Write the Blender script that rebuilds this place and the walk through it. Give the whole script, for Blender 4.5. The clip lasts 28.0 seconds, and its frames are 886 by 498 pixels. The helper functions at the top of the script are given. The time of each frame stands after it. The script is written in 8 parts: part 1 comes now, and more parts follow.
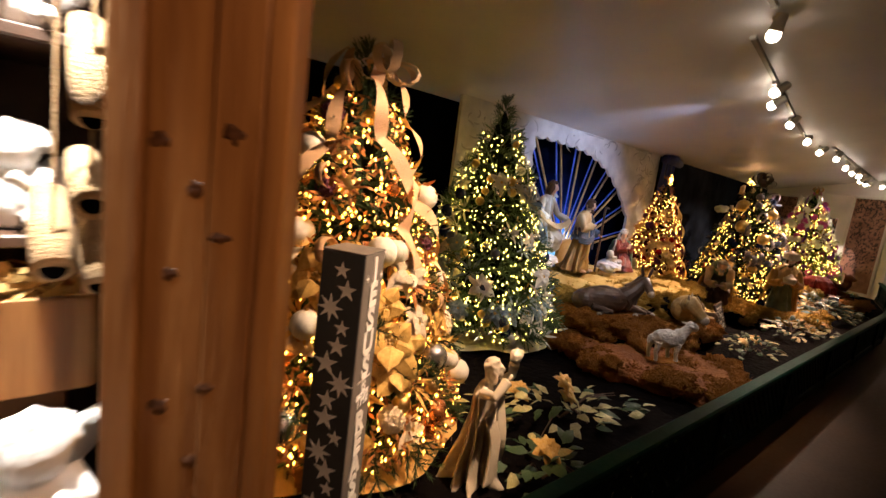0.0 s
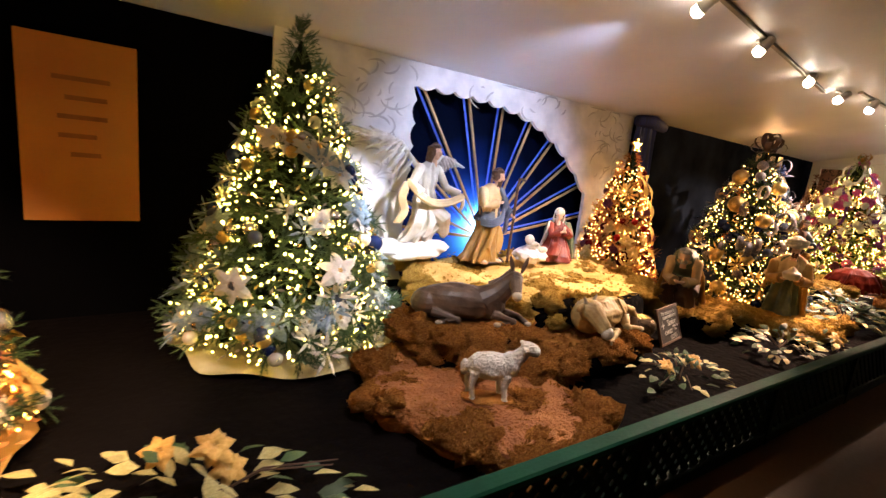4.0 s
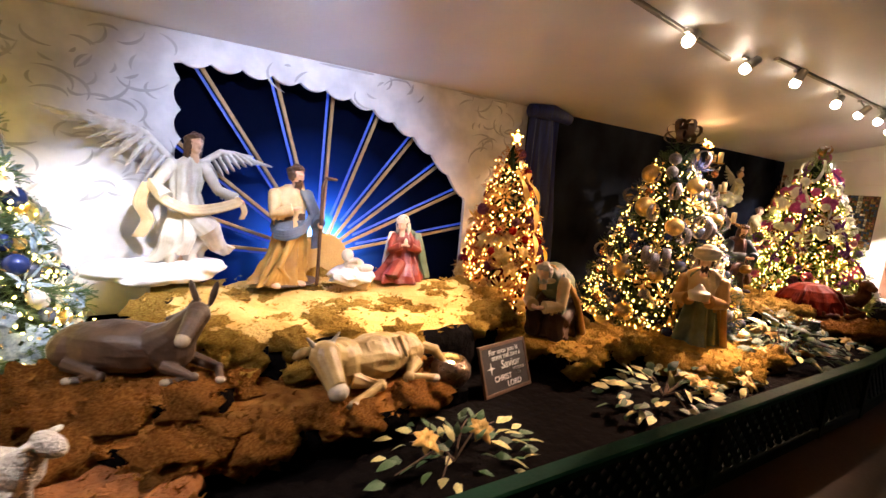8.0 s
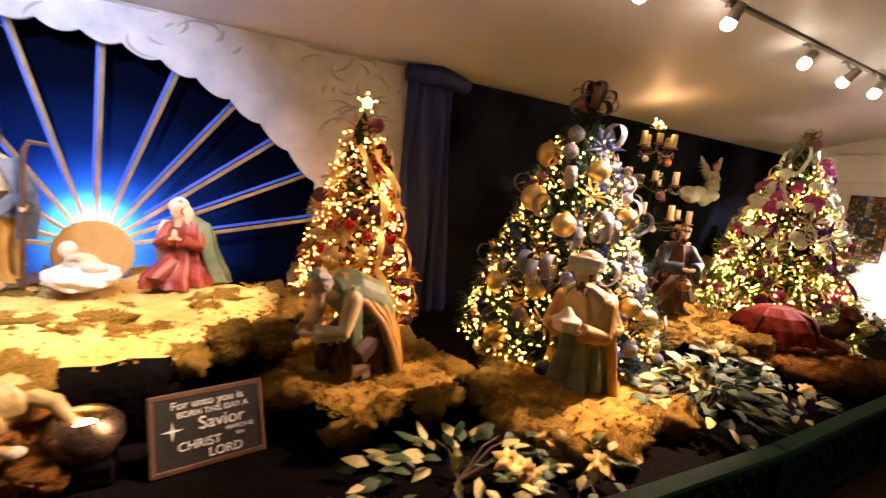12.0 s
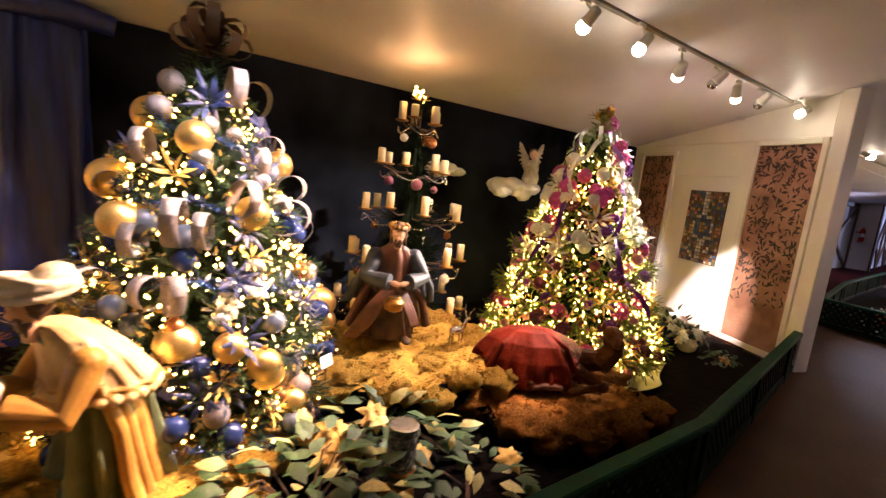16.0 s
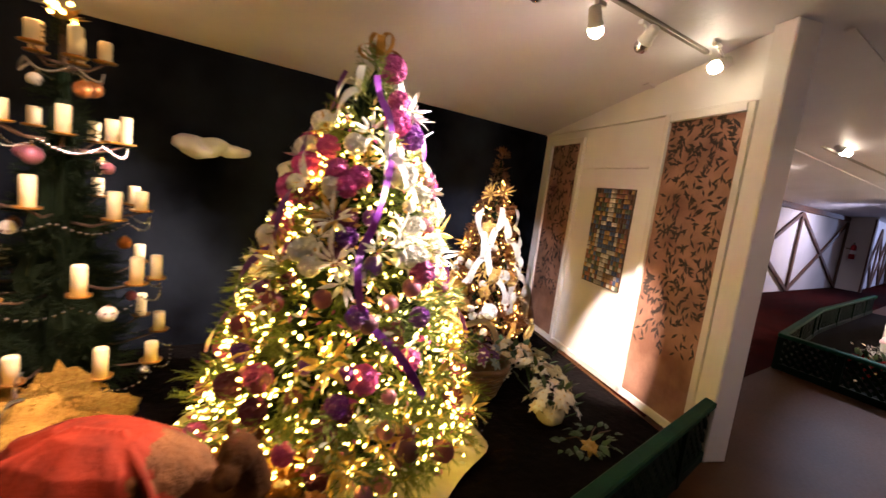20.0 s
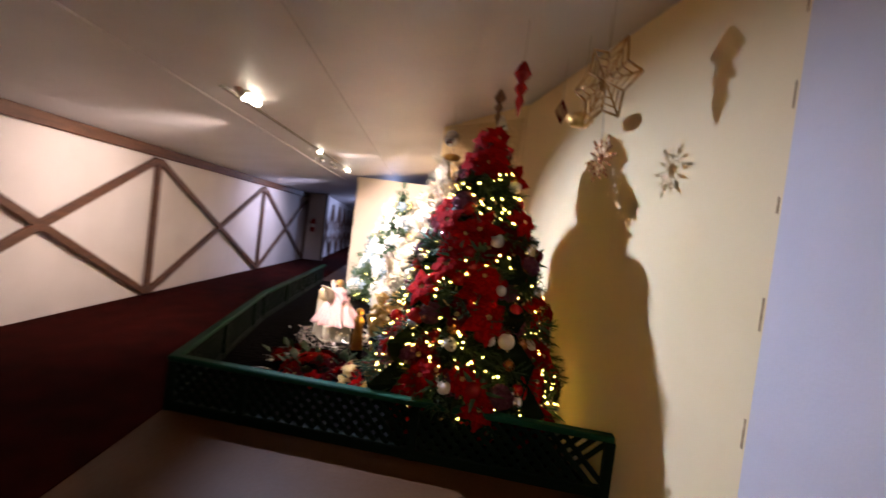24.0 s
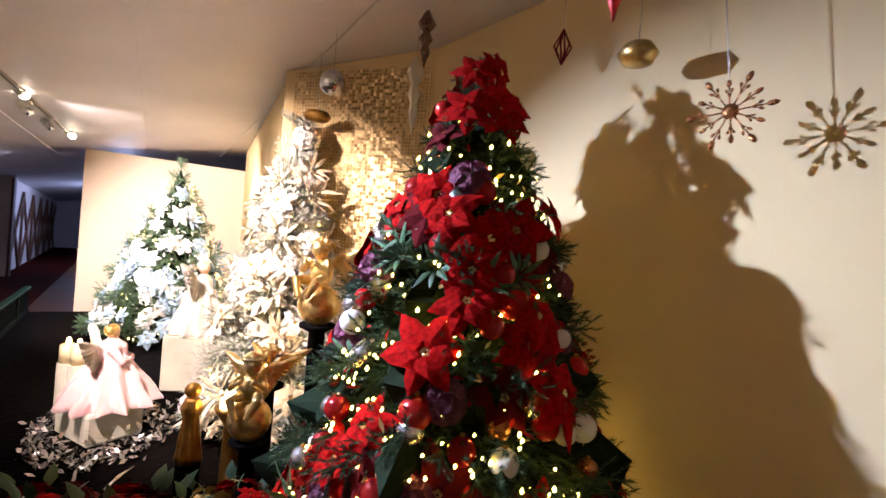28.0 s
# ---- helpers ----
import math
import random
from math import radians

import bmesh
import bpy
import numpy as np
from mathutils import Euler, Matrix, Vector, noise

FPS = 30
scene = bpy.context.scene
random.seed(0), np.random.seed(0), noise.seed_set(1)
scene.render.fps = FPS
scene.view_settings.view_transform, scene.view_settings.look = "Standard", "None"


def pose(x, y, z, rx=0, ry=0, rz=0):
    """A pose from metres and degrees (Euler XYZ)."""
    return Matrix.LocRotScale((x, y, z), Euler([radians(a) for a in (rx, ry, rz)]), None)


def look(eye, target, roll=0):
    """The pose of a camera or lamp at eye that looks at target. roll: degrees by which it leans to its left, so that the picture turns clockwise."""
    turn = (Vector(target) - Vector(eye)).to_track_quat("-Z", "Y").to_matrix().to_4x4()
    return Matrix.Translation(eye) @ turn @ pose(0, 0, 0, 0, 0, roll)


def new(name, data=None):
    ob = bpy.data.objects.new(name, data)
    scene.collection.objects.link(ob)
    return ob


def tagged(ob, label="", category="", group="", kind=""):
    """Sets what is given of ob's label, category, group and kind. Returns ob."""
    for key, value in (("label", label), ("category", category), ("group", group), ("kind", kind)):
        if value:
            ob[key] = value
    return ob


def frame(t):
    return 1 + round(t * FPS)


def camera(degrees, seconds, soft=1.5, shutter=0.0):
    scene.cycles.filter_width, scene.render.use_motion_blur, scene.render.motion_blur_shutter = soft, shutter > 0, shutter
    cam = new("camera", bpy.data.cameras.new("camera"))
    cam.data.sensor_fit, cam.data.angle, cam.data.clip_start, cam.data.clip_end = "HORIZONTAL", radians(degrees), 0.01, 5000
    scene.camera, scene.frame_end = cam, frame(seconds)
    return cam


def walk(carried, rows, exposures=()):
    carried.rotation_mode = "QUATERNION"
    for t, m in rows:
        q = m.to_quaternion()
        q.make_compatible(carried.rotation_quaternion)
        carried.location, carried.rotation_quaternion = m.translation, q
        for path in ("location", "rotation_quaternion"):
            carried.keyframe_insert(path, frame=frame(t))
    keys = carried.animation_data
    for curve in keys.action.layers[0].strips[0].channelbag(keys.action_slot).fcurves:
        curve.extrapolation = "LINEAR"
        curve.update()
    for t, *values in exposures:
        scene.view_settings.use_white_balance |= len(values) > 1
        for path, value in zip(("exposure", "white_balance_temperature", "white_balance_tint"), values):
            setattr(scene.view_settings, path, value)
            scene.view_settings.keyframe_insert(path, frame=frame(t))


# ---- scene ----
from mathutils.bvhtree import BVHTree

cam = camera(88.0, 28.0, soft=1.4, shutter=0.6)
PATH = [
    (0, (1.433, 1.198, 1.356), (2.784, 2.642, 1.06), 7.4),
    (0.5, (1.678, 1.284, 1.342), (3.002, 2.753, 1.042), 4.5),
    (1, (1.89, 1.24, 1.332), (3.112, 2.791, 1.013), 3.7),
    (1.5, (2.175, 1.096, 1.38), (3.243, 2.746, 1.012), 5.5),
    (2, (2.43, 1.029, 1.378), (3.585, 2.618, 1.001), 5.3),
    (2.5, (2.763, 1.019, 1.384), (4.014, 2.547, 1.067), 6.5),
    (3, (3.066, 0.975, 1.331), (4.307, 2.509, 1.004), 5.4),
    (3.5, (3.351, 0.878, 1.369), (4.528, 2.451, 0.995), 6.7),
    (5.5, (4.385, 0.923, 1.344), (5.539, 2.517, 0.989), 5.4),
    (6, (4.618, 0.908, 1.313), (5.823, 2.464, 0.953), 3.9),
    (6.5, (4.862, 0.869, 1.332), (6.109, 2.399, 1.009), 5.8),
    (7, (5.108, 0.839, 1.304), (6.335, 2.384, 0.974), 3.3),
    (7.5, (5.381, 0.732, 1.35), (6.514, 2.346, 1.02), 5.2),
    (8, (5.6, 0.719, 1.346), (6.717, 2.35, 1.042), 4.8),
    (8.5, (5.833, 0.699, 1.402), (6.88, 2.386, 1.159), 7.5),
    (9, (6.015, 0.724, 1.361), (7.011, 2.445, 1.142), 5.2),
    (9.5, (6.272, 0.664, 1.389), (7.133, 2.454, 1.155), 6.7),
    (10, (6.471, 0.635, 1.384), (7.35, 2.41, 1.106), 6.0),
    (10.5, (6.689, 0.66, 1.394), (7.638, 2.398, 1.113), 7.6),
    (11, (6.876, 0.744, 1.363), (7.894, 2.442, 1.076), 5.5),
    (11.5, (7.14, 0.779, 1.347), (8.147, 2.476, 1.021), 6.0),
    (13.5, (8.408, 0.76, 1.37), (9.519, 2.392, 1.053), 6.4),
    (14, (8.669, 0.723, 1.388), (9.785, 2.346, 1.042), 6.7),
    (14.5, (8.902, 0.72, 1.406), (10.108, 2.282, 1.082), 8.0),
    (15, (9.209, 0.716, 1.351), (10.515, 2.2, 1.047), 4.8),
    (15.5, (9.452, 0.684, 1.384), (10.716, 2.206, 1.098), 6.2),
    (16, (9.702, 0.644, 1.409), (10.897, 2.22, 1.11), 6.6),
    (16.5, (9.965, 0.644, 1.412), (11.207, 2.186, 1.132), 7.5),
    (17, (10.232, 0.659, 1.388), (11.478, 2.195, 1.089), 5.4),
    (17.5, (10.513, 0.646, 1.417), (11.618, 2.289, 1.133), 6.5),
    (18, (10.8, 0.651, 1.427), (11.839, 2.325, 1.081), 5.6),
    (18.5, (11.092, 0.731, 1.413), (12.211, 2.363, 1.122), 6.4),
    (19, (11.387, 0.781, 1.413), (12.635, 2.319, 1.138), 5.7),
    (19.5, (11.67, 0.794, 1.436), (12.817, 2.408, 1.154), 7.5),
    (20, (11.942, 0.834, 1.435), (13.133, 2.42, 1.177), 7.5),
    (20.5, (12.251, 0.893, 1.457), (13.471, 2.459, 1.215), 6.7),
    (22.5, (13.422, 0.97, 1.477), (14.986, 2.209, 1.332), 8.2),
    (23, (13.846, 0.889, 1.464), (15.609, 1.813, 1.273), 8.2),
    (23.5, (14.189, 0.799, 1.462), (16.138, 1.219, 1.311), 8.4),
    (24, (14.54, 0.8, 1.472), (16.537, 0.72, 1.399), 7.2),
    (24.5, (14.87, 0.76, 1.508), (16.847, 0.493, 1.365), 3.3),
    (25, (15.154, 0.748, 1.504), (17.123, 0.401, 1.452), 5.7),
    (25.5, (15.409, 0.825, 1.471), (17.351, 0.346, 1.438), 8.3),
    (26, (15.637, 0.959, 1.487), (17.563, 0.428, 1.406), 6.2),
    (26.5, (15.855, 1.054, 1.48), (17.74, 0.388, 1.439), 4.9),
    (27, (16.078, 1.177, 1.456), (17.902, 0.362, 1.54), 7.7),
    (27.5, (16.217, 1.406, 1.453), (17.968, 0.442, 1.502), 4.6),
    (28, (16.369, 1.584, 1.441), (18.057, 0.512, 1.431), 4.6),
]
walk(cam, [(t, look(eye, target, roll)) for t, eye, target, roll in PATH], [(0.0, 0.15), (1.0, 0.4), (2.0, 0.8), (3.0, 1.1), (5.5, 1.2), (12.0, 1.2), (15.0, 1.32), (20.0, 1.38), (22.5, 1.15), (24.5, 1.02), (26.5, 1.15), (28.0, 1.15)])

# ---- light and exposure ----
world = bpy.data.worlds.new("world")
scene.world = world
world.use_nodes = True
world.node_tree.nodes["Background"].inputs[0].default_value = (0.30, 0.36, 0.55, 1)
world.node_tree.nodes["Background"].inputs[1].default_value = 0.003
scene.view_settings.exposure = 1.42

CEIL0, SLOPE = 2.885, 0.147


def ceil_z(y):
    """Height of the single sloped ceiling at depth y."""
    return CEIL0 - SLOPE * y


def spot(name, eye, target, watts, colour, degrees=40, blend=0.6, radius=0.03):
    data = bpy.data.lights.new(name, "SPOT")
    data.energy, data.color = watts, colour
    data.spot_size, data.spot_blend, data.shadow_soft_size = radians(degrees), blend, radius
    ob = new(name, data)
    ob.matrix_world = look(eye, target)
    return ob


def bulb_light(name, place, watts, colour, radius=0.04):
    data = bpy.data.lights.new(name, "POINT")
    data.energy, data.color, data.shadow_soft_size = watts, colour, radius
    ob = new(name, data)
    ob.location = place
    return ob


WARM, WHITE, COOL = (1.0, 0.72, 0.54), (1.0, 0.86, 0.87), (0.72, 0.82, 1.0)
# Track heads, then two unseen fill spots: place, where they point, power, colour, beam
HEADS = [
    ((3.3, 1.9, 2.45), (2.80, 3.00, 0.8), 370, (1.0, 0.66, 0.42), 64),
    ((6.1, 2.40, 2.42), (5.15, 4.50, 0.45), 230, (0.86, 0.88, 1.0), 36),
    ((4.75, 2.12, 2.44), (5.1, 2.75, 0.2), 75, (0.95, 0.84, 0.86), 80),
    ((6.5, 2.50, 2.40), (6.7, 4.5, 1.2), 120, (0.58, 0.68, 1.0), 80),
    ((7.55, 2.56, 2.40), (7.0, 3.9, 0.4), 165, (1.0, 0.68, 0.47), 56),
    ((8.76, 2.60, 2.40), (6.3, 2.8, 0.2), 280, (1.0, 0.72, 0.52), 50),
    ((9.6, 2.60, 2.38), (8.6, 3.9, 0.9), 110, WARM, 50),
    ((10.3, 2.50, 2.38), (10.1, 3.1, 1.1), 120, (0.95, 0.82, 0.80), 56),
    ((11.3, 2.50, 2.36), (9.25, 2.85, 0.12), 640, (1.0, 0.60, 0.40), 56),
    ((12.415, 2.44, 2.34), (11.2, 3.0, 0.3), 230, (1.0, 0.65, 0.51), 60),
    # Extra head, added to brighten the candle tree
    ((11.9, 2.48, 2.34), (11.75, 3.8, 0.9), 90, (1.0, 0.69, 0.58), 50),
    ((12.99, 2.47, 2.31), (14.9, 4.2, 0.7), 230, (0.9, 0.86, 1.0), 36),
    ((13.987, 2.48, 2.34), (15.40, 2.93, 0.16), 620, (1.0, 0.78, 0.70), 26),
    ((14.93, 2.31, 2.38), (13.1, 3.05, 1.2), 1000, (1.0, 0.81, 0.72), 48),
    ((18.98, 2.54, 2.46), (17.0, -0.50, 0.22), 600, (0.57, 0.66, 1.0), 78, 1.0),
    ((18.72, 2.52, 2.43), (20.2, 1.0, 1.1), 400, (1.0, 0.80, 0.74), 76),
    ((21.8, 2.60, 2.47), (23.5, 1.25, 1.2), 520, (1.0, 0.84, 0.82), 92),
    ((23.8, 2.50, 2.45), (23.2, 1.3, 1.3), 300, (0.92, 0.87, 1.0), 76),
    # Unseen spots without fixtures, added to brighten the pine post and the walkway floor
    ((1.75, 0.3, 2.72), (1.65, 1.95, 1.25), 100, (1.0, 0.55, 0.30), 40),
    ((15.6, 1.0, 2.62), (15.9, 1.7, 0.0), 9, (1.0, 0.61, 0.46), 110),
]
for eye, target, watts, colour, beam, *soft in HEADS:
    way = (Vector(target) - Vector(eye)).normalized()
    spot("spot_lamp", Vector(eye) + way * 0.05, target, watts, colour, beam, soft[0] if soft else 0.6, 0.02)
# Unseen white spot added to brighten the figurine shelf.
spot("shelf_fill", (1.32, 2.10, 2.2), (1.4, 2.35, 0.8), 330, (1.0, 0.93, 0.86), 60)
bulb_light("sunburst_lamp", (6.97, 4.80, 0.74), 16, (0.35, 0.6, 1.0), 0.06)
bulb_light("candle_top_lamp", (11.69, 3.80, 2.10), 2.0, (1.0, 0.55, 0.28), 0.03)
# Two wide spots without fixtures, added to brighten the timbered corridor wall.
spot("corridor_fill", (26.0, 3.2, 2.1), (26.0, 4.85, 0.8), 120, (0.72, 0.70, 1.0), 140, 1.0, 0.2)
spot("corridor_fill", (19.8, 3.0, 2.2), (20.0, 4.85, 0.8), 110, (1.0, 0.80, 0.72), 130, 1.0, 0.2)
bulb_light("far_lamp", (33.0, 2.2, 2.0), 110, (0.45, 0.55, 1.0), 0.1)

# ---- materials ----
def mat(name, col, rough=0.5, metal=0.0, col2=None, scale=6.0, bump=0.15, bscale=70.0, emit=None, strength=0.0, spread=0.0, alpha=1.0, sheen=0.0, stretch=None, dist=0.01, trans=0.0, spec=0.5):
    """A surface of two colours mixed by a broad noise, with fine relief and some change from object to object."""
    m = bpy.data.materials.new(name)
    m.use_nodes = True
    nt = m.node_tree
    n, l = nt.nodes, nt.links
    b = n["Principled BSDF"]
    b.inputs["Roughness"].default_value, b.inputs["Metallic"].default_value = rough, metal
    b.inputs["Alpha"].default_value = alpha
    b.inputs["Specular IOR Level"].default_value = spec
    b.inputs["Sheen Weight"].default_value = sheen
    b.inputs["Transmission Weight"].default_value = trans
    tc = n.new("ShaderNodeTexCoord")
    src = tc.outputs["Object"]
    if stretch:
        mp = n.new("ShaderNodeMapping")
        mp.inputs["Scale"].default_value = stretch
        l.new(src, mp.inputs["Vector"])
        src = mp.outputs["Vector"]
    nz = n.new("ShaderNodeTexNoise")
    nz.inputs["Scale"].default_value, nz.inputs["Detail"].default_value = scale, 5.0
    l.new(src, nz.inputs["Vector"])
    ramp = n.new("ShaderNodeValToRGB")
    ramp.color_ramp.elements[0].position, ramp.color_ramp.elements[1].position = 0.35, 0.68
    c2 = col2 or tuple(c * 0.72 for c in col)
    ramp.color_ramp.elements[0].color, ramp.color_ramp.elements[1].color = (*c2, 1), (*col, 1)
    l.new(nz.outputs["Fac"], ramp.inputs["Fac"])
    out = ramp.outputs["Color"]
    if spread:
        info, hsv, mr = n.new("ShaderNodeObjectInfo"), n.new("ShaderNodeHueSaturation"), n.new("ShaderNodeMapRange")
        mr.inputs["To Min"].default_value, mr.inputs["To Max"].default_value = 1 - spread, 1 + spread
        l.new(info.outputs["Random"], mr.inputs["Value"])
        l.new(mr.outputs["Result"], hsv.inputs["Value"])
        l.new(out, hsv.inputs["Color"])
        out = hsv.outputs["Color"]
    l.new(out, b.inputs["Base Color"])
    if bump:
        fz, bp = n.new("ShaderNodeTexNoise"), n.new("ShaderNodeBump")
        fz.inputs["Scale"].default_value, fz.inputs["Detail"].default_value = bscale, 4.0
        l.new(src, fz.inputs["Vector"])
        bp.inputs["Strength"].default_value, bp.inputs["Distance"].default_value = bump, dist
        l.new(fz.outputs["Fac"], bp.inputs["Height"])
        l.new(bp.outputs["Normal"], b.inputs["Normal"])
        mr = n.new("ShaderNodeMapRange")
        mr.inputs["To Min"].default_value, mr.inputs["To Max"].default_value = max(0.02, rough - 0.1), min(1, rough + 0.12)
        l.new(fz.outputs["Fac"], mr.inputs["Value"])
        l.new(mr.outputs["Result"], b.inputs["Roughness"])
    if emit:
        b.inputs["Emission Color"].default_value, b.inputs["Emission Strength"].default_value = (*emit, 1), strength
    return m


M = {}
M["ceiling"] = mat("ceiling_paint", (0.60, 0.565, 0.57), 0.5, col2=(0.54, 0.505, 0.51), scale=1.2, bump=0.25, bscale=28)
M["floor"] = mat("floor_vinyl", (0.075, 0.031, 0.010), 0.5, spec=0.1, col2=(0.050, 0.021, 0.007), scale=1.5, bump=0.08, bscale=40)
M["carpet"] = mat("red_carpet", (0.034, 0.004, 0.003), 0.95, spec=0.02, col2=(0.019, 0.003, 0.002), scale=3, bump=0.8, bscale=220)
M["black_cloth"] = mat("black_cloth", (0.004, 0.003, 0.003), 0.95, spec=0.03, scale=3, bump=0.5, bscale=18, dist=0.03)
M["dark_wall"] = mat("dark_night_wall", (0.002, 0.002, 0.003), 0.95, spec=0.01, col2=(0.0015, 0.0015, 0.002), scale=0.8, bump=0.25, bscale=20)
M["night_grey"] = mat("painted_night_sky", (0.018, 0.022, 0.032), 0.95, spec=0.01, col2=(0.002, 0.002, 0.003), scale=1.1, bump=0.2, bscale=20)
M["mural"] = mat("white_marble_mural", (0.72, 0.69, 0.68), 0.7, col2=(0.54, 0.52, 0.53), scale=5.5, bump=0.12, bscale=40)
M["sketch"] = mat("grey_brush_stroke", (0.50, 0.48, 0.48), 0.8, scale=4, bump=0)
M["white_trim"] = mat("white_trim_paint", (0.72, 0.68, 0.62), 0.45, col2=(0.66, 0.62, 0.56), scale=3, bump=0.08)
M["panel_white"] = mat("white_wall_paint", (0.76, 0.73, 0.68), 0.6, col2=(0.70, 0.67, 0.62), scale=2, bump=0.1)
M["copper"] = mat("copper_wallpaper", (0.46, 0.25, 0.17), 0.4, metal=0.25, col2=(0.20, 0.095, 0.06), scale=3.5, bump=0.3, bscale=35)
M["leaf_dark"] = mat("dark_leaf_print", (0.035, 0.02, 0.014), 0.6, bump=0)
M["timber"] = mat("dark_timber", (0.13, 0.05, 0.022), 0.6, col2=(0.065, 0.026, 0.012), scale=3, bump=0.5, bscale=30, stretch=(1, 1, 6))
M["plaster"] = mat("white_plaster", (0.66, 0.60, 0.58), 0.8, col2=(0.60, 0.54, 0.52), scale=1.5, bump=0.2, bscale=25)
M["cream"] = mat("cream_paper", (0.74, 0.59, 0.34), 0.85, spec=0.05, col2=(0.69, 0.54, 0.29), scale=0.9, bump=0.12, bscale=6, dist=0.02)
M["lavender"] = mat("plain_white_board", (0.54, 0.50, 0.50), 0.7, col2=(0.50, 0.46, 0.46), scale=2, bump=0.1)
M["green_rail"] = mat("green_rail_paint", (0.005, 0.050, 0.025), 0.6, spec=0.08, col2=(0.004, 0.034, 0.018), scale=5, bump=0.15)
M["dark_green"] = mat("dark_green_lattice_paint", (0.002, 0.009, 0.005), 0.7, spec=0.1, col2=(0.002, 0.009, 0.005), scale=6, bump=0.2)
M["pine"] = mat("knotty_pine_board", (0.42, 0.20, 0.06), 0.55, col2=(0.22, 0.09, 0.024), scale=3.0, bump=0.3, bscale=22, stretch=(7, 7, 0.55))
M["moss"] = mat("dry_moss", (0.54, 0.35, 0.075), 0.95, spec=0.03, col2=(0.33, 0.18, 0.035), scale=9, bump=1.0, bscale=90, dist=0.02)
M["moss_red"] = mat("rust_moss", (0.42, 0.19, 0.045), 0.95, spec=0.03, col2=(0.19, 0.07, 0.017), scale=9, bump=1.0, bscale=90, dist=0.02)
M["sand"] = mat("sand_cloth", (0.55, 0.36, 0.13), 0.9, col2=(0.44, 0.27, 0.09), scale=5, bump=0.5, bscale=60)
M["needle"] = mat("fir_needles", (0.040, 0.075, 0.024), 0.6, spec=0.25, col2=(0.016, 0.036, 0.014), scale=3, bump=0)
M["needle_blue"] = mat("frosted_fir_needles", (0.12, 0.19, 0.10), 0.6, spec=0.25, col2=(0.05, 0.09, 0.045), scale=3, bump=0)
M["needle_white"] = mat("flocked_needles", (0.60, 0.60, 0.55), 0.8, col2=(0.30, 0.33, 0.27), scale=4, bump=0)
M["tinsel_brown"] = mat("copper_brown_tinsel", (0.30, 0.12, 0.035), 0.4, metal=0.5, col2=(0.15, 0.055, 0.018), scale=4, bump=0)
M["tinsel_gold"] = mat("gold_tinsel", (0.60, 0.26, 0.055), 0.35, metal=0.7, col2=(0.32, 0.11, 0.028), scale=4, bump=0)
M["bark"] = mat("trunk_bark", (0.09, 0.05, 0.028), 0.85, bump=0.6, bscale=40)
M["gold"] = mat("gold_finish", (0.76, 0.57, 0.25), 0.3, metal=0.9, col2=(0.60, 0.36, 0.09), scale=20, bump=0.1, spread=0.15)
M["gold_dark"] = mat("antique_gold", (0.42, 0.22, 0.045), 0.36, metal=0.7, col2=(0.25, 0.12, 0.025), scale=14, bump=0.3, bscale=50)
M["silver"] = mat("silver_finish", (0.74, 0.72, 0.70), 0.2, metal=0.95, scale=20, bump=0.1, spread=0.1)
M["blueball"] = mat("navy_glass", (0.02, 0.035, 0.13), 0.15, metal=0.3, scale=12, bump=0, spread=0.3)
M["greyball"] = mat("steel_blue_glass", (0.16, 0.19, 0.28), 0.2, metal=0.5, scale=12, bump=0, spread=0.3)
M["redball"] = mat("red_glass", (0.38, 0.012, 0.012), 0.16, metal=0.3, scale=12, bump=0, spread=0.3)
M["darkred"] = mat("burgundy_velvet", (0.10, 0.004, 0.006), 0.85, spec=0.1, scale=8, bump=0.4, spread=0.3)
M["copperball"] = mat("copper_glass", (0.50, 0.20, 0.07), 0.25, metal=0.8, scale=12, bump=0.1, spread=0.2)
M["whiteball"] = mat("pearl_white", (0.70, 0.66, 0.58), 0.35, col2=(0.6, 0.55, 0.47), scale=15, bump=0.3, spread=0.1)
M["pinkball"] = mat("dusky_pink_glass", (0.42, 0.15, 0.22), 0.3, metal=0.4, scale=12, bump=0, spread=0.25)
M["purple"] = mat("purple_satin", (0.17, 0.02, 0.28), 0.35, col2=(0.09, 0.012, 0.16), scale=10, bump=0.2, spread=0.3)
M["magenta"] = mat("magenta_silk", (0.58, 0.09, 0.34), 0.6, col2=(0.38, 0.04, 0.22), scale=10, bump=0.3, spread=0.3)
M["plum"] = mat("plum_petals", (0.13, 0.018, 0.05), 0.65, scale=10, bump=0.3, spread=0.35)
M["red_silk"] = mat("red_silk_petals", (0.40, 0.005, 0.004), 0.8, spec=0.04, col2=(0.17, 0.002, 0.002), scale=8, bump=0.35, bscale=45, spread=0.35)
M["blue_silk"] = mat("ice_blue_petals", (0.30, 0.40, 0.48), 0.55, col2=(0.15, 0.22, 0.30), scale=10, bump=0.3, spread=0.25)
M["royal_silk"] = mat("royal_blue_petals", (0.006, 0.015, 0.075), 0.4, col2=(0.003, 0.007, 0.035), scale=10, bump=0.3, spread=0.3)
M["gold_silk"] = mat("gold_lame_petals", (0.70, 0.46, 0.14), 0.38, metal=0.4, col2=(0.56, 0.33, 0.08), scale=10, bump=0.35, spread=0.2)
M["copper_silk"] = mat("copper_lame_petals", (0.46, 0.19, 0.06), 0.4, metal=0.4, scale=10, bump=0.35, spread=0.25)
M["cream_silk"] = mat("cream_silk", (0.74, 0.64, 0.48), 0.6, col2=(0.62, 0.51, 0.36), scale=10, bump=0.3, spread=0.15)
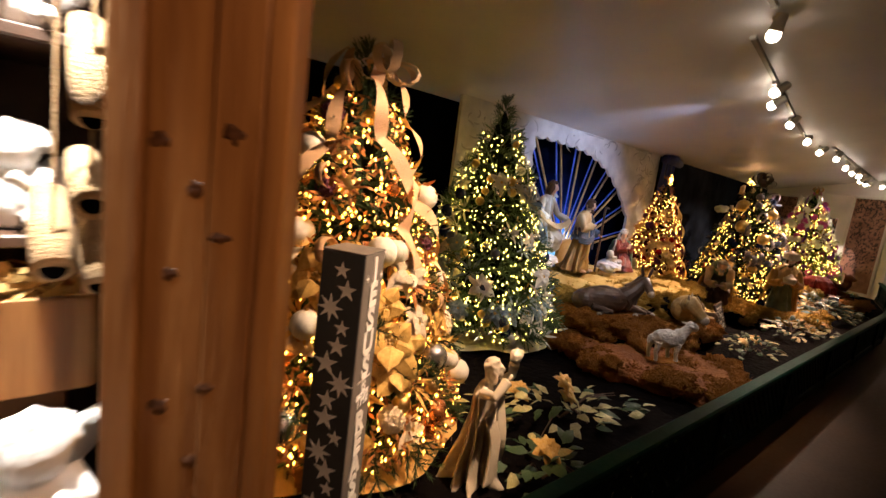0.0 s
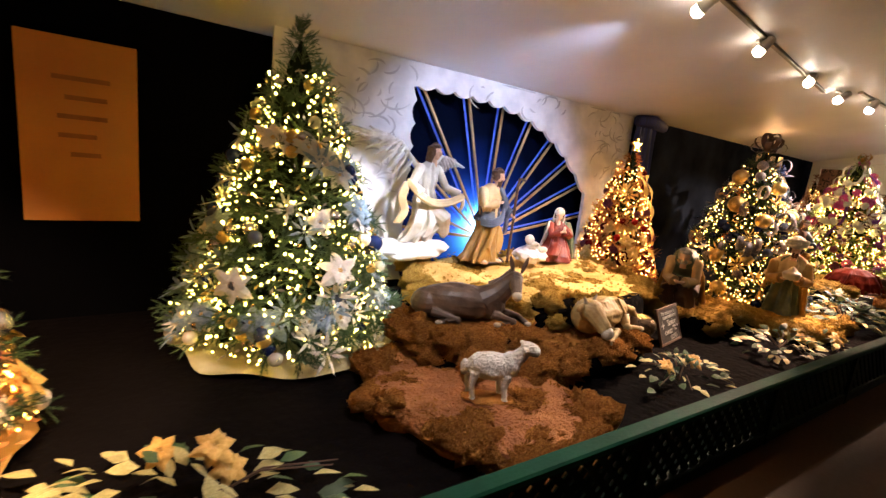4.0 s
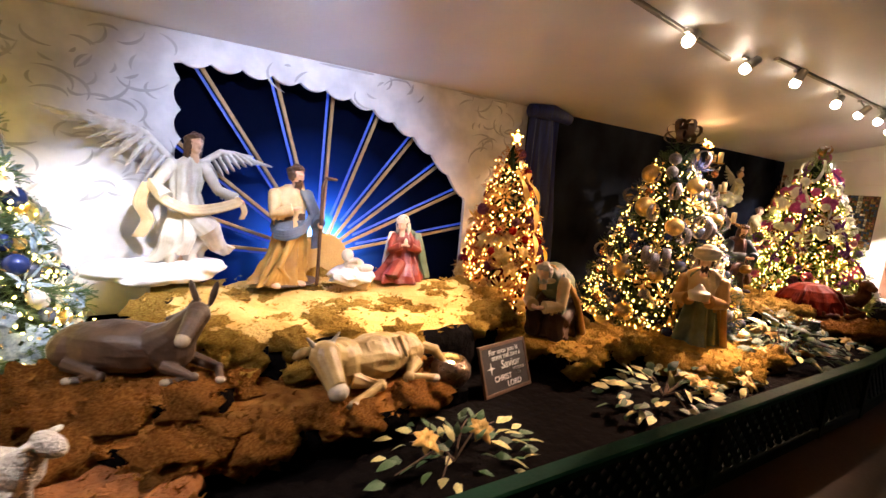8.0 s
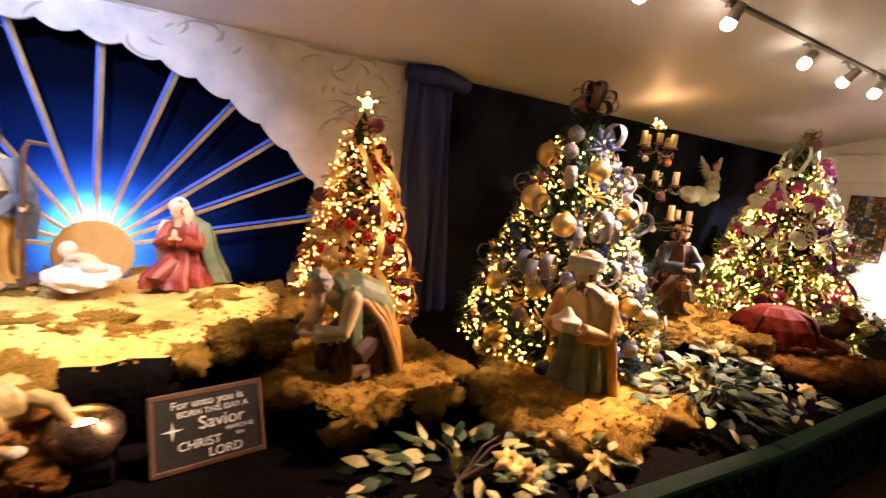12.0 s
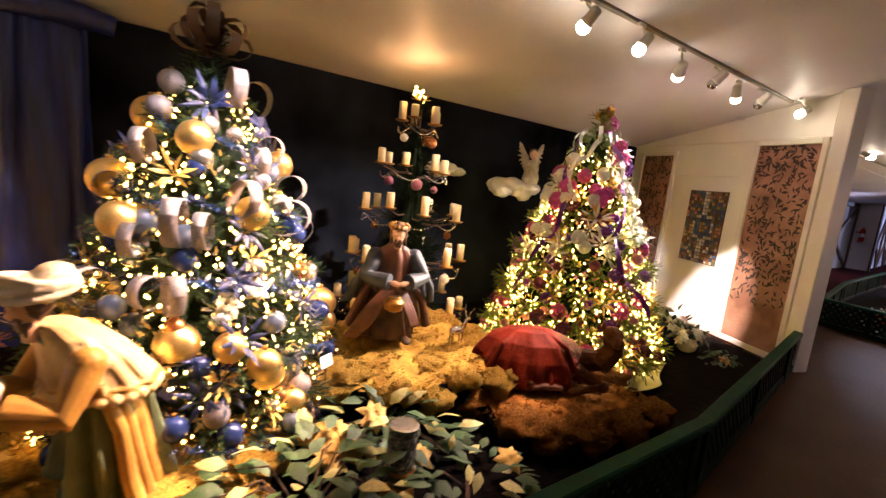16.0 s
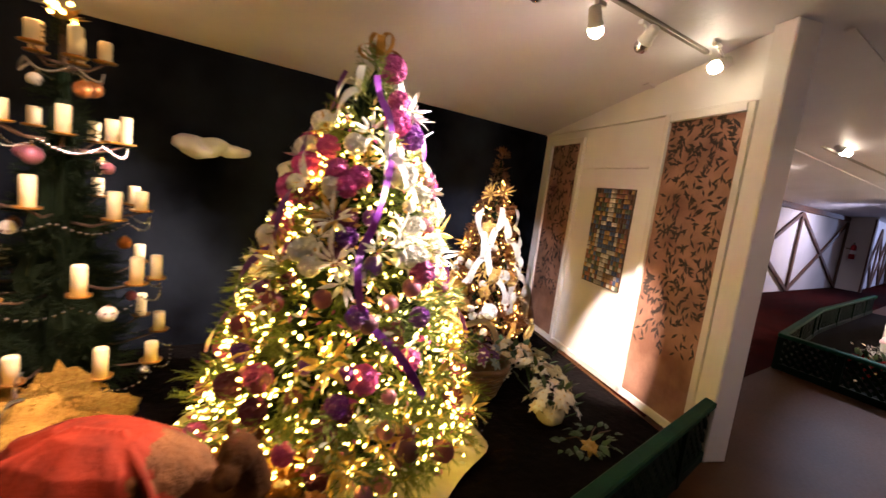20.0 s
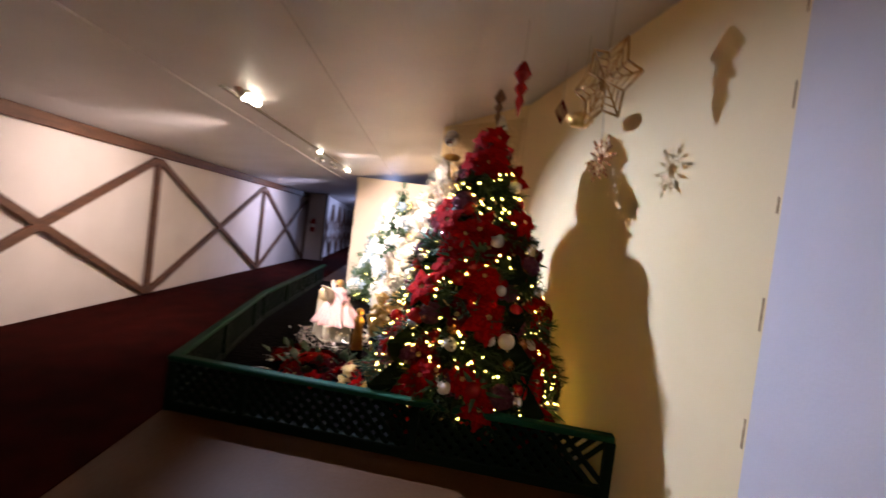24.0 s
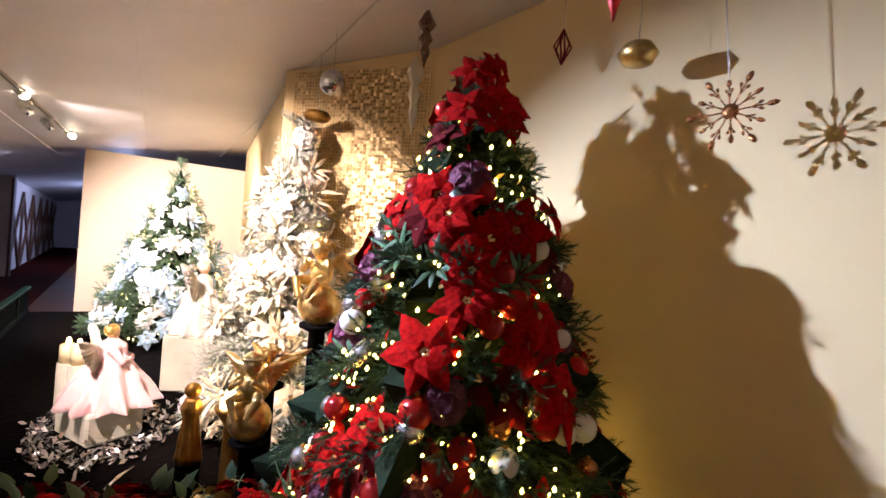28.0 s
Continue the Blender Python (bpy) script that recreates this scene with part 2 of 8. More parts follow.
M["white_silk"] = mat("white_silk", (0.80, 0.78, 0.74), 0.6, col2=(0.68, 0.66, 0.62), scale=10, bump=0.3, spread=0.1)
M["green_leaf"] = mat("silk_green_leaf", (0.04, 0.085, 0.028), 0.5, col2=(0.025, 0.065, 0.018), scale=12, bump=0.3, spread=0.35)
M["pale_leaf"] = mat("gold_variegated_leaf", (0.60, 0.54, 0.25), 0.4, metal=0.25, col2=(0.36, 0.33, 0.12), scale=14, bump=0.4, spread=0.25)
M["bulb_warm"] = mat("warm_bulb", (1, 0.8, 0.5), 0.4, emit=(1.0, 0.50, 0.09), strength=17, bump=0)
M["bulb_amber"] = mat("amber_bulb", (1, 0.7, 0.4), 0.4, emit=(1.0, 0.42, 0.06), strength=17, bump=0)
M["bulb_white"] = mat("soft_white_bulb", (1, 0.9, 0.7), 0.4, emit=(1.0, 0.68, 0.12), strength=17, bump=0)
M["lamp_glow"] = mat("lamp_lens", (1, 1, 1), 0.3, emit=(1.0, 0.86, 0.66), strength=20, bump=0)
M["lamp_body"] = mat("white_lamp_housing", (0.66, 0.62, 0.55), 0.4, bump=0.05)
M["track"] = mat("track_rail_metal", (0.22, 0.18, 0.14), 0.45, metal=0.4, bump=0.05)
M["wax"] = mat("ivory_wax", (0.80, 0.70, 0.46), 0.5, col2=(0.74, 0.62, 0.36), scale=10, bump=0.15, spread=0.08)
M["flame"] = mat("flame_bulb", (1, 0.8, 0.4), 0.4, emit=(1.0, 0.70, 0.25), strength=18, bump=0)
# Near-black, with the shade inside the trees in its colour; also candle tree needles.
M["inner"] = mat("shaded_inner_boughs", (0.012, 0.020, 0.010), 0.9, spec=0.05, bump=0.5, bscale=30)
M["needle_lime"] = mat("light_fir_needles", (0.22, 0.26, 0.06), 0.6, spec=0.25, col2=(0.10, 0.13, 0.03), scale=3, bump=0)
M["moss_stage"] = mat("sand_and_moss", (0.74, 0.54, 0.20), 0.95, spec=0.05, col2=(0.55, 0.33, 0.09), scale=4.5, bump=0.8, bscale=60, dist=0.02)
M["led_blue"] = mat("blue_light_strip", (0.1, 0.2, 0.9), 0.5, emit=(0.03, 0.10, 1.0), strength=0.09, bump=0)
M["ray_gold"] = mat("gold_painted_wood", (0.52, 0.34, 0.16), 0.5, col2=(0.38, 0.23, 0.10), scale=10, bump=0.2)
M["plaid"] = mat("dark_plaid_ribbon", (0.30, 0.25, 0.24), 0.5, col2=(0.03, 0.03, 0.05), scale=14, bump=0.2, stretch=(1, 6, 1))
M["skirt_silver"] = mat("champagne_satin", (0.66, 0.60, 0.44), 0.4, col2=(0.50, 0.43, 0.26), scale=7, bump=0.3, bscale=30)
M["screen"] = mat("pale_screen_paint", (0.74, 0.62, 0.50), 0.8, spec=0.1, col2=(0.70, 0.57, 0.45), scale=1, bump=0.1)

# ---- mesh tools ----
class Build:
    """Gathers vertices and faces, with a material slot a face."""

    def __init__(self):
        self.v, self.f, self.m = [], [], []

    def add(self, verts, faces, slot=0):
        k = len(self.v)
        self.v.extend(tuple(map(float, p)) for p in verts)
        self.f.extend(tuple(k + i for i in f) for f in faces)
        self.m.extend([slot] * len(faces))
        return self

    def box(self, c, s, turn=None, slot=0, bevel=0.0):
        x, y, z = (a / 2 for a in s)
        if bevel:
            b = min(bevel, x, y, z)
            pts = []
            for sx in (-1, 1):
                for sy in (-1, 1):
                    for sz in (-1, 1):
                        pts += [(sx * x, sy * (y - b), sz * (z - b)), (sx * (x - b), sy * y, sz * (z - b)), (sx * (x - b), sy * (y - b), sz * z)]
            bm = bmesh.new()
            for p in pts:
                bm.verts.new(p)
            bmesh.ops.convex_hull(bm, input=bm.verts)
            bm.verts.index_update()
            vs, fs = [v.co.copy() for v in bm.verts], [[v.index for v in f.verts] for f in bm.faces]
            bm.free()
        else:
            vs = [Vector((sx * x, sy * y, sz * z)) for sx in (-1, 1) for sy in (-1, 1) for sz in (-1, 1)]
            fs = [(0, 1, 3, 2), (4, 6, 7, 5), (0, 4, 5, 1), (2, 3, 7, 6), (0, 2, 6, 4), (1, 5, 7, 3)]
        r = turn or Matrix.Identity(3)
        return self.add([r @ v + Vector(c) for v in vs], fs, slot)

    def tube(self, p0, p1, r0, r1=None, n=8, slot=0, caps=True):
        p0, p1 = Vector(p0), Vector(p1)
        q = (p1 - p0).to_track_quat("Z", "Y")
        r1 = r0 if r1 is None else r1
        vs = [p + q @ Vector((r * math.cos(6.2832 * i / n), r * math.sin(6.2832 * i / n), 0)) for p, r in ((p0, r0), (p1, r1)) for i in range(n)]
        fs = [(i, (i + 1) % n, n + (i + 1) % n, n + i) for i in range(n)]
        if caps:
            fs += [tuple(range(n - 1, -1, -1)), tuple(range(n, 2 * n))]
        return self.add(vs, fs, slot)

    def chain(self, pts, radii, n=6, slot=0):
        """One unbroken tube along a bent line, closed at both ends."""
        pts = [Vector(p) for p in pts]
        vs, side = [], None
        for i, p in enumerate(pts):
            way = (pts[min(i + 1, len(pts) - 1)] - pts[max(i - 1, 0)]).normalized()
            if side is None:
                side = way.orthogonal().normalized()
            else:
                side = side - way * side.dot(way)
                side = side.normalized() if side.length > 1e-5 else way.orthogonal().normalized()
            up = way.cross(side)
            vs += [p + (side * math.cos(6.2832 * k / n) + up * math.sin(6.2832 * k / n)) * radii[i] for k in range(n)]
        m = len(pts)
        fs = [(i * n + k, i * n + (k + 1) % n, (i + 1) * n + (k + 1) % n, (i + 1) * n + k) for i in range(m - 1) for k in range(n)]
        return self.add(vs, fs + [tuple(range(n - 1, -1, -1)), tuple(range((m - 1) * n, m * n))], slot)

    def ball(self, c, r, nu=12, nv=8, slot=0, turn=None, bump=0.0, seed=0):
        r = r if hasattr(r, "__len__") else (r, r, r)
        t = turn or Matrix.Identity(3)
        vs = []
        for j in range(nv + 1):
            a = math.pi * j / nv
            for i in range(nu):
                b = 6.2832 * i / nu
                p = Vector((math.sin(a) * math.cos(b), math.sin(a) * math.sin(b), math.cos(a)))
                k = 1 + (bump * noise.noise(p * 2.2 + Vector((seed * 7.1, seed * 3.3, 0))) if bump else 0)
                vs.append(Vector(c) + t @ Vector((p.x * r[0] * k, p.y * r[1] * k, p.z * r[2] * k)))
        fs = [(j * nu + i, (j + 1) * nu + i, (j + 1) * nu + (i + 1) % nu, j * nu + (i + 1) % nu) for j in range(nv) for i in range(nu)]
        return self.add(vs, fs, slot)

    def lathe(self, profile, c=(0, 0, 0), n=20, slot=0, folds=0, depth=0.0, squash=(1, 1), lean=(0, 0), phase=0.0, turn=None):
        """A turned shape: profile rows of (radius, height). folds: drapery round it, deeper at the foot."""
        if folds:
            n = n * 2
            profile = [tuple(a + (b - a) * k / 3 for a, b in zip(p, q)) for p, q in zip(profile, profile[1:]) for k in range(3)] + [profile[-1]]
        vs, h = [], max(p[1] for p in profile) - profile[0][1] + 1e-6
        t = turn or Matrix.Identity(3)
        for r, z in profile:
            u = (z - profile[0][1]) / h
            for i in range(n):
                a = 6.2832 * i / n
                k = 1 + depth * (1.25 - 0.8 * u) * (math.sin(folds * a + phase + 1.3 * math.sin(2 * a + 3 * u)) + 0.35 * math.sin(2 * folds * a + 5 * u + phase)) if folds else 1
                if folds:
                    k += 0.55 * depth * (0.5 - 2 * abs(noise.noise(Vector((2.4 * math.cos(a), 2.4 * math.sin(a), 3.2 * u + 7.7 * folds)))))
                vs.append(Vector(c) + t @ Vector((r * k * math.cos(a) * squash[0] + lean[0] * u, r * k * math.sin(a) * squash[1] + lean[1] * u, z)))
        m = len(profile)
        fs = [(j * n + i, j * n + (i + 1) % n, (j + 1) * n + (i + 1) % n, (j + 1) * n + i) for j in range(m - 1) for i in range(n)]
        fs += [tuple(range(n - 1, -1, -1)), tuple(range((m - 1) * n, m * n))]
        return self.add(vs, fs, slot)

    def slab(self, outline, d0, d1, axis="z", slot=0):
        """A flat outline given thickness along an axis."""
        put = {"z": lambda a, b, d: (a, b, d), "y": lambda a, b, d: (a, d, b), "x": lambda a, b, d: (d, a, b)}[axis]
        n = len(outline)
        vs = [put(a, b, d) for d in (d0, d1) for a, b in outline]
        fs = [tuple(range(n)), tuple(range(2 * n - 1, n - 1, -1))] + [(i, n + i, n + (i + 1) % n, (i + 1) % n) for i in range(n)]
        return self.add(vs, fs, slot)

    def mesh(self, name, mats, smooth=True):
        me = bpy.data.meshes.new(name)
        me.from_pydata(self.v, [], self.f)
        for mt in mats if isinstance(mats, (list, tuple)) else [mats]:
            me.materials.append(mt)
        me.polygons.foreach_set("material_index", self.m)
        if smooth:
            me.polygons.foreach_set("use_smooth", [True] * len(self.f))
        me.validate()
        me.update()
        return me


def part(name, b, material, parent=None, label="", smooth=False, m=None):
    """One mesh object under a thing or a part; b: a Build or a mesh that is shared."""
    ob = new(name, b.mesh(name, material, smooth) if isinstance(b, Build) else b)
    if m is not None:
        ob.matrix_basis = m
    ob.parent = parent
    return tagged(ob, label)


def thing(name, place, label, category, group="", kind=""):
    ob = new(name)
    ob.location = place
    ob.empty_display_size = 0.1
    return tagged(ob, label, category, group, kind)


def solid(name, b, material, label, category, group="", kind="", smooth=False):
    return tagged(part(name, b, material, None, "", smooth), label, category, group, kind)


def structure(name, b, material, label, category="wall", smooth=False):
    return solid(name, b, material, label, category, "", "structure", smooth)


def rnd(a, b):
    return random.uniform(a, b)


def turn_to(way, spin=0.0):
    return Vector(way).to_track_quat("Z", "Y").to_matrix() @ Matrix.Rotation(spin, 3, "Z")


def at(place, way=(0, 0, 1), size=1.0, spin=0.0):
    return Matrix.Translation(place) @ (turn_to(way, spin) * size).to_4x4()


# ---- floor, ceiling, walls ----
structure("floor", Build().slab([(-2.5, -3.0), (44, -3.0), (44, 7), (-2.5, 7)], -0.1, 0.0), M["floor"], "worn tan vinyl floor of the walkway", "floor")
structure("carpet", Build().slab([(15.12, 2.4), (17.80, 2.48), (20.7, 2.88), (44, 4.0), (44, 6.9), (16.2, 6.9), (16.1, 4.6)], 0.0, 0.006), M["carpet"], "dark red carpet beside the timbered wall", "carpet")
structure("platform_floor", Build().slab([(0.4, 2.06), (2.75, 1.93), (9.4, 1.56), (12.1, 1.54), (14.9, 1.98), (15.98, 4.6), (0.4, 5.0)], 0.0, 0.012), M["black_cloth"], "black cloth covering the display floor", "floor")
structure("platform_floor", Build().slab([(17.22, -0.42), (17.79, 2.42), (20.7, 2.82), (25.2, 3.03), (25.2, 0.3), (19.3, -0.05)], 0.0, 0.012), M["black_cloth"], "black cloth covering the second display floor", "floor")

b = Build()
b.add([(x, y, ceil_z(y) + d) for d in (0, 0.12) for x, y in ((-2.5, -3.0), (44, -3.0), (44, 7.0), (-2.5, 7.0))], [(0, 1, 2, 3), (7, 6, 5, 4), (0, 4, 5, 1), (1, 5, 6, 2), (2, 6, 7, 3), (3, 7, 4, 0)])
for y in (0.55, 1.75, 2.95):
    b.add([(x, yy, ceil_z(yy) - d) for d in (0.0, 0.012) for x, yy in ((15.3, y), (26, y), (26, y + 0.05), (15.3, y + 0.05))], [(0, 1, 2, 3), (7, 6, 5, 4), (0, 4, 5, 1), (1, 5, 6, 2), (2, 6, 7, 3), (3, 7, 4, 0)])
structure("ceiling", b, M["ceiling"], "sloping grey-white painted ceiling", "ceiling")


def upright(b, x0, y0, x1, y1, thick, z0=0.0, top=None, slot=0):
    """A wall from one plan point to another, thick to its left, up to the ceiling."""
    d = Vector((x1 - x0, y1 - y0, 0)).normalized()
    n = Vector((-d.y, d.x, 0)) * thick
    pts = [(x0, y0), (x1, y1), (x1 + n.x, y1 + n.y), (x0 + n.x, y0 + n.y)]
    vs = [(x, y, z0) for x, y in pts] + [(x, y, (ceil_z(y) - 0.002) if top is None else top) for x, y in pts]
    b.add(vs, [(0, 3, 2, 1), (4, 5, 6, 7), (0, 1, 5, 4), (1, 2, 6, 5), (2, 3, 7, 6), (3, 0, 4, 7)], slot)
    return b


structure("wall_back", upright(Build(), -1.5, 4.98, 16.3, 4.98, 0.15), M["dark_wall"], "black painted back wall of the display", "wall")
structure("wall_back_start", upright(Build(), -1.5, 4.84, 4.9, 4.84, 0.1), M["dark_wall"], "black cloth covered wall behind the first trees", "wall")
structure("wall_start", upright(Build(), -1.6, 4.98, -1.6, -1.2, -0.1), M["dark_wall"], "dark end wall behind the start", "wall")
structure("wall_aisle", upright(Build(), -1.5, -1.0, 16.2, -1.0, -0.12), M["lavender"], "plain white wall of the walkway", "wall")
structure("wall_night", upright(Build(), 9.25, 4.62, 16.2, 4.62, 0.1), M["night_grey"], "black night sky curtain wall", "wall")

# Scalloped white mural with the sunburst opening
def arch_top(x):
    return 2.03 - 0.9 * max(0.0, (x - 6.2) / 2.3) ** 3 - 0.05 * abs(math.sin((x - 5.87) * 14.5)) ** 0.7


zt = ceil_z(4.6) - 0.003
outline = [(4.62, 0.2), (4.62, zt), (9.25, zt), (9.25, 0.2), (8.48, 0.2)] + [(x, arch_top(x)) for x in np.linspace(8.48, 5.9, 200)]
outline += [(5.9 - 0.05 * abs(math.sin(z * 15)) ** 0.7, z) for z in np.linspace(1.99, 0.2, 80)]
b = Build().slab(outline, 4.60, 4.64, "y")
structure("wall_mural", b, M["mural"], "white marbled mural wall with a scalloped arch opening", "wall")

nightblue = bpy.data.materials.new("sunburst_painted_glow")
nightblue.use_nodes = True
nt = nightblue.node_tree
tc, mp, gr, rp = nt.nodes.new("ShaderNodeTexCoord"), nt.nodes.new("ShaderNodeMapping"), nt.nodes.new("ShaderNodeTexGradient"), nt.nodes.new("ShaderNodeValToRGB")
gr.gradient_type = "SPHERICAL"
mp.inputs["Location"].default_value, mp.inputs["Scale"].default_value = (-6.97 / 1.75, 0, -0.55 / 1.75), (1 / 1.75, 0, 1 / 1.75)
# The glow round the sun is put into the colour, fading to near black.
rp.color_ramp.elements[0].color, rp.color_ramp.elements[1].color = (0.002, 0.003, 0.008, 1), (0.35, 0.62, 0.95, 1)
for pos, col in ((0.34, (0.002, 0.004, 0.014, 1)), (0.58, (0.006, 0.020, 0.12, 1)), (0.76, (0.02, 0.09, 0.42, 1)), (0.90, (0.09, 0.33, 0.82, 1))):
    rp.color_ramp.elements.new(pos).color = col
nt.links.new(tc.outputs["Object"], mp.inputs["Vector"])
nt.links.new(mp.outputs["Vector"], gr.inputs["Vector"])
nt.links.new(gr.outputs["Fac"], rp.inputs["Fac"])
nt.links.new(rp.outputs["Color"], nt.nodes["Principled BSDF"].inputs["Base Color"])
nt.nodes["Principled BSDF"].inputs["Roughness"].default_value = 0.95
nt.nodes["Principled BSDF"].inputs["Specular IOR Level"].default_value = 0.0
structure("sunburst_backdrop", Build().box((7.2, 4.90, 1.2), (3.0, 0.04, 1.9)), nightblue, "deep blue sunburst backdrop behind the arch with the sun's glow painted in", "backdrop")
rays = thing("sunburst", (7.0, 4.74, 0.56), "gold wooden rays fanning out over a blue sky", "sunburst")
for degrees_up in (173, 160, 141.5, 123.5, 106, 87.5, 69, 52, 37, 24, 10):
    a = radians(degrees_up)
    L = 1.7
    c, s = math.cos(a), math.sin(a)
    while L > 0.3 and not (5.95 < 7.0 + L * c < 8.45 and 0.56 + L * s < arch_top(7.0 + L * c) - 0.03):
        L -= 0.02
    L += 0.06
    q = Matrix.Rotation(-a, 3, "Y")
    part("blue_strip", Build().box(q @ Vector((0.3 + L / 2, 0.05, 0.03)), (L - 0.15, 0.01, 0.02), q), M["led_blue"], rays, "blue light strip")
    part("ray", Build().box(q @ Vector((0.2 + L / 2, 0, 0)), (L, 0.02, 0.028), q, bevel=0.004), M["ray_gold"], rays)
part("sun_disc", Build().lathe([(0.235, 0.0), (0.235, 0.03), (0.22, 0.04)], n=36, turn=Matrix.Rotation(radians(90), 3, "X")), M["sand"], rays, "pale gold half sun", m=Matrix.Translation((0, -0.06, -0.02)))

# Angled wall with copper panels at the end of the first display
P0, P1 = Vector((14.99, 1.93, 0)), Vector((16.05, 4.58, 0))
WD = (P1 - P0).normalized()
WN = Vector((-WD.y, WD.x, 0))
structure("wall_panel", upright(Build(), P0.x + 0.03, P0.y + 0.08, P1.x, P1.y, -0.12), M["panel_white"], "white wall with copper panels", "wall")


def on_wall(s, z, out=0.0):
    return P0 + WD * s + WN * out + Vector((0, 0, z))


WQ = Matrix((WD, WN, (0, 0, 1))).transposed()


def wall_box(b, s0, s1, z0, z1, out0, out1, slot=0):
    return b.box(on_wall((s0 + s1) / 2, (z0 + z1) / 2, (out0 + out1) / 2), (s1 - s0, out1 - out0, z1 - z0), WQ, slot, 0.004)


structure("end_post", Build().box((P0.x + 0.02, P0.y, 1.297), (0.15, 0.17, 2.594), WQ, bevel=0.008), M["white_trim"], "white painted end post of the panel wall", "post")
structure("trim_cornice", wall_box(Build(), 0.1, 2.84, 2.185, 2.20, 0.0, 0.03), M["white_trim"], "thin white picture rail", "trim")

# Timbered wall and far end of the corridor
structure("wall_timber", upright(Build(), 16.2, 4.85, 30.0, 4.85, 0.15), M["plaster"], "white plaster wall between dark timbers", "wall")
structure("wall_timber_end", upright(Build(), 30.0, 4.85, 30.1, 4.2, 0.12), M["plaster"], "white return of the timbered wall", "wall")
structure("wall_far", upright(Build(), 30.15, 4.35, 43.0, 5.3, 0.15), M["plaster"], "far timbered corridor wall", "wall")
structure("wall_far_end", upright(Build(), 43.4, -3, 43.4, 6.9, -0.1), M["lavender"], "far end wall of the corridor", "wall")
bigX = thing("timber_frame", (16.2, 4.8, 0), "dark brown timber framing with crossed braces", "timber frame", kind="structure")
ya = lambda x: 4.84


def beam(x0, z0, x1, z1, w=0.09, name="brace", y=None, d=0.03):
    y0, y1 = (ya(x0), ya(x1)) if y is None else y
    a, e = Vector((x0, y0 - d, z0)), Vector((x1, y1 - d, z1))
    q = (e - a).to_track_quat("X", "Z").to_matrix()
    o = part(name, Build().box((a + e) / 2 - Vector((16.2, 4.8, 0)), ((e - a).length, 0.05, w), q, bevel=0.006), M["timber"], bigX)
    return o


beam(16.25, 2.11, 29.95, 2.11, 0.14, "top_beam", d=0.035)
NX = [17.5, 21.45, 25.85, 29.9]
for x in NX:
    beam(x, 0.02, x, 2.02, 0.12, "upright_post", d=0.032)
for a, c in zip(NX, NX[1:]):
    beam(a + 0.06, 0.06, c - 0.06, 1.98, 0.1, d=0.028)
    beam(a + 0.06, 1.98, c - 0.06, 0.06, 0.1, d=0.026)
beam(30.1, 0.0, 30.1, 2.2, 0.18, "door_post", (4.25, 4.25))
for k in range(6):
    x0, x1 = 30.6 + 2.1 * k, 32.5 + 2.1 * k
    y0, y1 = 4.35 + 0.074 * (x0 - 30.15), 4.35 + 0.074 * (x1 - 30.15)
    beam(x0, 0.02, x1, 1.9, 0.1, "far_brace", (y0, y1))
    beam(x0, 1.9, x1, 0.02, 0.1, "far_brace", (y0, y1), d=0.025)
    beam(x0 - 0.1, 0.02, x0 - 0.1, 2.0, 0.11, "far_post", (y0, y0), d=0.032)

# Cream backdrops of the second display
CW0, CW1 = (16.35, -0.62), (19.32, -0.10)
structure("wall_cream", upright(Build(), CW0[0], CW0[1], CW1[0], CW1[1], -0.06), M["cream"], "cream paper backdrop on the wall", "wall")
structure("wall_near_white", upright(Build(), 14.2, -0.99, CW0[0], CW0[1] + 0.01, -0.1), M["lavender"], "plain white board wall with a torn paper edge", "wall")
structure("wall_mosaic", upright(Build(), CW1[0], CW1[1], 20.3, 0.74, -0.06), M["cream"], "cream return wall", "wall")
structure("wall_screen", upright(Build(), 25.25, 0.2, 25.25, 2.52, -0.06, 0.0, 2.5), M["screen"], "cream screen behind the white trees", "wall")
structure("wall_screen_back", upright(Build(), 20.3, 0.70, 25.25, 0.25, -0.06), M["cream"], "cream backdrop along the second display", "wall")


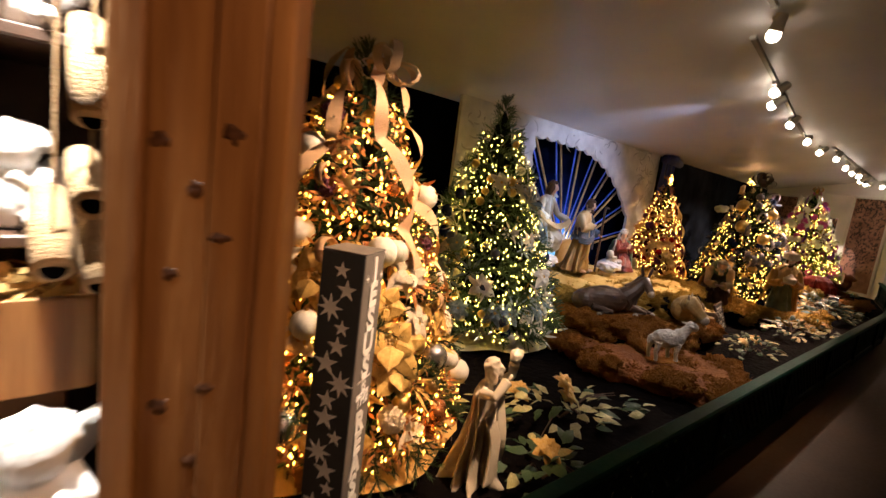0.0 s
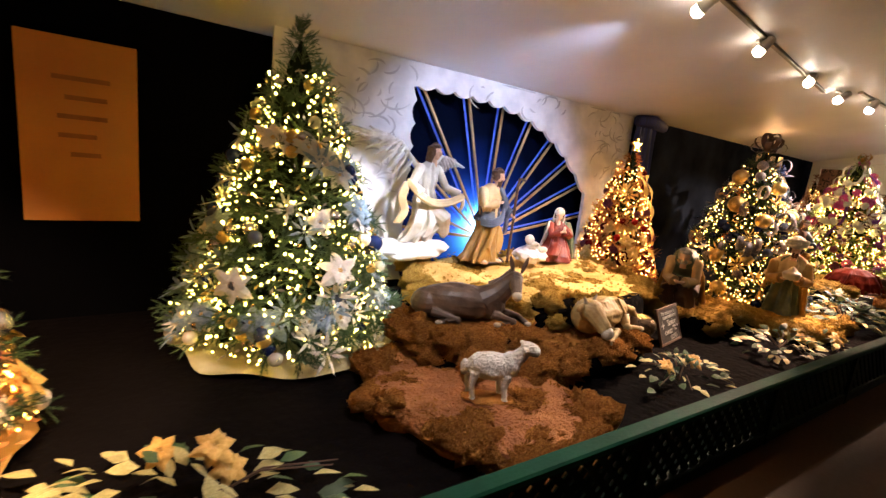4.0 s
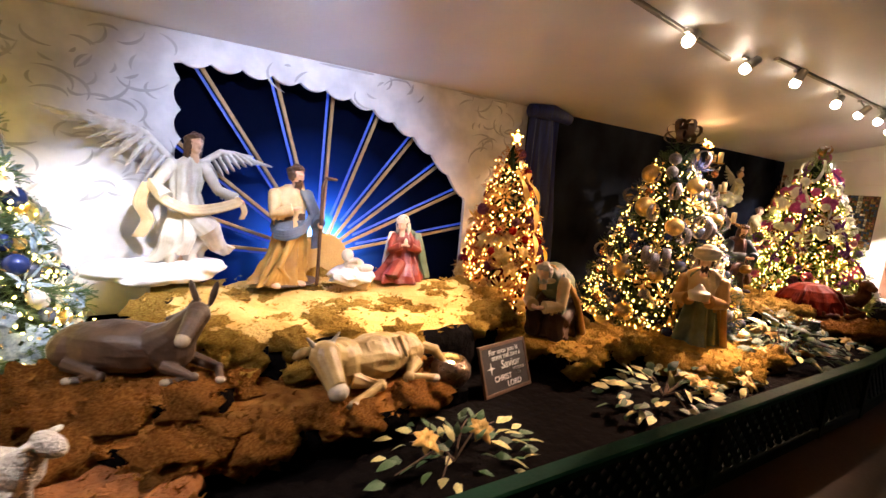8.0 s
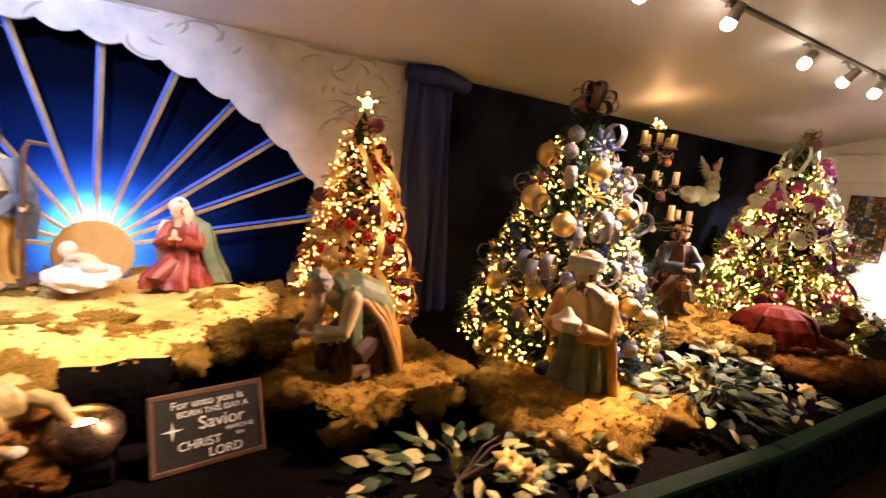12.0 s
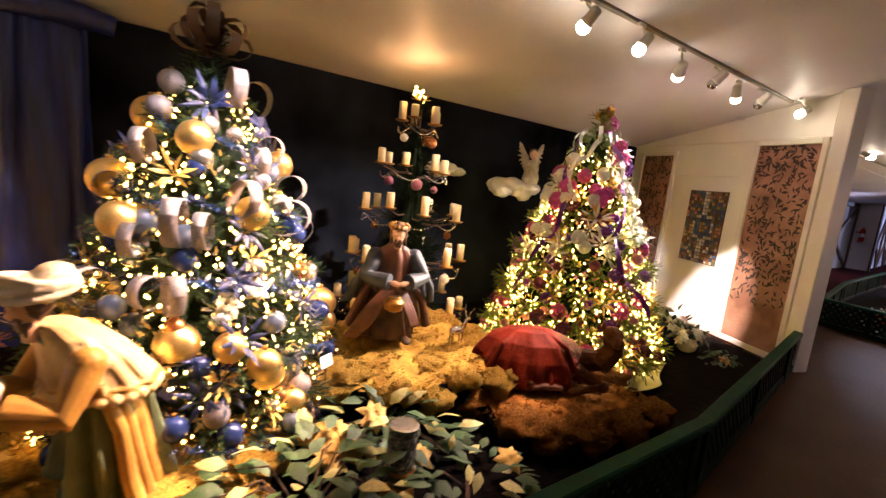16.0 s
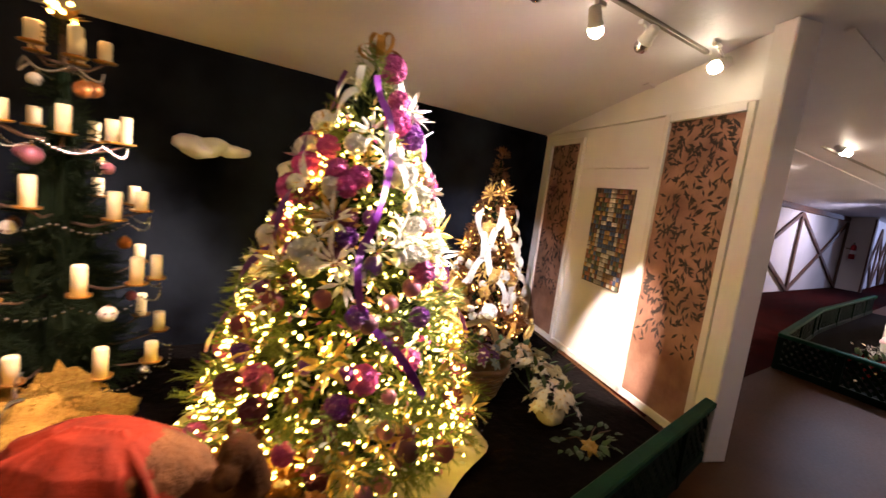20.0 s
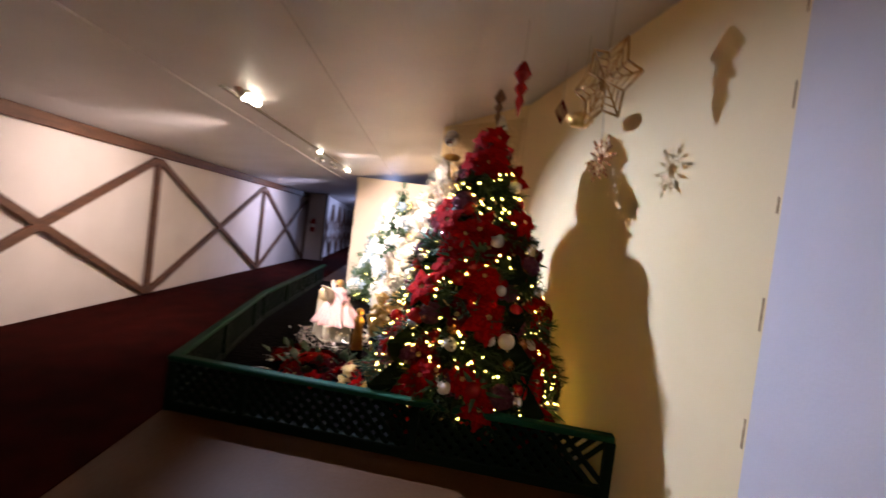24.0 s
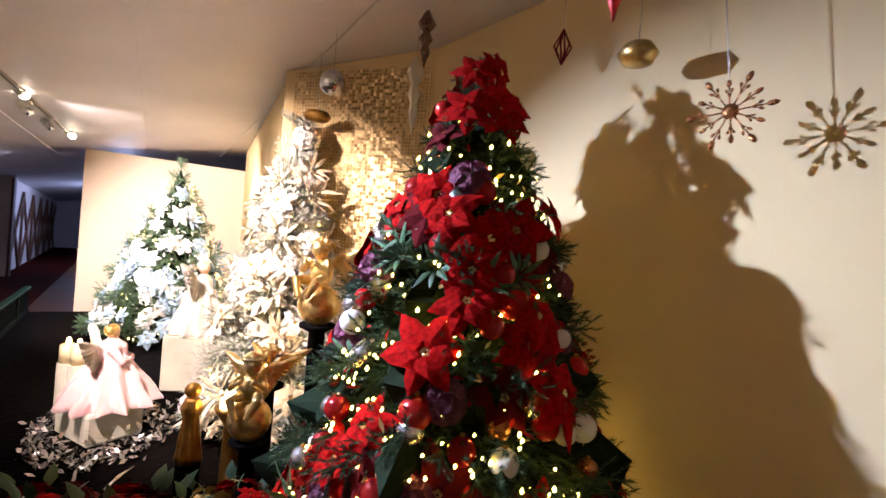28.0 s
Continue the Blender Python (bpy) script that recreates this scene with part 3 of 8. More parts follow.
# Low green fences with lattice
def fence(name, pts, label, h=0.39):
    t = thing(name, (*pts[0], 0), label, "fence", kind="structure")
    o = Vector((*pts[0], 0))
    for a, c in zip(pts, pts[1:]):
        a, c = Vector((*a, 0)), Vector((*c, 0))
        L, q = (c - a).length, (c - a).to_track_quat("X", "Z").to_matrix()
        mid = (a + c) / 2 - o
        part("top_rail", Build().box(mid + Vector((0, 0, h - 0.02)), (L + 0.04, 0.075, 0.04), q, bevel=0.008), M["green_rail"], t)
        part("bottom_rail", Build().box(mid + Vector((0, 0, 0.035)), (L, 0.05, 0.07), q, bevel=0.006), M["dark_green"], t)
        lat, loose = Build(), L < 4
        k, step, hh = 0.0, 0.085, h - 0.11
        while k < L:
            for sgn in (1, -1):
                x0, x1 = (k, k + hh) if sgn > 0 else (k + hh, k)
                z0, z1 = 0.07, h - 0.04
                if max(x0, x1) > L:
                    f = (L - min(x0, x1)) / hh
                    if sgn > 0:
                        x1, z1 = L, z0 + (z1 - z0) * f
                    else:
                        x0, z0 = L, z1 - (z1 - z0) * f
                pa, pb = a + q @ Vector((x0, 0.006 * sgn, z0)) - o, a + q @ Vector((x1, 0.006 * sgn, z1)) - o
                if (pb - pa).length > 0.03:
                    slat = Build() if loose else lat
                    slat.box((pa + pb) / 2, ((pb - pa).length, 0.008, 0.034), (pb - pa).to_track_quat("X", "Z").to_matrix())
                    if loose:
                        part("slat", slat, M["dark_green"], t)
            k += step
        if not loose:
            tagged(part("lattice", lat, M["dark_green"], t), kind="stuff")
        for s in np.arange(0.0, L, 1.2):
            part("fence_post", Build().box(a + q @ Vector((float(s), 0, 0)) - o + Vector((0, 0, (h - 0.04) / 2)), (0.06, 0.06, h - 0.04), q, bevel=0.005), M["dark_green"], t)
    return t


fence("display_fence", [(0.6, 2.02), (9.6, 1.51), (12.1, 1.51), (14.95, 1.93)], "low green fence with dark diagonal lattice along the walkway")
fence("display_fence", [(17.21, -0.45), (17.78, 2.44), (20.7, 2.84), (25.2, 3.05)], "low dark green lattice fence round the second display")

# ---- trees ----
def leaf_points(b, base, way, side, length, width, slot=0, bend=0.15, up=None):
    """One pointed leaf with a raised mid rib."""
    way, side = Vector(way).normalized(), Vector(side).normalized()
    nrm = way.cross(side)
    p = Vector(base)
    tip = p + way * length - nrm * bend * length
    m1, m2 = p + way * length * 0.35 + nrm * width * 0.18, p + way * length * 0.7 + nrm * width * 0.1 - nrm * bend * length * 0.4
    vs = [p, m1 + side * width * 0.5 - nrm * width * 0.12, m2 + side * width * 0.36 - nrm * width * 0.1, tip, m2 - side * width * 0.36 - nrm * width * 0.1, m1 - side * width * 0.5 - nrm * width * 0.12, m1, m2]
    b.add(vs, [(0, 6, 1), (1, 6, 7, 2), (2, 7, 3), (0, 5, 6), (5, 4, 7, 6), (4, 3, 7)], slot)


def bloom_mesh(name, petals, centre, n1=6, n2=5, layers=2, lift=0.35):
    """A unit poinsettia about 2 across, facing +z; slot 1 is its heart."""
    b = Build()
    for j in range(layers):
        n = n1 if j == 0 else n2
        for i in range(n):
            a = 6.2832 * (i + 0.5 * j) / n + rnd(-0.12, 0.12)
            el = lift * (0.4 + j) + rnd(-0.1, 0.1)
            way = Vector((math.cos(a) * math.cos(el), math.sin(a) * math.cos(el), math.sin(el)))
            leaf_points(b, (0, 0, 0.04 * j), way, (-math.sin(a), math.cos(a), 0), (1.0 - 0.3 * j) * rnd(0.8, 1.08), rnd(0.5, 0.68), 0, rnd(0.1, 0.35))
    for i in range(5):
        b.ball((0.07 * math.cos(i * 1.26), 0.07 * math.sin(i * 1.26), 0.13), 0.055, 6, 4, 1)
    return b.mesh(name, [petals, centre], False)


def ball_mesh(name, material):
    b = Build().ball((0, 0, 0), 1.0, 16, 10)
    b.tube((0, 0, 0.96), (0, 0, 1.16), 0.16, 0.16, 8, 1)
    return b.mesh(name, [material, M["gold_dark"]], True)


BALL = {k: ball_mesh("bauble", M[k]) for k in ("gold", "silver", "blueball", "greyball", "redball", "copperball", "whiteball", "pinkball", "darkred", "purple", "plum", "plaid")}
BLOOM = {k: bloom_mesh("poinsettia", M[k], M["gold"]) for k in ("red_silk", "blue_silk", "royal_silk", "gold_silk", "copper_silk", "cream_silk", "white_silk", "magenta", "plum", "darkred", "purple")}


def puff_mesh(name, material, count=46):
    """A round head of many small petals, about 2 across."""
    b = Build()
    for k in range(count):
        z = 1 - 2 * (k + 0.5) / count
        a = 2.39996 * k
        n = Vector((math.sqrt(1 - z * z) * math.cos(a), math.sqrt(1 - z * z) * math.sin(a), z))
        u = n.orthogonal().normalized()
        v = n.cross(u)
        f = rnd(0, 1.5)
        u, v = u * math.cos(f) + v * math.sin(f), v * math.cos(f) - u * math.sin(f)
        c = n * rnd(0.78, 0.95)
        b.add([c, c + (u + n * 0.5) * 0.36, c + (v + n * 0.5) * 0.36, c + (-u + n * 0.5) * 0.36, c + (-v + n * 0.5) * 0.36, c + (u + v) * 0.3 + n * 0.1, c + (v - u) * 0.3 + n * 0.1, c - (u + v) * 0.3 + n * 0.1, c + (u - v) * 0.3 + n * 0.1], [(0, 5, 1, 8), (0, 6, 2, 5), (0, 7, 3, 6), (0, 8, 4, 7)])
    b.ball((0, 0, 0), 0.72, 10, 6)
    return b.mesh(name, material, False)


def pick_mesh(name, material, count=9):
    """A fan of long narrow leaves on wires, facing +z."""
    b = Build()
    for k in range(count):
        a = 6.2832 * k / count + rnd(-0.2, 0.2)
        el = rnd(0.15, 1.0)
        way = Vector((math.cos(a) * math.cos(el), math.sin(a) * math.cos(el), math.sin(el)))
        leaf_points(b, way * 0.2, way, (-math.sin(a), math.cos(a), rnd(-0.3, 0.3)), rnd(0.7, 1.1), rnd(0.16, 0.26), 0, rnd(0.0, 0.3))
        b.tube((0, 0, 0), way * 0.3, 0.015, 0.012, 4)
    return b.mesh(name, material, False)


def ring_mesh(name, material):
    """An open loop of wide wired ribbon."""
    n, vs = 18, []
    for k in range(n + 1):
        a = 6.2832 * k / n
        p = Vector((math.cos(a), 0, math.sin(a))) * (1 + 0.12 * math.sin(2 * a))
        vs += [p + Vector((0, -0.36, 0)), p + Vector((0, 0.36, 0)), p * 0.965 + Vector((0, -0.36, 0)), p * 0.965 + Vector((0, 0.36, 0))]
    fs = []
    for k in range(n):
        o = 4 * k
        fs += [(o, o + 1, o + 5, o + 4), (o + 2, o + 6, o + 7, o + 3), (o, o + 4, o + 6, o + 2), (o + 1, o + 3, o + 7, o + 5)]
    return Build().add(vs, fs).mesh(name, material, True)


M["navy_tinsel"] = mat("navy_tinsel_foil", (0.03, 0.06, 0.16), 0.25, metal=0.7, col2=(0.01, 0.02, 0.06), scale=8, bump=0)
M["mesh_cream"] = mat("peach_mesh_ribbon", (0.62, 0.40, 0.25), 0.5, col2=(0.58, 0.36, 0.2), scale=10, bump=0.4, bscale=160)
PUFF = {k: puff_mesh("hydrangea", M[k]) for k in ("magenta", "plum", "white_silk", "cream_silk", "purple", "blue_silk")}
PICK = {k: pick_mesh("leaf_pick", M[k]) for k in ("gold_silk", "white_silk", "blue_silk", "copper_silk", "green_leaf", "cream_silk", "royal_silk")}
RING = {k: ring_mesh("ribbon_loop", M[k]) for k in ("plaid", "mesh_cream", "greyball")}


def streamer(parent, h, r, seed, material, a0, swing, lo, hi, width, power, z0, curl=0.05):
    """A wired ribbon that falls down a tree in loose curls."""
    rr = random.Random(seed)
    n, vs = 46, []
    f1, f2 = rr.uniform(0, 6), rr.uniform(0, 6)
    pts = []
    for k in range(n + 1):
        v = k / n
        u = hi + (lo - hi) * v
        a = a0 + swing * v + 0.25 * math.sin(7 * v + f1)
        rad = r * (1 - u) ** power + 0.015 + curl * (0.5 + 0.5 * math.sin(26 * v + f2))
        pts.append(Vector((rad * math.cos(a), rad * math.sin(a), z0 + (h - z0) * u + 0.6 * curl * math.cos(26 * v + f2))))
    for k, p in enumerate(pts):
        d = (pts[min(k + 1, n)] - pts[max(k - 1, 0)]).normalized()
        out = Vector((p.x, p.y, 0)).normalized()
        w = d.cross(out).normalized() * width * 0.5 + out * 0.3 * width * math.sin(0.7 * k + f1)
        vs += [p - w, p + w]
    return part("ribbon", Build().add(vs, [(2 * k, 2 * k + 1, 2 * k + 3, 2 * k + 2) for k in range(n)]), material, parent, smooth=True)


def garland(parent, h, r, seed, material, turns, lo, hi, thick, power, z0, count=2600):
    """A fuzzy tinsel rope wound round a tree, joined."""
    rr = random.Random(seed)
    b = Build()
    for k in range(count):
        v = rr.random() ** 0.8
        u = lo + (hi - lo) * (1 - v)
        a = turns * 6.2832 * v + seed
        rad = r * (1 - u) ** power + 0.01
        z = z0 + (h - z0) * u - 0.05 * abs(math.sin(a * 3.5))
        p = Vector((rad * math.cos(a), rad * math.sin(a), z))
        d = Vector((rr.gauss(0, 1), rr.gauss(0, 1), rr.gauss(0, 1))).normalized()
        c = d.orthogonal().normalized() * 0.0022
        d *= thick * rr.uniform(0.6, 1.1)
        b.add([p - c, p + c, p + d], [(0, 1, 2)])
    return tagged(part("tinsel_garland", b, material, parent, "fuzzy tinsel garland"), kind="stuff")


def sprig(r, needles, length):
    """Needle blades of one unit fir tip along +x, with four side shoots."""
    tris = []

    def shoot(o, way, size, count):
        q = way.to_track_quat("X", "Z").to_matrix()
        for i in range(count):
            u = 0.08 + 0.92 * i / count
            a = i * 2.4 + r.uniform(-0.3, 0.3)
            tilt = 0.85 - 0.4 * u
            d = Vector((math.cos(tilt), math.sin(tilt) * math.cos(a), math.sin(tilt) * math.sin(a)))
            w = Vector((0, -math.sin(a), math.cos(a))) * 0.015
            p = Vector((u * size, 0, 0))
            for v in (p - w, p + w, p + d * length * r.uniform(0.8, 1.15)):
                tris.append(o + q @ v)
        for a in (0.0, 2.09, 4.19):
            for v in (Vector((0, math.cos(a), math.sin(a))) * 0.014, Vector((0, math.cos(a + 2.09), math.sin(a + 2.09))) * 0.014, Vector((size, 0, 0))):
                tris.append(o + q @ v)

    shoot(Vector((0, 0, 0)), Vector((1, 0, 0)), 0.95, needles)
    for k, (u, sgn) in enumerate(((0.22, 1), (0.32, -1), (0.5, 1), (0.6, -1))):
        shoot(Vector((u, 0, 0)), Vector((0.75, 0.62 * sgn, r.uniform(-0.15, 0.25))), 0.52 - 0.08 * (k // 2), needles // 2)
    return np.array([tuple(p) for p in tris])


def boughs(name, h, r, material, count, parent, seed, size=0.24, needles=34, nlen=0.15, droop=0.12, power=0.92, core=0.56, z0=0.12, topped=True):
    """Thousands of needles on tips that fan out from a cone, joined into one mesh."""
    rr = random.Random(seed)
    protos = [sprig(rr, needles, nlen) for _ in range(5)]
    out = []
    for i in range(count):
        u = 1 - math.sqrt(rr.uniform(0.0, 1.0)) * 0.99
        a = rr.uniform(0, 6.2832)
        tier = 0.88 + 0.16 * math.sin(u * 42 + 2.2 * math.sin(a * 2)) + rr.uniform(-0.12, 0.08)
        rad = r * (1 - u) ** power * tier * (rr.uniform(0.62, 0.9) if i % 4 == 3 else 1.0)
        ln = size * (0.55 + 0.6 * (1 - u)) * rr.uniform(0.75, 1.25)
        way = Vector((math.cos(a), math.sin(a), rr.uniform(-0.35, 0.35) - droop + 0.9 * u * u))
        q = np.array((way.to_track_quat("X", "Z").to_matrix() @ Matrix.Rotation(rr.uniform(0, 6.28), 3, "X")))
        base = np.array((math.cos(a) * max(0, rad - ln * 0.6), math.sin(a) * max(0, rad - ln * 0.6), z0 + (h - z0) * u))
        out.append((protos[i % 5] * ln) @ q.T + base)
    for k in range(6 if topped else 0):
        way = Vector((rr.uniform(-0.3, 0.3), rr.uniform(-0.3, 0.3), 1))
        q = np.array(way.to_track_quat("X", "Z").to_matrix())
        out.append((protos[k % 5] * size * 0.7) @ q.T + np.array((0, 0, h - size * 0.45)))
    vs = np.concatenate(out)
    me = bpy.data.meshes.new(name)
    n = len(vs) // 3
    me.vertices.add(3 * n)
    me.vertices.foreach_set("co", vs.ravel())
    me.loops.add(3 * n)
    me.loops.foreach_set("vertex_index", np.arange(3 * n))
    me.polygons.add(n)
    me.polygons.foreach_set("loop_start", np.arange(0, 3 * n, 3))
    me.materials.append(material)
    me.update(calc_edges=True)
    ob = part("needles", me, None, parent)
    tagged(ob, kind="stuff")
    # Dark core puts shade behind the needles; flocked trees get a white one.
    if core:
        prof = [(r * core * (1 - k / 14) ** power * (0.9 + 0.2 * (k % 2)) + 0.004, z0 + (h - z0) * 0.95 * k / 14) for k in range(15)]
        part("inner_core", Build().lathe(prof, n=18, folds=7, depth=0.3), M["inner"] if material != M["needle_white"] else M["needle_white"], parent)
    return ob


def on_cone(rr, h, r, u=None, a=None, power=0.92, out=0.0, z0=0.12):
    u = 1 - math.sqrt(rr.uniform(0.02, 1.0)) if u is None else u
    a = rr.uniform(0, 6.2832) if a is None else a
    rad = r * (1 - u) ** power * rr.uniform(0.9, 1.03) + out
    return Vector((math.cos(a) * rad, math.sin(a) * rad, z0 + (h - z0) * u)), Vector((math.cos(a), math.sin(a), 0.35)), a, u


def lights(h, r, count, material, parent, seed, size=0.0075, power=0.92, z0=0.12):
    rr = random.Random(seed)
    b = Build()
    for _ in range(int(count * 1.8)):
        p, w, a, u = on_cone(rr, h, r, power=power, z0=z0)
        p += w * rr.uniform(-0.05, 0.025)
        s = size * rr.uniform(0.75, 1.25)
        vs = [p + Vector(d) * s for d in ((1, 0, 0), (-1, 0, 0), (0, 1, 0), (0, -1, 0), (0, 0, 1.5), (0, 0, -1.5))]
        b.add(vs, [(0, 2, 4), (2, 1, 4), (1, 3, 4), (3, 0, 4), (2, 0, 5), (1, 2, 5), (3, 1, 5), (0, 3, 5)])
    return tagged(part("light_string", b, material, parent, "string of small glowing lamps"), kind="stuff")


def dress(parent, h, r, seed, items, power=0.92, z0=0.12):
    """Hang baubles, blooms and ribbons over a tree: rows of (name, mesh, count, size, stick-out, facing)."""
    rr = random.Random(seed)
    for name, mesh, count, size, out, lo, hi in items:
        for i in range(int(count * 1.7)):
            u = lo + (hi - lo) * (1 - math.sqrt(rr.uniform(0, 1)))
            p, w, a, u = on_cone(rr, h, r, u, power=power, z0=z0)
            s = size * rr.uniform(0.8, 1.2)
            p += w.normalized() * out
            if name == "bauble":
                m = Matrix.Translation(p) @ Matrix.Scale(s, 4)
            elif name in ("ribbon", "ribbon_loop"):
                m = Matrix.Translation(p) @ Matrix.Rotation(a + rr.uniform(-0.5, 0.5), 4, "Z") @ Matrix.Rotation(rr.uniform(-0.5, 0.5), 4, "Y") @ Matrix.Scale(s, 4)
            else:
                m = at(p, w + Vector((rr.uniform(-0.3, 0.3), rr.uniform(-0.3, 0.3), rr.uniform(-0.1, 0.3))), s, rr.uniform(0, 6.28))
            part(name, mesh, None, parent, m=m)


def skirt_mesh(b, r, wave=0.03, n=40, z=0.0):
    prof = []
    vs = [(0, 0, z + 0.05)]
    rings = (0.35, 0.7, 0.93, 1.0)
    for k, q in enumerate(rings):
        for i in range(n):
            a = 6.2832 * i / n
            rr_ = r * q * (1 + 0.05 * math.sin(7 * a))
            vs.append((rr_ * math.cos(a), rr_ * math.sin(a), z + 0.05 * (1 - q) + 0.012 + wave * (0.5 + 0.5 * math.sin(9 * a + k)) * q))
    fs = [(0, 1 + i, 1 + (i + 1) % n) for i in range(n)]
    for k in range(3):
        fs += [(1 + k * n + i, 1 + (k + 1) * n + i, 1 + (k + 1) * n + (i + 1) % n, 1 + k * n + (i + 1) % n) for i in range(n)]
    return b.add(vs, fs)


def glitter(h, r, count, material, parent, seed, power, z0, size=0.02):
    """Small foil picks and tinsel scraps scattered over a tree, joined."""
    rr = random.Random(seed)
    b = Build()
    for _ in range(count):
        p, w, a, u = on_cone(rr, h, r, power=power, z0=z0)
        d = Vector((rr.uniform(-1, 1), rr.uniform(-1, 1), rr.uniform(-1, 1))).normalized()
        s = d.cross(w + Vector((0.1, 0.2, 0))).normalized() * size * rr.uniform(0.25, 0.5)
        d *= size * rr.uniform(0.7, 1.6)
        b.add([p - d, p + s, p + d, p - s], [(0, 1, 2, 3)])
    return tagged(part("tinsel", b, M[material], parent, "scattered foil tinsel"), kind="stuff")


def fir(place, h, r, label, seed, needle="needle", tips=1040, bulbs=330, bulb="bulb_warm", items=(), skirt=None, power=0.92, size=0.24, z0=0.12, bulb_size=0.0064, foil=(), topped=True, core=0.56):
    t = thing("christmas_tree", place, label, "christmas tree")
    part("trunk", Build().tube((0, 0, 0), (0, 0, h * 0.9), 0.035, 0.012, 8), M["bark"], t)
    for i in range(3):
        a = 2.1 * i + seed
        part("stand_foot", Build().tube((0, 0, 0.06), (0.22 * math.cos(a), 0.22 * math.sin(a), 0.012), 0.014, 0.012, 6), M["bark"], t)
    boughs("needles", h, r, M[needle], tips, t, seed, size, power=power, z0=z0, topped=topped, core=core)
    if bulbs:
        lights(h, r, bulbs, M[bulb], t, seed + 1, bulb_size, power, z0)
    for k, (name, count) in enumerate(foil):
        glitter(h, r, count, name, t, seed + 9 + k, power, z0)
    dress(t, h, r * 0.97, seed + 2, items, power, z0)
    if skirt:
        part("tree_skirt", skirt_mesh(Build(), skirt[0]), M[skirt[1]], t, skirt[2], smooth=True)
    return t


# gold and copper tree beside the start
tr = fir((2.66, 3.22, 0.012), 1.93, 0.68, "copper and gold christmas tree with cream ribbons and warm lights", 11, foil=(("gold_silk", 1300), ("copper_silk", 4200)), tips=1200, bulbs=1100, bulb="bulb_amber", power=0.72, size=0.17, items=[
    ("bauble", BALL["copperball"], 22, 0.042, 0.0, 0, 0.9), ("bauble", BALL["whiteball"], 20, 0.058, 0.03, 0, 0.9), ("bauble", BALL["gold"], 22, 0.042, 0.0, 0, 0.92), ("bauble", BALL["silver"], 5, 0.07, 0.02, 0, 0.6),
    ("poinsettia", BLOOM["gold_silk"], 16, 0.16, 0.02, 0, 0.5), ("poinsettia", BLOOM["cream_silk"], 12, 0.11, 0.02, 0, 0.8), ("poinsettia", BLOOM["copper_silk"], 16, 0.09, 0.0, 0, 0.95), ("hydrangea", PUFF["plum"], 6, 0.05, 0.0, 0.1, 0.9),
    ("leaf_pick", PICK["gold_silk"], 24, 0.11, 0.0, 0, 0.85), ("leaf_pick", PICK["copper_silk"], 22, 0.09, 0.0, 0.05, 0.98), ("hydrangea", PUFF["cream_silk"], 12, 0.055, 0.02, 0, 0.8), ("ribbon_loop", RING["mesh_cream"], 8, 0.06, 0.03, 0.3, 0.98)], skirt=(0.66, "sand", "tan cloth tree skirt"))
for k in range(7):
    streamer(tr, 1.93, 0.68, 900 + k, M["mesh_cream"], -2.6 + 0.9 * k, 0.7 if k % 2 else -0.6, 0.3 + 0.05 * (k % 3), 0.97, 0.055, 0.72, 0.12, 0.05)
# blue and white tree
tr = fir((4.645, 4.05, 0.012), 2.12, 0.76, "green christmas tree with ice blue poinsettias and white lights", 23, foil=(("silver", 700), ("gold", 300)), needle="needle_blue", tips=1500, bulbs=700, bulb="bulb_white", power=0.8, size=0.19, items=[
    ("bauble", BALL["gold"], 24, 0.038, 0.0, 0, 0.92), ("bauble", BALL["blueball"], 12, 0.05, 0.01, 0, 0.7), ("bauble", BALL["whiteball"], 20, 0.04, 0.0, 0, 0.9), ("bauble", BALL["greyball"], 10, 0.05, 0.01, 0, 0.8), ("bauble", BALL["silver"], 10, 0.045, 0.01, 0, 0.8),
    ("poinsettia", BLOOM["blue_silk"], 22, 0.12, 0.02, 0, 0.9), ("poinsettia", BLOOM["white_silk"], 18, 0.12, 0.02, 0, 0.9), ("leaf_pick", PICK["white_silk"], 18, 0.11, 0.0, 0, 0.95), ("leaf_pick", PICK["blue_silk"], 22, 0.12, 0.01, 0, 0.95)])
part("tree_skirt", skirt_mesh(Build(), 0.74, 0.035, 72), M["skirt_silver"], tr, "pale gold and silver scalloped tree skirt", smooth=True)
# slim copper tinsel tree with the star
tr = fir((8.70, 4.17, 0.012), 1.80, 0.50, "slim gold tinsel christmas tree with red roses and a lit star", 31, foil=(("gold", 1600), ("copper_silk", 1200)), needle="tinsel_gold", tips=1300, bulbs=560, bulb="bulb_warm", size=0.14, power=0.7, items=[
    ("bauble", BALL["darkred"], 26, 0.042, 0.0, 0, 0.97), ("bauble", BALL["redball"], 14, 0.036, 0.0, 0, 0.9), ("hydrangea", PUFF["plum"], 16, 0.045, 0.01, 0, 0.97), ("poinsettia", BLOOM["darkred"], 10, 0.07, 0.01, 0, 0.95), ("poinsettia", BLOOM["gold_silk"], 14, 0.10, 0.03, 0.05, 0.75), ("leaf_pick", PICK["gold_silk"], 18, 0.12, 0.01, 0.0, 0.9)], skirt=(0.45, "sand", "tan tree skirt"))
for k in range(3):
    streamer(tr, 1.80, 0.50, 930 + k, M["gold_silk"], -1.9 + 0.8 * k, 0.9, 0.08, 0.8, 0.045, 0.7, 0.12, 0.04)
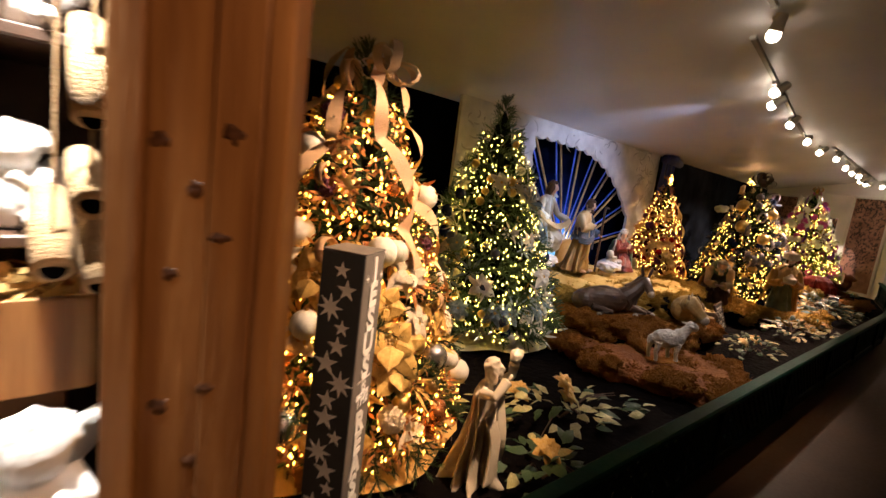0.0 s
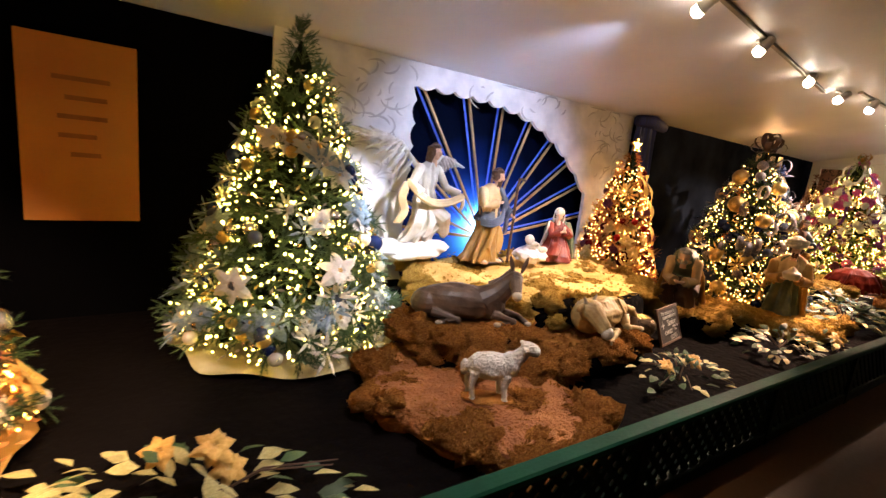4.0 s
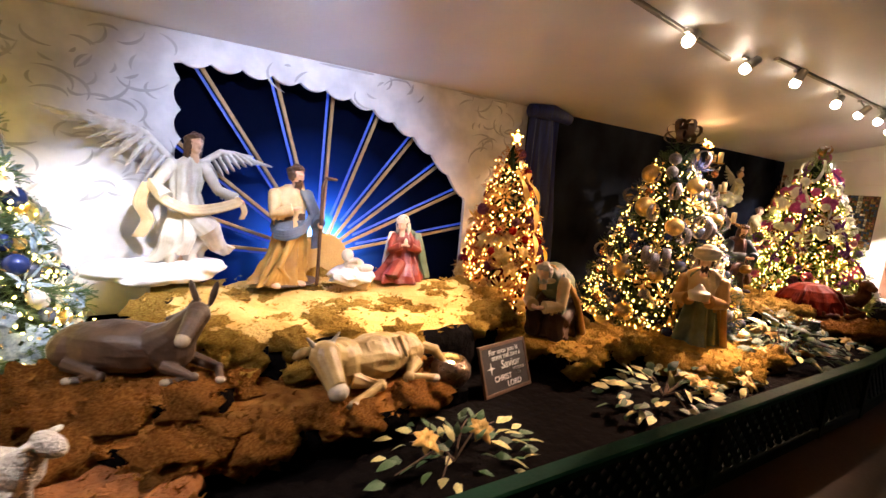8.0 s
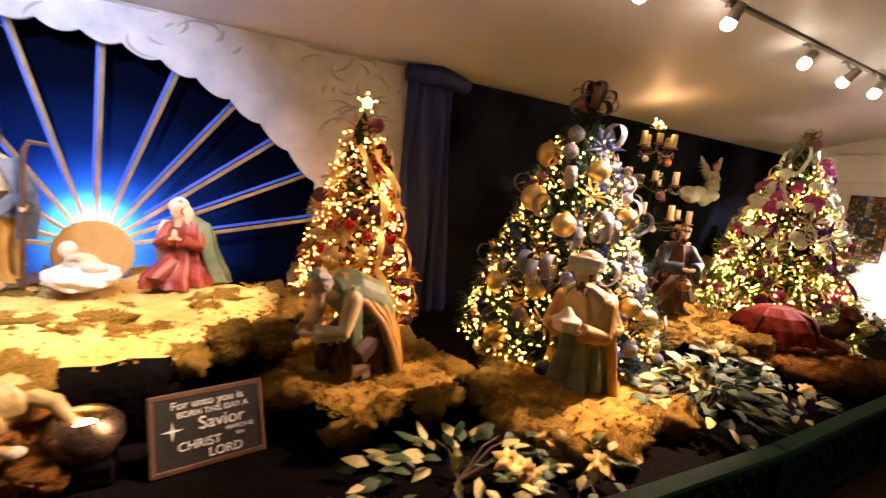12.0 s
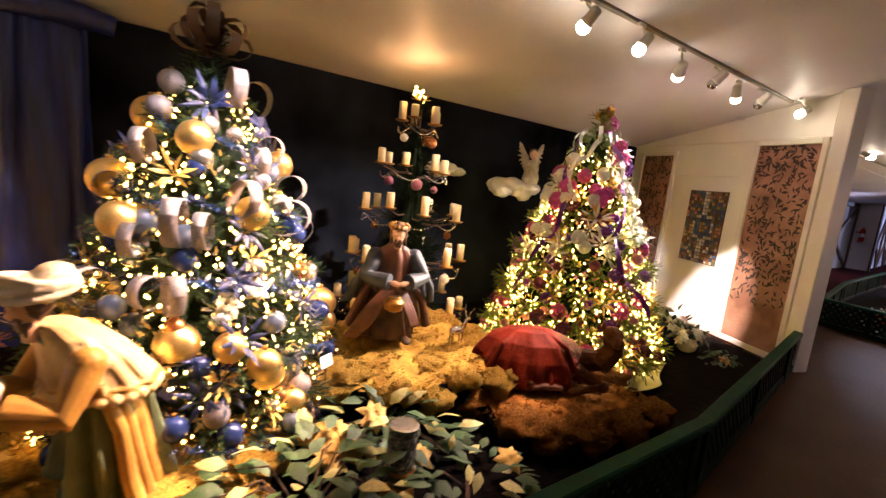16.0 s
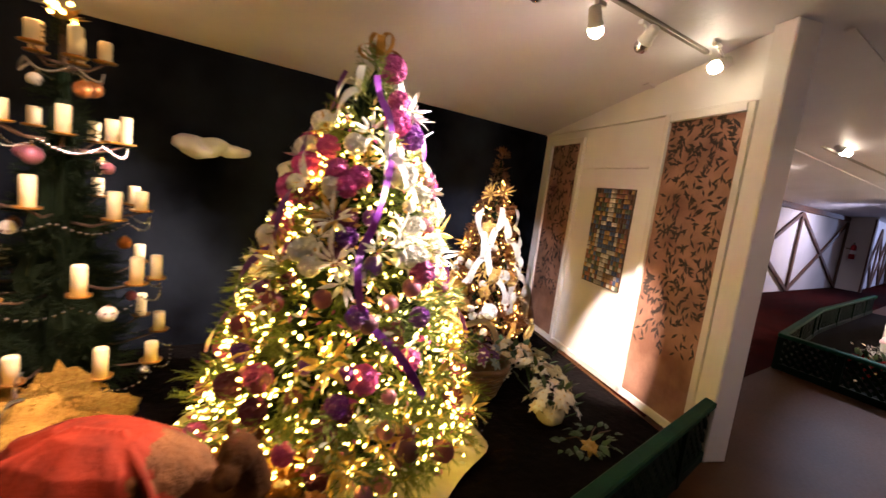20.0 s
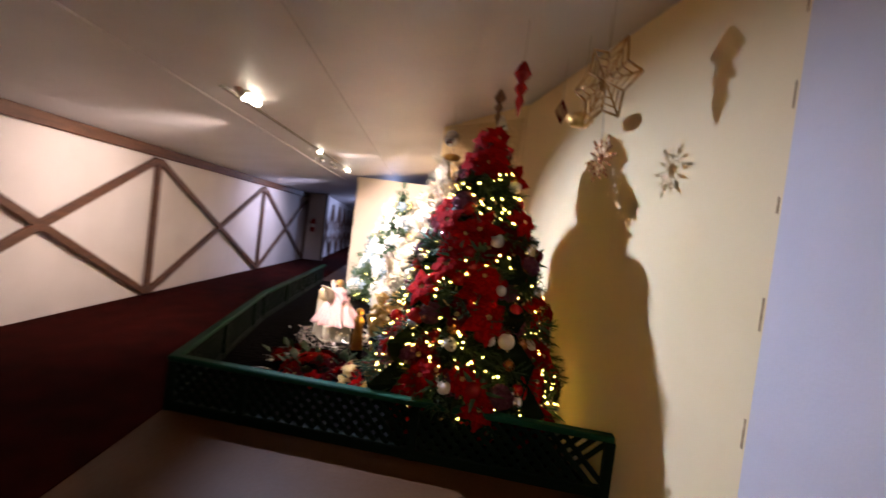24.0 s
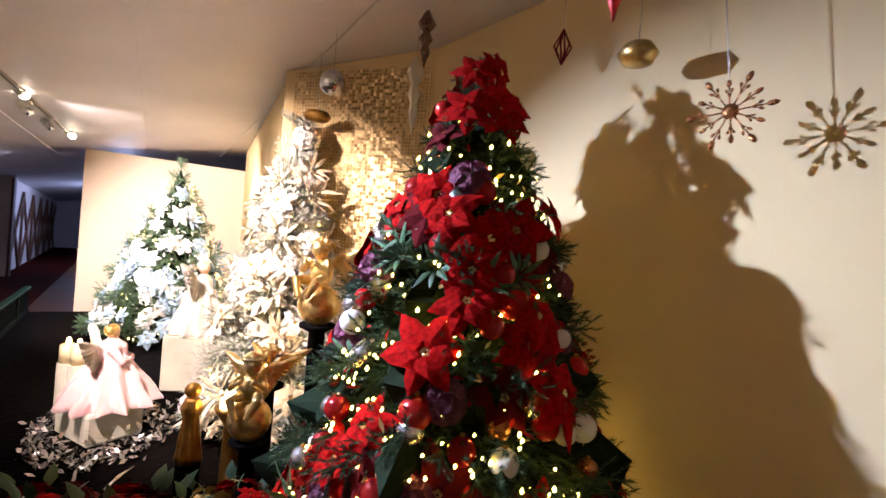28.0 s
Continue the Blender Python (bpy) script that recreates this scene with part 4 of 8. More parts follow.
# blue and gold tree
tr = fir((10.14, 3.33, 0.012), 1.95, 0.78, "navy and gold christmas tree with large gold balls and plaid ribbon", 41, foil=(("gold", 900), ("silver", 700)), tips=1400, bulbs=760, bulb="bulb_warm", power=0.76, size=0.17, items=[
    ("bauble", BALL["gold"], 13, 0.082, 0.03, 0, 0.9), ("bauble", BALL["blueball"], 20, 0.055, 0.01, 0, 0.9), ("bauble", BALL["greyball"], 16, 0.055, 0.01, 0, 0.9), ("bauble", BALL["silver"], 14, 0.05, 0.01, 0, 0.9), ("bauble", BALL["copperball"], 12, 0.045, 0.0, 0, 0.9), ("bauble", BALL["plaid"], 12, 0.055, 0.02, 0, 0.9),
    ("leaf_pick", PICK["royal_silk"], 26, 0.11, 0.01, 0, 0.95), ("poinsettia", BLOOM["royal_silk"], 8, 0.10, 0.01, 0, 0.9), ("poinsettia", BLOOM["cream_silk"], 6, 0.08, 0.02, 0, 0.9), ("leaf_pick", PICK["gold_silk"], 14, 0.10, 0.01, 0, 0.9), ("ribbon_loop", RING["plaid"], 14, 0.085, 0.05, 0.3, 0.95)], skirt=(0.66, "sand", "peach cloth tree skirt"))
garland(tr, 1.95, 0.80, 3, M["navy_tinsel"], 4.5, 0.0, 0.8, 0.06, 0.76, 0.12, 9000)
# purple tree
tr = fir((13.05, 3.08, 0.012), 2.08, 0.77, "green christmas tree dressed in purple and magenta flowers", 53, foil=(("white_silk", 900), ("magenta", 500), ("gold_silk", 1400)), needle="needle_lime", tips=1500, bulbs=1100, bulb="bulb_white", power=0.78, size=0.18, items=[
    ("bauble", BALL["purple"], 14, 0.042, 0.0, 0, 0.9), ("bauble", BALL["pinkball"], 26, 0.04, 0.0, 0, 0.92), ("bauble", BALL["plum"], 22, 0.05, 0.0, 0, 0.7), ("bauble", BALL["whiteball"], 10, 0.04, 0.0, 0, 0.9),
    ("hydrangea", PUFF["magenta"], 16, 0.055, 0.02, 0.0, 0.9), ("hydrangea", PUFF["magenta"], 10, 0.06, 0.03, 0.6, 0.98), ("hydrangea", PUFF["plum"], 14, 0.05, 0.01, 0, 0.8), ("hydrangea", PUFF["white_silk"], 22, 0.055, 0.02, 0.4, 0.97), ("hydrangea", PUFF["purple"], 9, 0.05, 0.02, 0.1, 0.9),
    ("leaf_pick", PICK["white_silk"], 20, 0.10, 0.02, 0.35, 0.97), ("leaf_pick", PICK["gold_silk"], 24, 0.11, 0.0, 0, 0.9)])
part("tree_skirt", skirt_mesh(Build(), 0.82, 0.035, 72), M["skirt_silver"], tr, "white satin scalloped tree skirt", smooth=True)
for k in range(9):
    streamer(tr, 2.08, 0.77, 950 + k, M["purple" if k % 2 else "white_silk"], 2.2 + 0.7 * k, 0.35 if k % 2 else -0.35, 0.2 if k % 2 else 0.62, 0.93, 0.034, 0.78, 0.12, 0.04)
# small gold tree in the corner
tr = fir((14.98, 4.14, 0.012), 1.85, 0.45, "small copper tinsel christmas tree in the corner with white ribbon", 61, needle="tinsel_brown", tips=1100, bulbs=150, bulb="bulb_warm", size=0.15, foil=(("gold", 600),), items=[
    ("poinsettia", BLOOM["gold_silk"], 10, 0.09, 0.02, 0, 0.7), ("bauble", BALL["whiteball"], 14, 0.038, 0, 0, 0.8), ("bauble", BALL["gold"], 14, 0.034, 0, 0, 0.8), ("hydrangea", PUFF["white_silk"], 10, 0.06, 0.02, 0, 0.6), ("leaf_pick", PICK["gold_silk"], 14, 0.12, 0.01, 0, 0.95)])
for k in range(4):
    streamer(tr, 1.85, 0.45, 970 + k, M["white_silk"], -2.8 + 0.6 * k, 0.25, 0.15, 0.68, 0.06, 0.92, 0.12, 0.05)
# red poinsettia tree
tr = fir((18.06, 0.385, 0.012), 2.27, 0.72, "christmas tree covered in red velvet poinsettias with white lights", 71, foil=(("redball", 300), ("gold", 200)), topped=False, size=0.2, tips=1700, bulbs=460, bulb="bulb_white", power=0.74, z0=0.28, core=0.8, items=[
    ("poinsettia", BLOOM["red_silk"], 24, 0.14, 0.03, 0, 0.97), ("poinsettia", BLOOM["red_silk"], 13, 0.19, 0.03, 0, 0.75), ("poinsettia", BLOOM["red_silk"], 6, 0.14, 0.03, 0.8, 1.0), ("poinsettia", BLOOM["darkred"], 22, 0.16, 0.0, 0, 0.98), ("hydrangea", PUFF["plum"], 10, 0.07, 0.0, 0, 0.8), ("bauble", BALL["redball"], 26, 0.052, 0.01, 0, 0.97), ("bauble", BALL["silver"], 22, 0.05, 0.02, 0, 0.95), ("bauble", BALL["whiteball"], 12, 0.045, 0.02, 0, 0.9), ("bauble", BALL["copperball"], 10, 0.045, 0.01, 0, 0.9), ("leaf_pick", PICK["green_leaf"], 14, 0.14, 0.0, 0, 0.9)])
# white and green tree at the back of the second display
fir((23.2, 1.32, 0.012), 2.25, 0.85, "frosted green christmas tree with white blooms", 83, foil=(("white_silk", 900),), needle="needle_blue", tips=1300, bulbs=140, bulb="bulb_white", items=[
    ("poinsettia", BLOOM["white_silk"], 46, 0.13, 0.02, 0, 0.85), ("poinsettia", BLOOM["blue_silk"], 22, 0.11, 0.02, 0, 0.9), ("leaf_pick", PICK["blue_silk"], 20, 0.16, 0.02, 0.1, 0.95), ("bauble", BALL["silver"], 20, 0.05, 0.0, 0, 0.9)])
# flocked tree by the mosaic panel
fir((19.86, 0.72, 0.012), 2.34, 0.58, "white flocked christmas tree with gold leaves", 97, foil=(("white_silk", 2600), ("silver", 300)), topped=False, needle="needle_white", tips=1400, bulbs=120, bulb="bulb_warm", items=[
    ("poinsettia", BLOOM["white_silk"], 50, 0.13, 0.02, 0, 0.99), ("poinsettia", BLOOM["cream_silk"], 20, 0.12, 0.02, 0, 0.97), ("leaf_pick", PICK["cream_silk"], 24, 0.16, 0.02, 0.0, 0.98), ("hydrangea", PUFF["white_silk"], 16, 0.08, 0.02, 0, 0.98), ("bauble", BALL["whiteball"], 18, 0.045, 0.0, 0, 0.9)])

M["robe_rust"] = mat("rose_brown_painted_cloth", (0.17, 0.065, 0.035), 0.5, col2=(0.07, 0.028, 0.016), scale=8, bump=0.2)
# ---- mounds of moss over black cloth ----
M["robe_cream"] = mat("cream_painted_robe", (0.62, 0.47, 0.25), 0.5, col2=(0.48, 0.33, 0.15), scale=9, bump=0.2)
M["robe_gold"] = mat("ochre_painted_robe", (0.46, 0.27, 0.06), 0.45, col2=(0.30, 0.15, 0.03), scale=7, bump=0.2)
M["robe_blue"] = mat("slate_blue_painted_cloth", (0.12, 0.155, 0.20), 0.5, col2=(0.05, 0.065, 0.10), scale=8, bump=0.2)
M["robe_navy"] = mat("dark_slate_painted_cape", (0.065, 0.085, 0.11), 0.5, col2=(0.025, 0.032, 0.045), scale=8, bump=0.2)
M["robe_red"] = mat("brick_red_painted_cloth", (0.30, 0.048, 0.025), 0.4, col2=(0.14, 0.02, 0.012), scale=8, bump=0.2)
M["robe_green"] = mat("sage_painted_cloth", (0.16, 0.20, 0.12), 0.5, col2=(0.08, 0.11, 0.06), scale=8, bump=0.2)
M["robe_brown"] = mat("dark_brown_painted_cloth", (0.09, 0.045, 0.025), 0.5, col2=(0.045, 0.022, 0.012), scale=8, bump=0.2)
M["robe_white"] = mat("white_painted_robe", (0.66, 0.61, 0.52), 0.5, col2=(0.46, 0.39, 0.28), scale=8, bump=0.2)
M["skin"] = mat("painted_skin", (0.68, 0.43, 0.28), 0.45, col2=(0.58, 0.34, 0.20), scale=12, bump=0.08)
M["hair"] = mat("painted_brown_hair", (0.10, 0.045, 0.02), 0.5, scale=30, bump=0.5, bscale=50)
M["hair_grey"] = mat("painted_grey_hair", (0.42, 0.39, 0.34), 0.5, scale=30, bump=0.5, bscale=50)
M["feather"] = mat("white_feather_wing", (0.74, 0.71, 0.66), 0.5, col2=(0.50, 0.45, 0.38), scale=14, bump=0.4, bscale=50)
M["donkey"] = mat("grey_brown_hide", (0.11, 0.068, 0.045), 0.45, col2=(0.045, 0.027, 0.018), scale=7, bump=0.3, bscale=50)
M["ox"] = mat("tan_hide", (0.52, 0.38, 0.16), 0.4, col2=(0.30, 0.19, 0.07), scale=9, bump=0.3, bscale=40)
M["muzzle"] = mat("pale_muzzle", (0.50, 0.42, 0.32), 0.5, bump=0.1)
M["wool"] = mat("white_wool", (0.70, 0.66, 0.58), 0.8, col2=(0.52, 0.47, 0.40), scale=18, bump=1.0, bscale=70, dist=0.02)
M["camel"] = mat("brown_camel_hide", (0.14, 0.055, 0.020), 0.85, spec=0.08, col2=(0.06, 0.022, 0.009), scale=8, bump=0.9, bscale=60)
M["saddle"] = mat("red_saddle_cloth", (0.17, 0.018, 0.007), 0.75, spec=0.08, col2=(0.08, 0.009, 0.004), scale=8, bump=0.25)
M["ceramic"] = mat("cream_ceramic", (0.68, 0.60, 0.48), 0.22, col2=(0.58, 0.49, 0.37), scale=5, bump=0.05)
M["bronze"] = mat("hammered_bronze", (0.20, 0.13, 0.085), 0.28, metal=0.8, col2=(0.11, 0.07, 0.045), scale=18, bump=0.5, bscale=45)
M["slate"] = mat("dark_slate_board", (0.016, 0.011, 0.009), 0.6, scale=5, bump=0.2)
M["chalk"] = mat("chalk_white_paint", (0.84, 0.82, 0.79), 0.7, bump=0)
M["frame_wood"] = mat("brown_frame_wood", (0.10, 0.045, 0.02), 0.5, bump=0.3, stretch=(5, 1, 1))
M["rust_cloth"] = mat("rust_orange_cloth", (0.36, 0.135, 0.035), 0.95, col2=(0.20, 0.065, 0.016), scale=5, bump=1.0, bscale=55, dist=0.03)
M["cloud"] = mat("cotton_cloud", (0.82, 0.80, 0.78), 0.9, scale=4, bump=0.5, bscale=25)
M["blue_sheer"] = mat("royal_blue_satin", (0.004, 0.015, 0.17), 0.5, col2=(0.002, 0.006, 0.06), scale=4, bump=0.3, bscale=25, stretch=(8, 8, 0.6))
M["mosaic_glass"] = mat("silver_mosaic_glass", (0.45, 0.45, 0.46), 0.15, metal=0.6, col2=(0.08, 0.08, 0.09), scale=60, bump=0.6, bscale=60)
M["orange_board"] = mat("amber_cloth_banner", (0.52, 0.23, 0.05), 0.8, col2=(0.44, 0.17, 0.035), scale=1.5, bump=0.2)
M["willow"] = mat("peeled_willow", (0.55, 0.42, 0.24), 0.7, scale=12, bump=0.5, bscale=60)


def edge_noise(p, s=3.0):
    return noise.noise(Vector((p[0] * s, p[1] * s, 0.0)))


CLUMP_MESH = {}
for key in ("moss", "moss_red"):
    CLUMP_MESH[key] = [Build().ball((0, 0, 0), 1.0, 12, 8, 0, None, 0.9, k + 3).mesh("moss_clump", M[key], True) for k in range(4)]


def mound(place, rx, ry, h, label, turn=0.0, moss="moss", seed=0, tufts=900, flat=0.5, over=0.05, cloth="black_cloth", square=3.0, clump_of=""):
    """A flat-topped hump: moss on the top, cloth down the sides, with loose tufts of moss along it."""
    t = thing("moss_mound", place, label, "moss mound")
    n, rings = 72, 18
    rr = random.Random(seed)
    ct, st = math.cos(turn), math.sin(turn)

    def put(q, a):
        sup = (abs(math.cos(a)) ** square + abs(math.sin(a)) ** square) ** (-1 / square)
        wob = 1 + 0.12 * noise.noise(Vector((2.5 * math.cos(a) + seed, 2.5 * math.sin(a), 1.7))) + 0.06 * noise.noise(Vector((8 * math.cos(a) + seed, 8 * math.sin(a), 4.1)))
        x, y = rx * q * sup * wob * math.cos(a), ry * q * sup * wob * math.sin(a)
        return Vector((x * ct - y * st, x * st + y * ct, 0))

    def height(p):
        return h * (0.90 + 0.16 * noise.noise(p * 3.1 + Vector((seed, 0, 0)))) + 0.025 * noise.noise(p * 11)

    vs = []
    for k in range(rings + 1):
        q = k / rings
        for i in range(n):
            a = 6.2832 * i / n
            if q <= 0.7:
                p = put(q / 0.7 * 0.94, a)
                z = height(p) - (0.05 * h if q > 0.6 else 0)
            else:
                f = (q - 0.7) / 0.3
                p = put(0.94 + over * math.sin(f * math.pi) - 0.05 * f, a)
                z = (1 - f) * (height(p) - 0.03)
                p += Vector((noise.noise(Vector((p.x * 7, p.y * 7, z * 4))), noise.noise(Vector((p.y * 7, p.x * 7, z * 4 + 5))), 0)) * 0.10 * f
            vs.append((p.x, p.y, max(0.0, z)))
    fs = [(k * n + i, (k + 1) * n + i, (k + 1) * n + (i + 1) % n, k * n + (i + 1) % n) for k in range(rings) for i in range(n)]
    cut = int(rings * 0.72)
    part("moss_top", Build().add(vs[:(cut + 1) * n], [f for f in fs if f[0] // n < cut]), M[moss], t, "clumped dry moss", smooth=True)
    part("cloth_side", Build().add(vs[cut * n:], [tuple(q - cut * n for q in f) for f in fs if f[0] // n >= cut]), M[cloth], t, "draped black cloth", smooth=True)
    g = Build()

    def tuft(c, many=4, grow=1.0):
        for _k in range(many):
            d = Vector((rr.uniform(-1, 1), rr.uniform(-1, 1), rr.uniform(-0.3, 1.0))).normalized() * rr.uniform(0.010, 0.028) * grow
            s = Vector((rr.uniform(-1, 1), rr.uniform(-1, 1), rr.uniform(-1, 1))).normalized() * rr.uniform(0.003, 0.008) * grow
            g.add([c - s, c + s, c + d + s * 0.6, c + d * 1.1 - s * 0.5], [(0, 1, 2, 3)])

    # clumps: a ragged hanging rim and patches on the top
    around = int(26 * (rx + ry))
    spots = [(rr.uniform(0, 6.2832), rr.uniform(0.86, 1.0), 1) for _ in range(around)] + [(rr.uniform(0, 6.2832), rr.uniform(0.2, 0.9), 0) for _ in range(around // 2)]
    for a, q, rim in spots:
        p = put(q, a)
        lump = 0.5 + 0.5 * noise.noise(Vector((3 * math.cos(a) + seed, 3 * math.sin(a), 0.3)))
        sag = rr.uniform(0.0, 0.42) * h * lump * rim * (1.6 if q > 0.95 else 0.5)
        size = rr.uniform(0.05, 0.12) if rim else rr.uniform(0.05, 0.13)
        c = Vector((p.x, p.y, height(p) - 0.02 - sag))
        ob = part("moss_clump", CLUMP_MESH[clump_of or moss][rr.randrange(4)], None, t)
        ob.matrix_local = Matrix.Translation(c) @ Matrix.Rotation(rr.uniform(0, 6.28), 4, "Z") @ Matrix.Diagonal((size * 1.25, size, size * (0.75 if rim else 0.3), 1))
        for _ in range(int(size * 700)):
            w = Vector((rr.gauss(0, 1), rr.gauss(0, 1), rr.gauss(0.2, 0.8))).normalized()
            tuft(c + Vector((w.x * size * 1.1, w.y * size, w.z * size * (0.7 if rim else 0.3))), 3, 1.1)
    for _ in range(tufts):
        a, q = rr.uniform(0, 6.2832), rr.uniform(0, 1) ** 0.28
        p = put(q * 0.99, a)
        tuft(Vector((p.x, p.y, height(p) - 0.04 * h * rr.uniform(0, 1) * (q > 0.9))))
    tagged(part("moss_fuzz", g, M[clump_of or moss], t), kind="stuff")
    return t


mound((6.88, 3.82, 0.012), 1.30, 0.84, 0.45, "wide stage mound of golden moss over black cloth", 0.0, "moss_stage", seed=3, tufts=500, square=2.6, clump_of="moss")
mound((6.12, 3.02, 0.012), 0.96, 0.42, 0.22, "lower mound of rust and gold moss", -0.12, "moss_red", seed=5, tufts=1200)
mound((5.26, 2.66, 0.012), 0.50, 0.70, 0.15, "rust orange burlap slope with moss in front of the tree", 0.3, "rust_cloth", seed=7, tufts=260, cloth="rust_cloth", clump_of="moss_red")
mound((5.62, 3.20, 0.012), 0.46, 0.32, 0.33, "raised rust moss ledge under the donkey", -0.3, "moss_red", seed=29, tufts=500)
mound((8.45, 3.10, 0.012), 0.50, 0.48, 0.19, "mossy mound under a kneeling king", 0.2, seed=11, tufts=600)
mound((9.62, 2.62, 0.012), 0.66, 0.54, 0.11, "round bed of straw coloured moss", 0.1, seed=13, tufts=800)
mound((11.35, 3.00, 0.012), 0.66, 0.52, 0.33, "moss mound under the standing king", 0.0, "moss", seed=17, tufts=800)
mound((12.05, 2.42, 0.012), 0.62, 0.52, 0.17, "rust moss bed under the camel", -0.3, "moss_red", seed=19, tufts=800)


# ---- statues, each one mesh ----
def spin(deg):
    return Matrix.Rotation(radians(deg), 3, "Z")


def fuse(b, mats, voxel=0.006, calm=2):
    """Melt overlapping shapes into one carved body; each face keeps the paint of the shape it came from."""
    ob = new("clay", b.mesh("clay", mats, False))
    md = ob.modifiers.new("remesh", "REMESH")
    md.mode, md.voxel_size = "VOXEL", voxel
    sm = ob.modifiers.new("smooth", "SMOOTH")
    sm.factor, sm.iterations = 0.5, calm
    bpy.context.view_layer.update()
    me = bpy.data.meshes.new_from_object(ob.evaluated_get(bpy.context.evaluated_depsgraph_get()))
    old = ob.data
    bpy.data.objects.remove(ob)
    bpy.data.meshes.remove(old)
    me.materials.clear()
    for mt in mats:
        me.materials.append(mt)
    if len(mats) > 1:
        tree = BVHTree.FromPolygons(b.v, b.f)
        me.polygons.foreach_set("material_index", [b.m[tree.find_nearest(p.center)[2]] for p in me.polygons])
    me.polygons.foreach_set("use_smooth", [True] * len(me.polygons))
    me.update()
    return me


def statue(name, b, mats, place, face, label, category="statue", size=1.0, voxel=0.0055, calm=1):
    ob = tagged(part(name, fuse(b, mats, voxel, calm), None), label, category)
    ob.matrix_world = Matrix.Translation(place) @ Matrix.Rotation(radians(face), 4, "Z") @ Matrix.Scale(size, 4)
    return ob


def robe(b, rows, slot=0, folds=9, depth=0.12, n=64, twist=0.6, phase=0.0):
    """Pleated cloth on a bent core: rows of (x, y, height, half width, half depth) from the hem upwards."""
    rows = [tuple(p + (q - p) * k / 4 for p, q in zip(a, c)) for a, c in zip(rows, rows[1:]) for k in range(4)] + [rows[-1]]
    vs, m = [], len(rows)
    for j, (x, y, z, rx, ry) in enumerate(rows):
        u = j / (m - 1)
        d = 1.6 * depth * (1.15 - 0.85 * u)
        for i in range(n):
            a = 6.2832 * i / n
            f = folds * a + phase + twist * 3 * u + 1.4 * math.sin(2 * a + 2 * u)
            k = 1 + d * (math.sin(f) * 0.8 + 0.45 * math.sin(1.7 * f + 2.0) + 0.5 * noise.noise(Vector((2 * math.cos(a), 2 * math.sin(a), 4 * u + phase))))
            vs.append((x + rx * k * math.cos(a), y + ry * k * math.sin(a), z))
    fs = [(j * n + i, j * n + (i + 1) % n, (j + 1) * n + (i + 1) % n, (j + 1) * n + i) for j in range(m - 1) for i in range(n)]
    return b.add(vs, fs + [tuple(range(n - 1, -1, -1)), tuple(range((m - 1) * n, m * n))], slot)


def cape(b, slot, rows, count=11, thick=0.03):
    """Pleats that fall from the shoulders: rows of (half width, y at the middle, y at the sides, z at the middle, z at the sides)."""
    for j in range(count):
        q = 2 * j / (count - 1) - 1
        path = []
        for k, (w, y0, y1, z0, z1) in enumerate(rows):
            g = abs(q) ** 1.6
            path.append(Vector((w * q + 0.006 * math.sin(3 * j + 2 * k), y0 + (y1 - y0) * g, z0 + (z1 - z0) * g)))
        fine = []
        for p, c in zip(path, path[1:]):
            fine += [p.lerp(c, k / 3) for k in range(3)]
        fine.append(path[-1])
        last = len(fine) - 1
        b.chain(fine, [thick * (0.75 + 0.5 * k / last) * (1.0 + 0.22 * math.sin(5 * j)) for k in range(last + 1)], 9, slot)


def head(b, c, r, skin, hair, beard=False, tilt=0.0, veil=None, long=False, turn=0.0):
    """A carved head looking along -y, bowed by tilt and turned aside by turn."""
    q = Matrix.Rotation(turn, 3, "Z") @ Matrix.Rotation(tilt, 3, "X")
    c, r = Vector(c), r * 0.92

    def lump(o, size, slot, bump=0.0, seed=0, nu=14, nv=10):
        b.ball(c + q @ (Vector(o) * r), tuple(v * r for v in size), nu, nv, slot, q, bump, seed)

    lump((0, 0, 0), (0.76, 0.86, 1.02), skin)
    lump((0, -0.5, -0.55), (0.46, 0.42, 0.42), skin)
    lump((0, -0.92, -0.1), (0.15, 0.2, 0.27), skin)
    lump((0, -0.72, 0.26), (0.5, 0.2, 0.12), skin)
    lump((0, -0.78, -0.48), (0.24, 0.14, 0.09), skin)
    lump((0, 0.22, 0.26), (0.92, 0.86, 0.92), hair, 0.5, 3)
    lump((0, -0.12, 0.74), (0.7, 0.55, 0.36), hair, 0.6, 6)
    for s in (-1, 1):
        lump((0.7 * s, 0.1, -0.1 if not long else -0.4), (0.26, 0.5, 0.6 if not long else 1.1), hair, 0.6, s + 4)
    if long:
        lump((0, 0.7, -0.7), (0.75, 0.4, 1.2), hair, 0.5, 8)
    if beard:
        lump((0, -0.62, -0.92), (0.5, 0.42, 0.62), hair, 0.5, 5)
        lump((0, -0.8, -0.38), (0.4, 0.16, 0.12), hair, 0.3, 7)
    if veil is not None:
        lump((0, 0.30, 0.30), (1.02, 0.98, 1.02), veil)
        lump((0, -0.1, 0.55), (0.98, 0.72, 0.62), veil)
        lump((0, 0.85, -0.9), (1.05, 0.5, 1.3), veil, 0.3, 2)
        for s in (-1, 1):
            lump((0.85 * s, 0.2, -0.7), (0.3, 0.55, 1.1), veil, 0.3, s + 9)
    b.tube(c - Vector((0, -r * 0.1, r * 2.0)), c - Vector((0, 0, r * 0.5)), r * 0.46, r * 0.42, 10, skin)


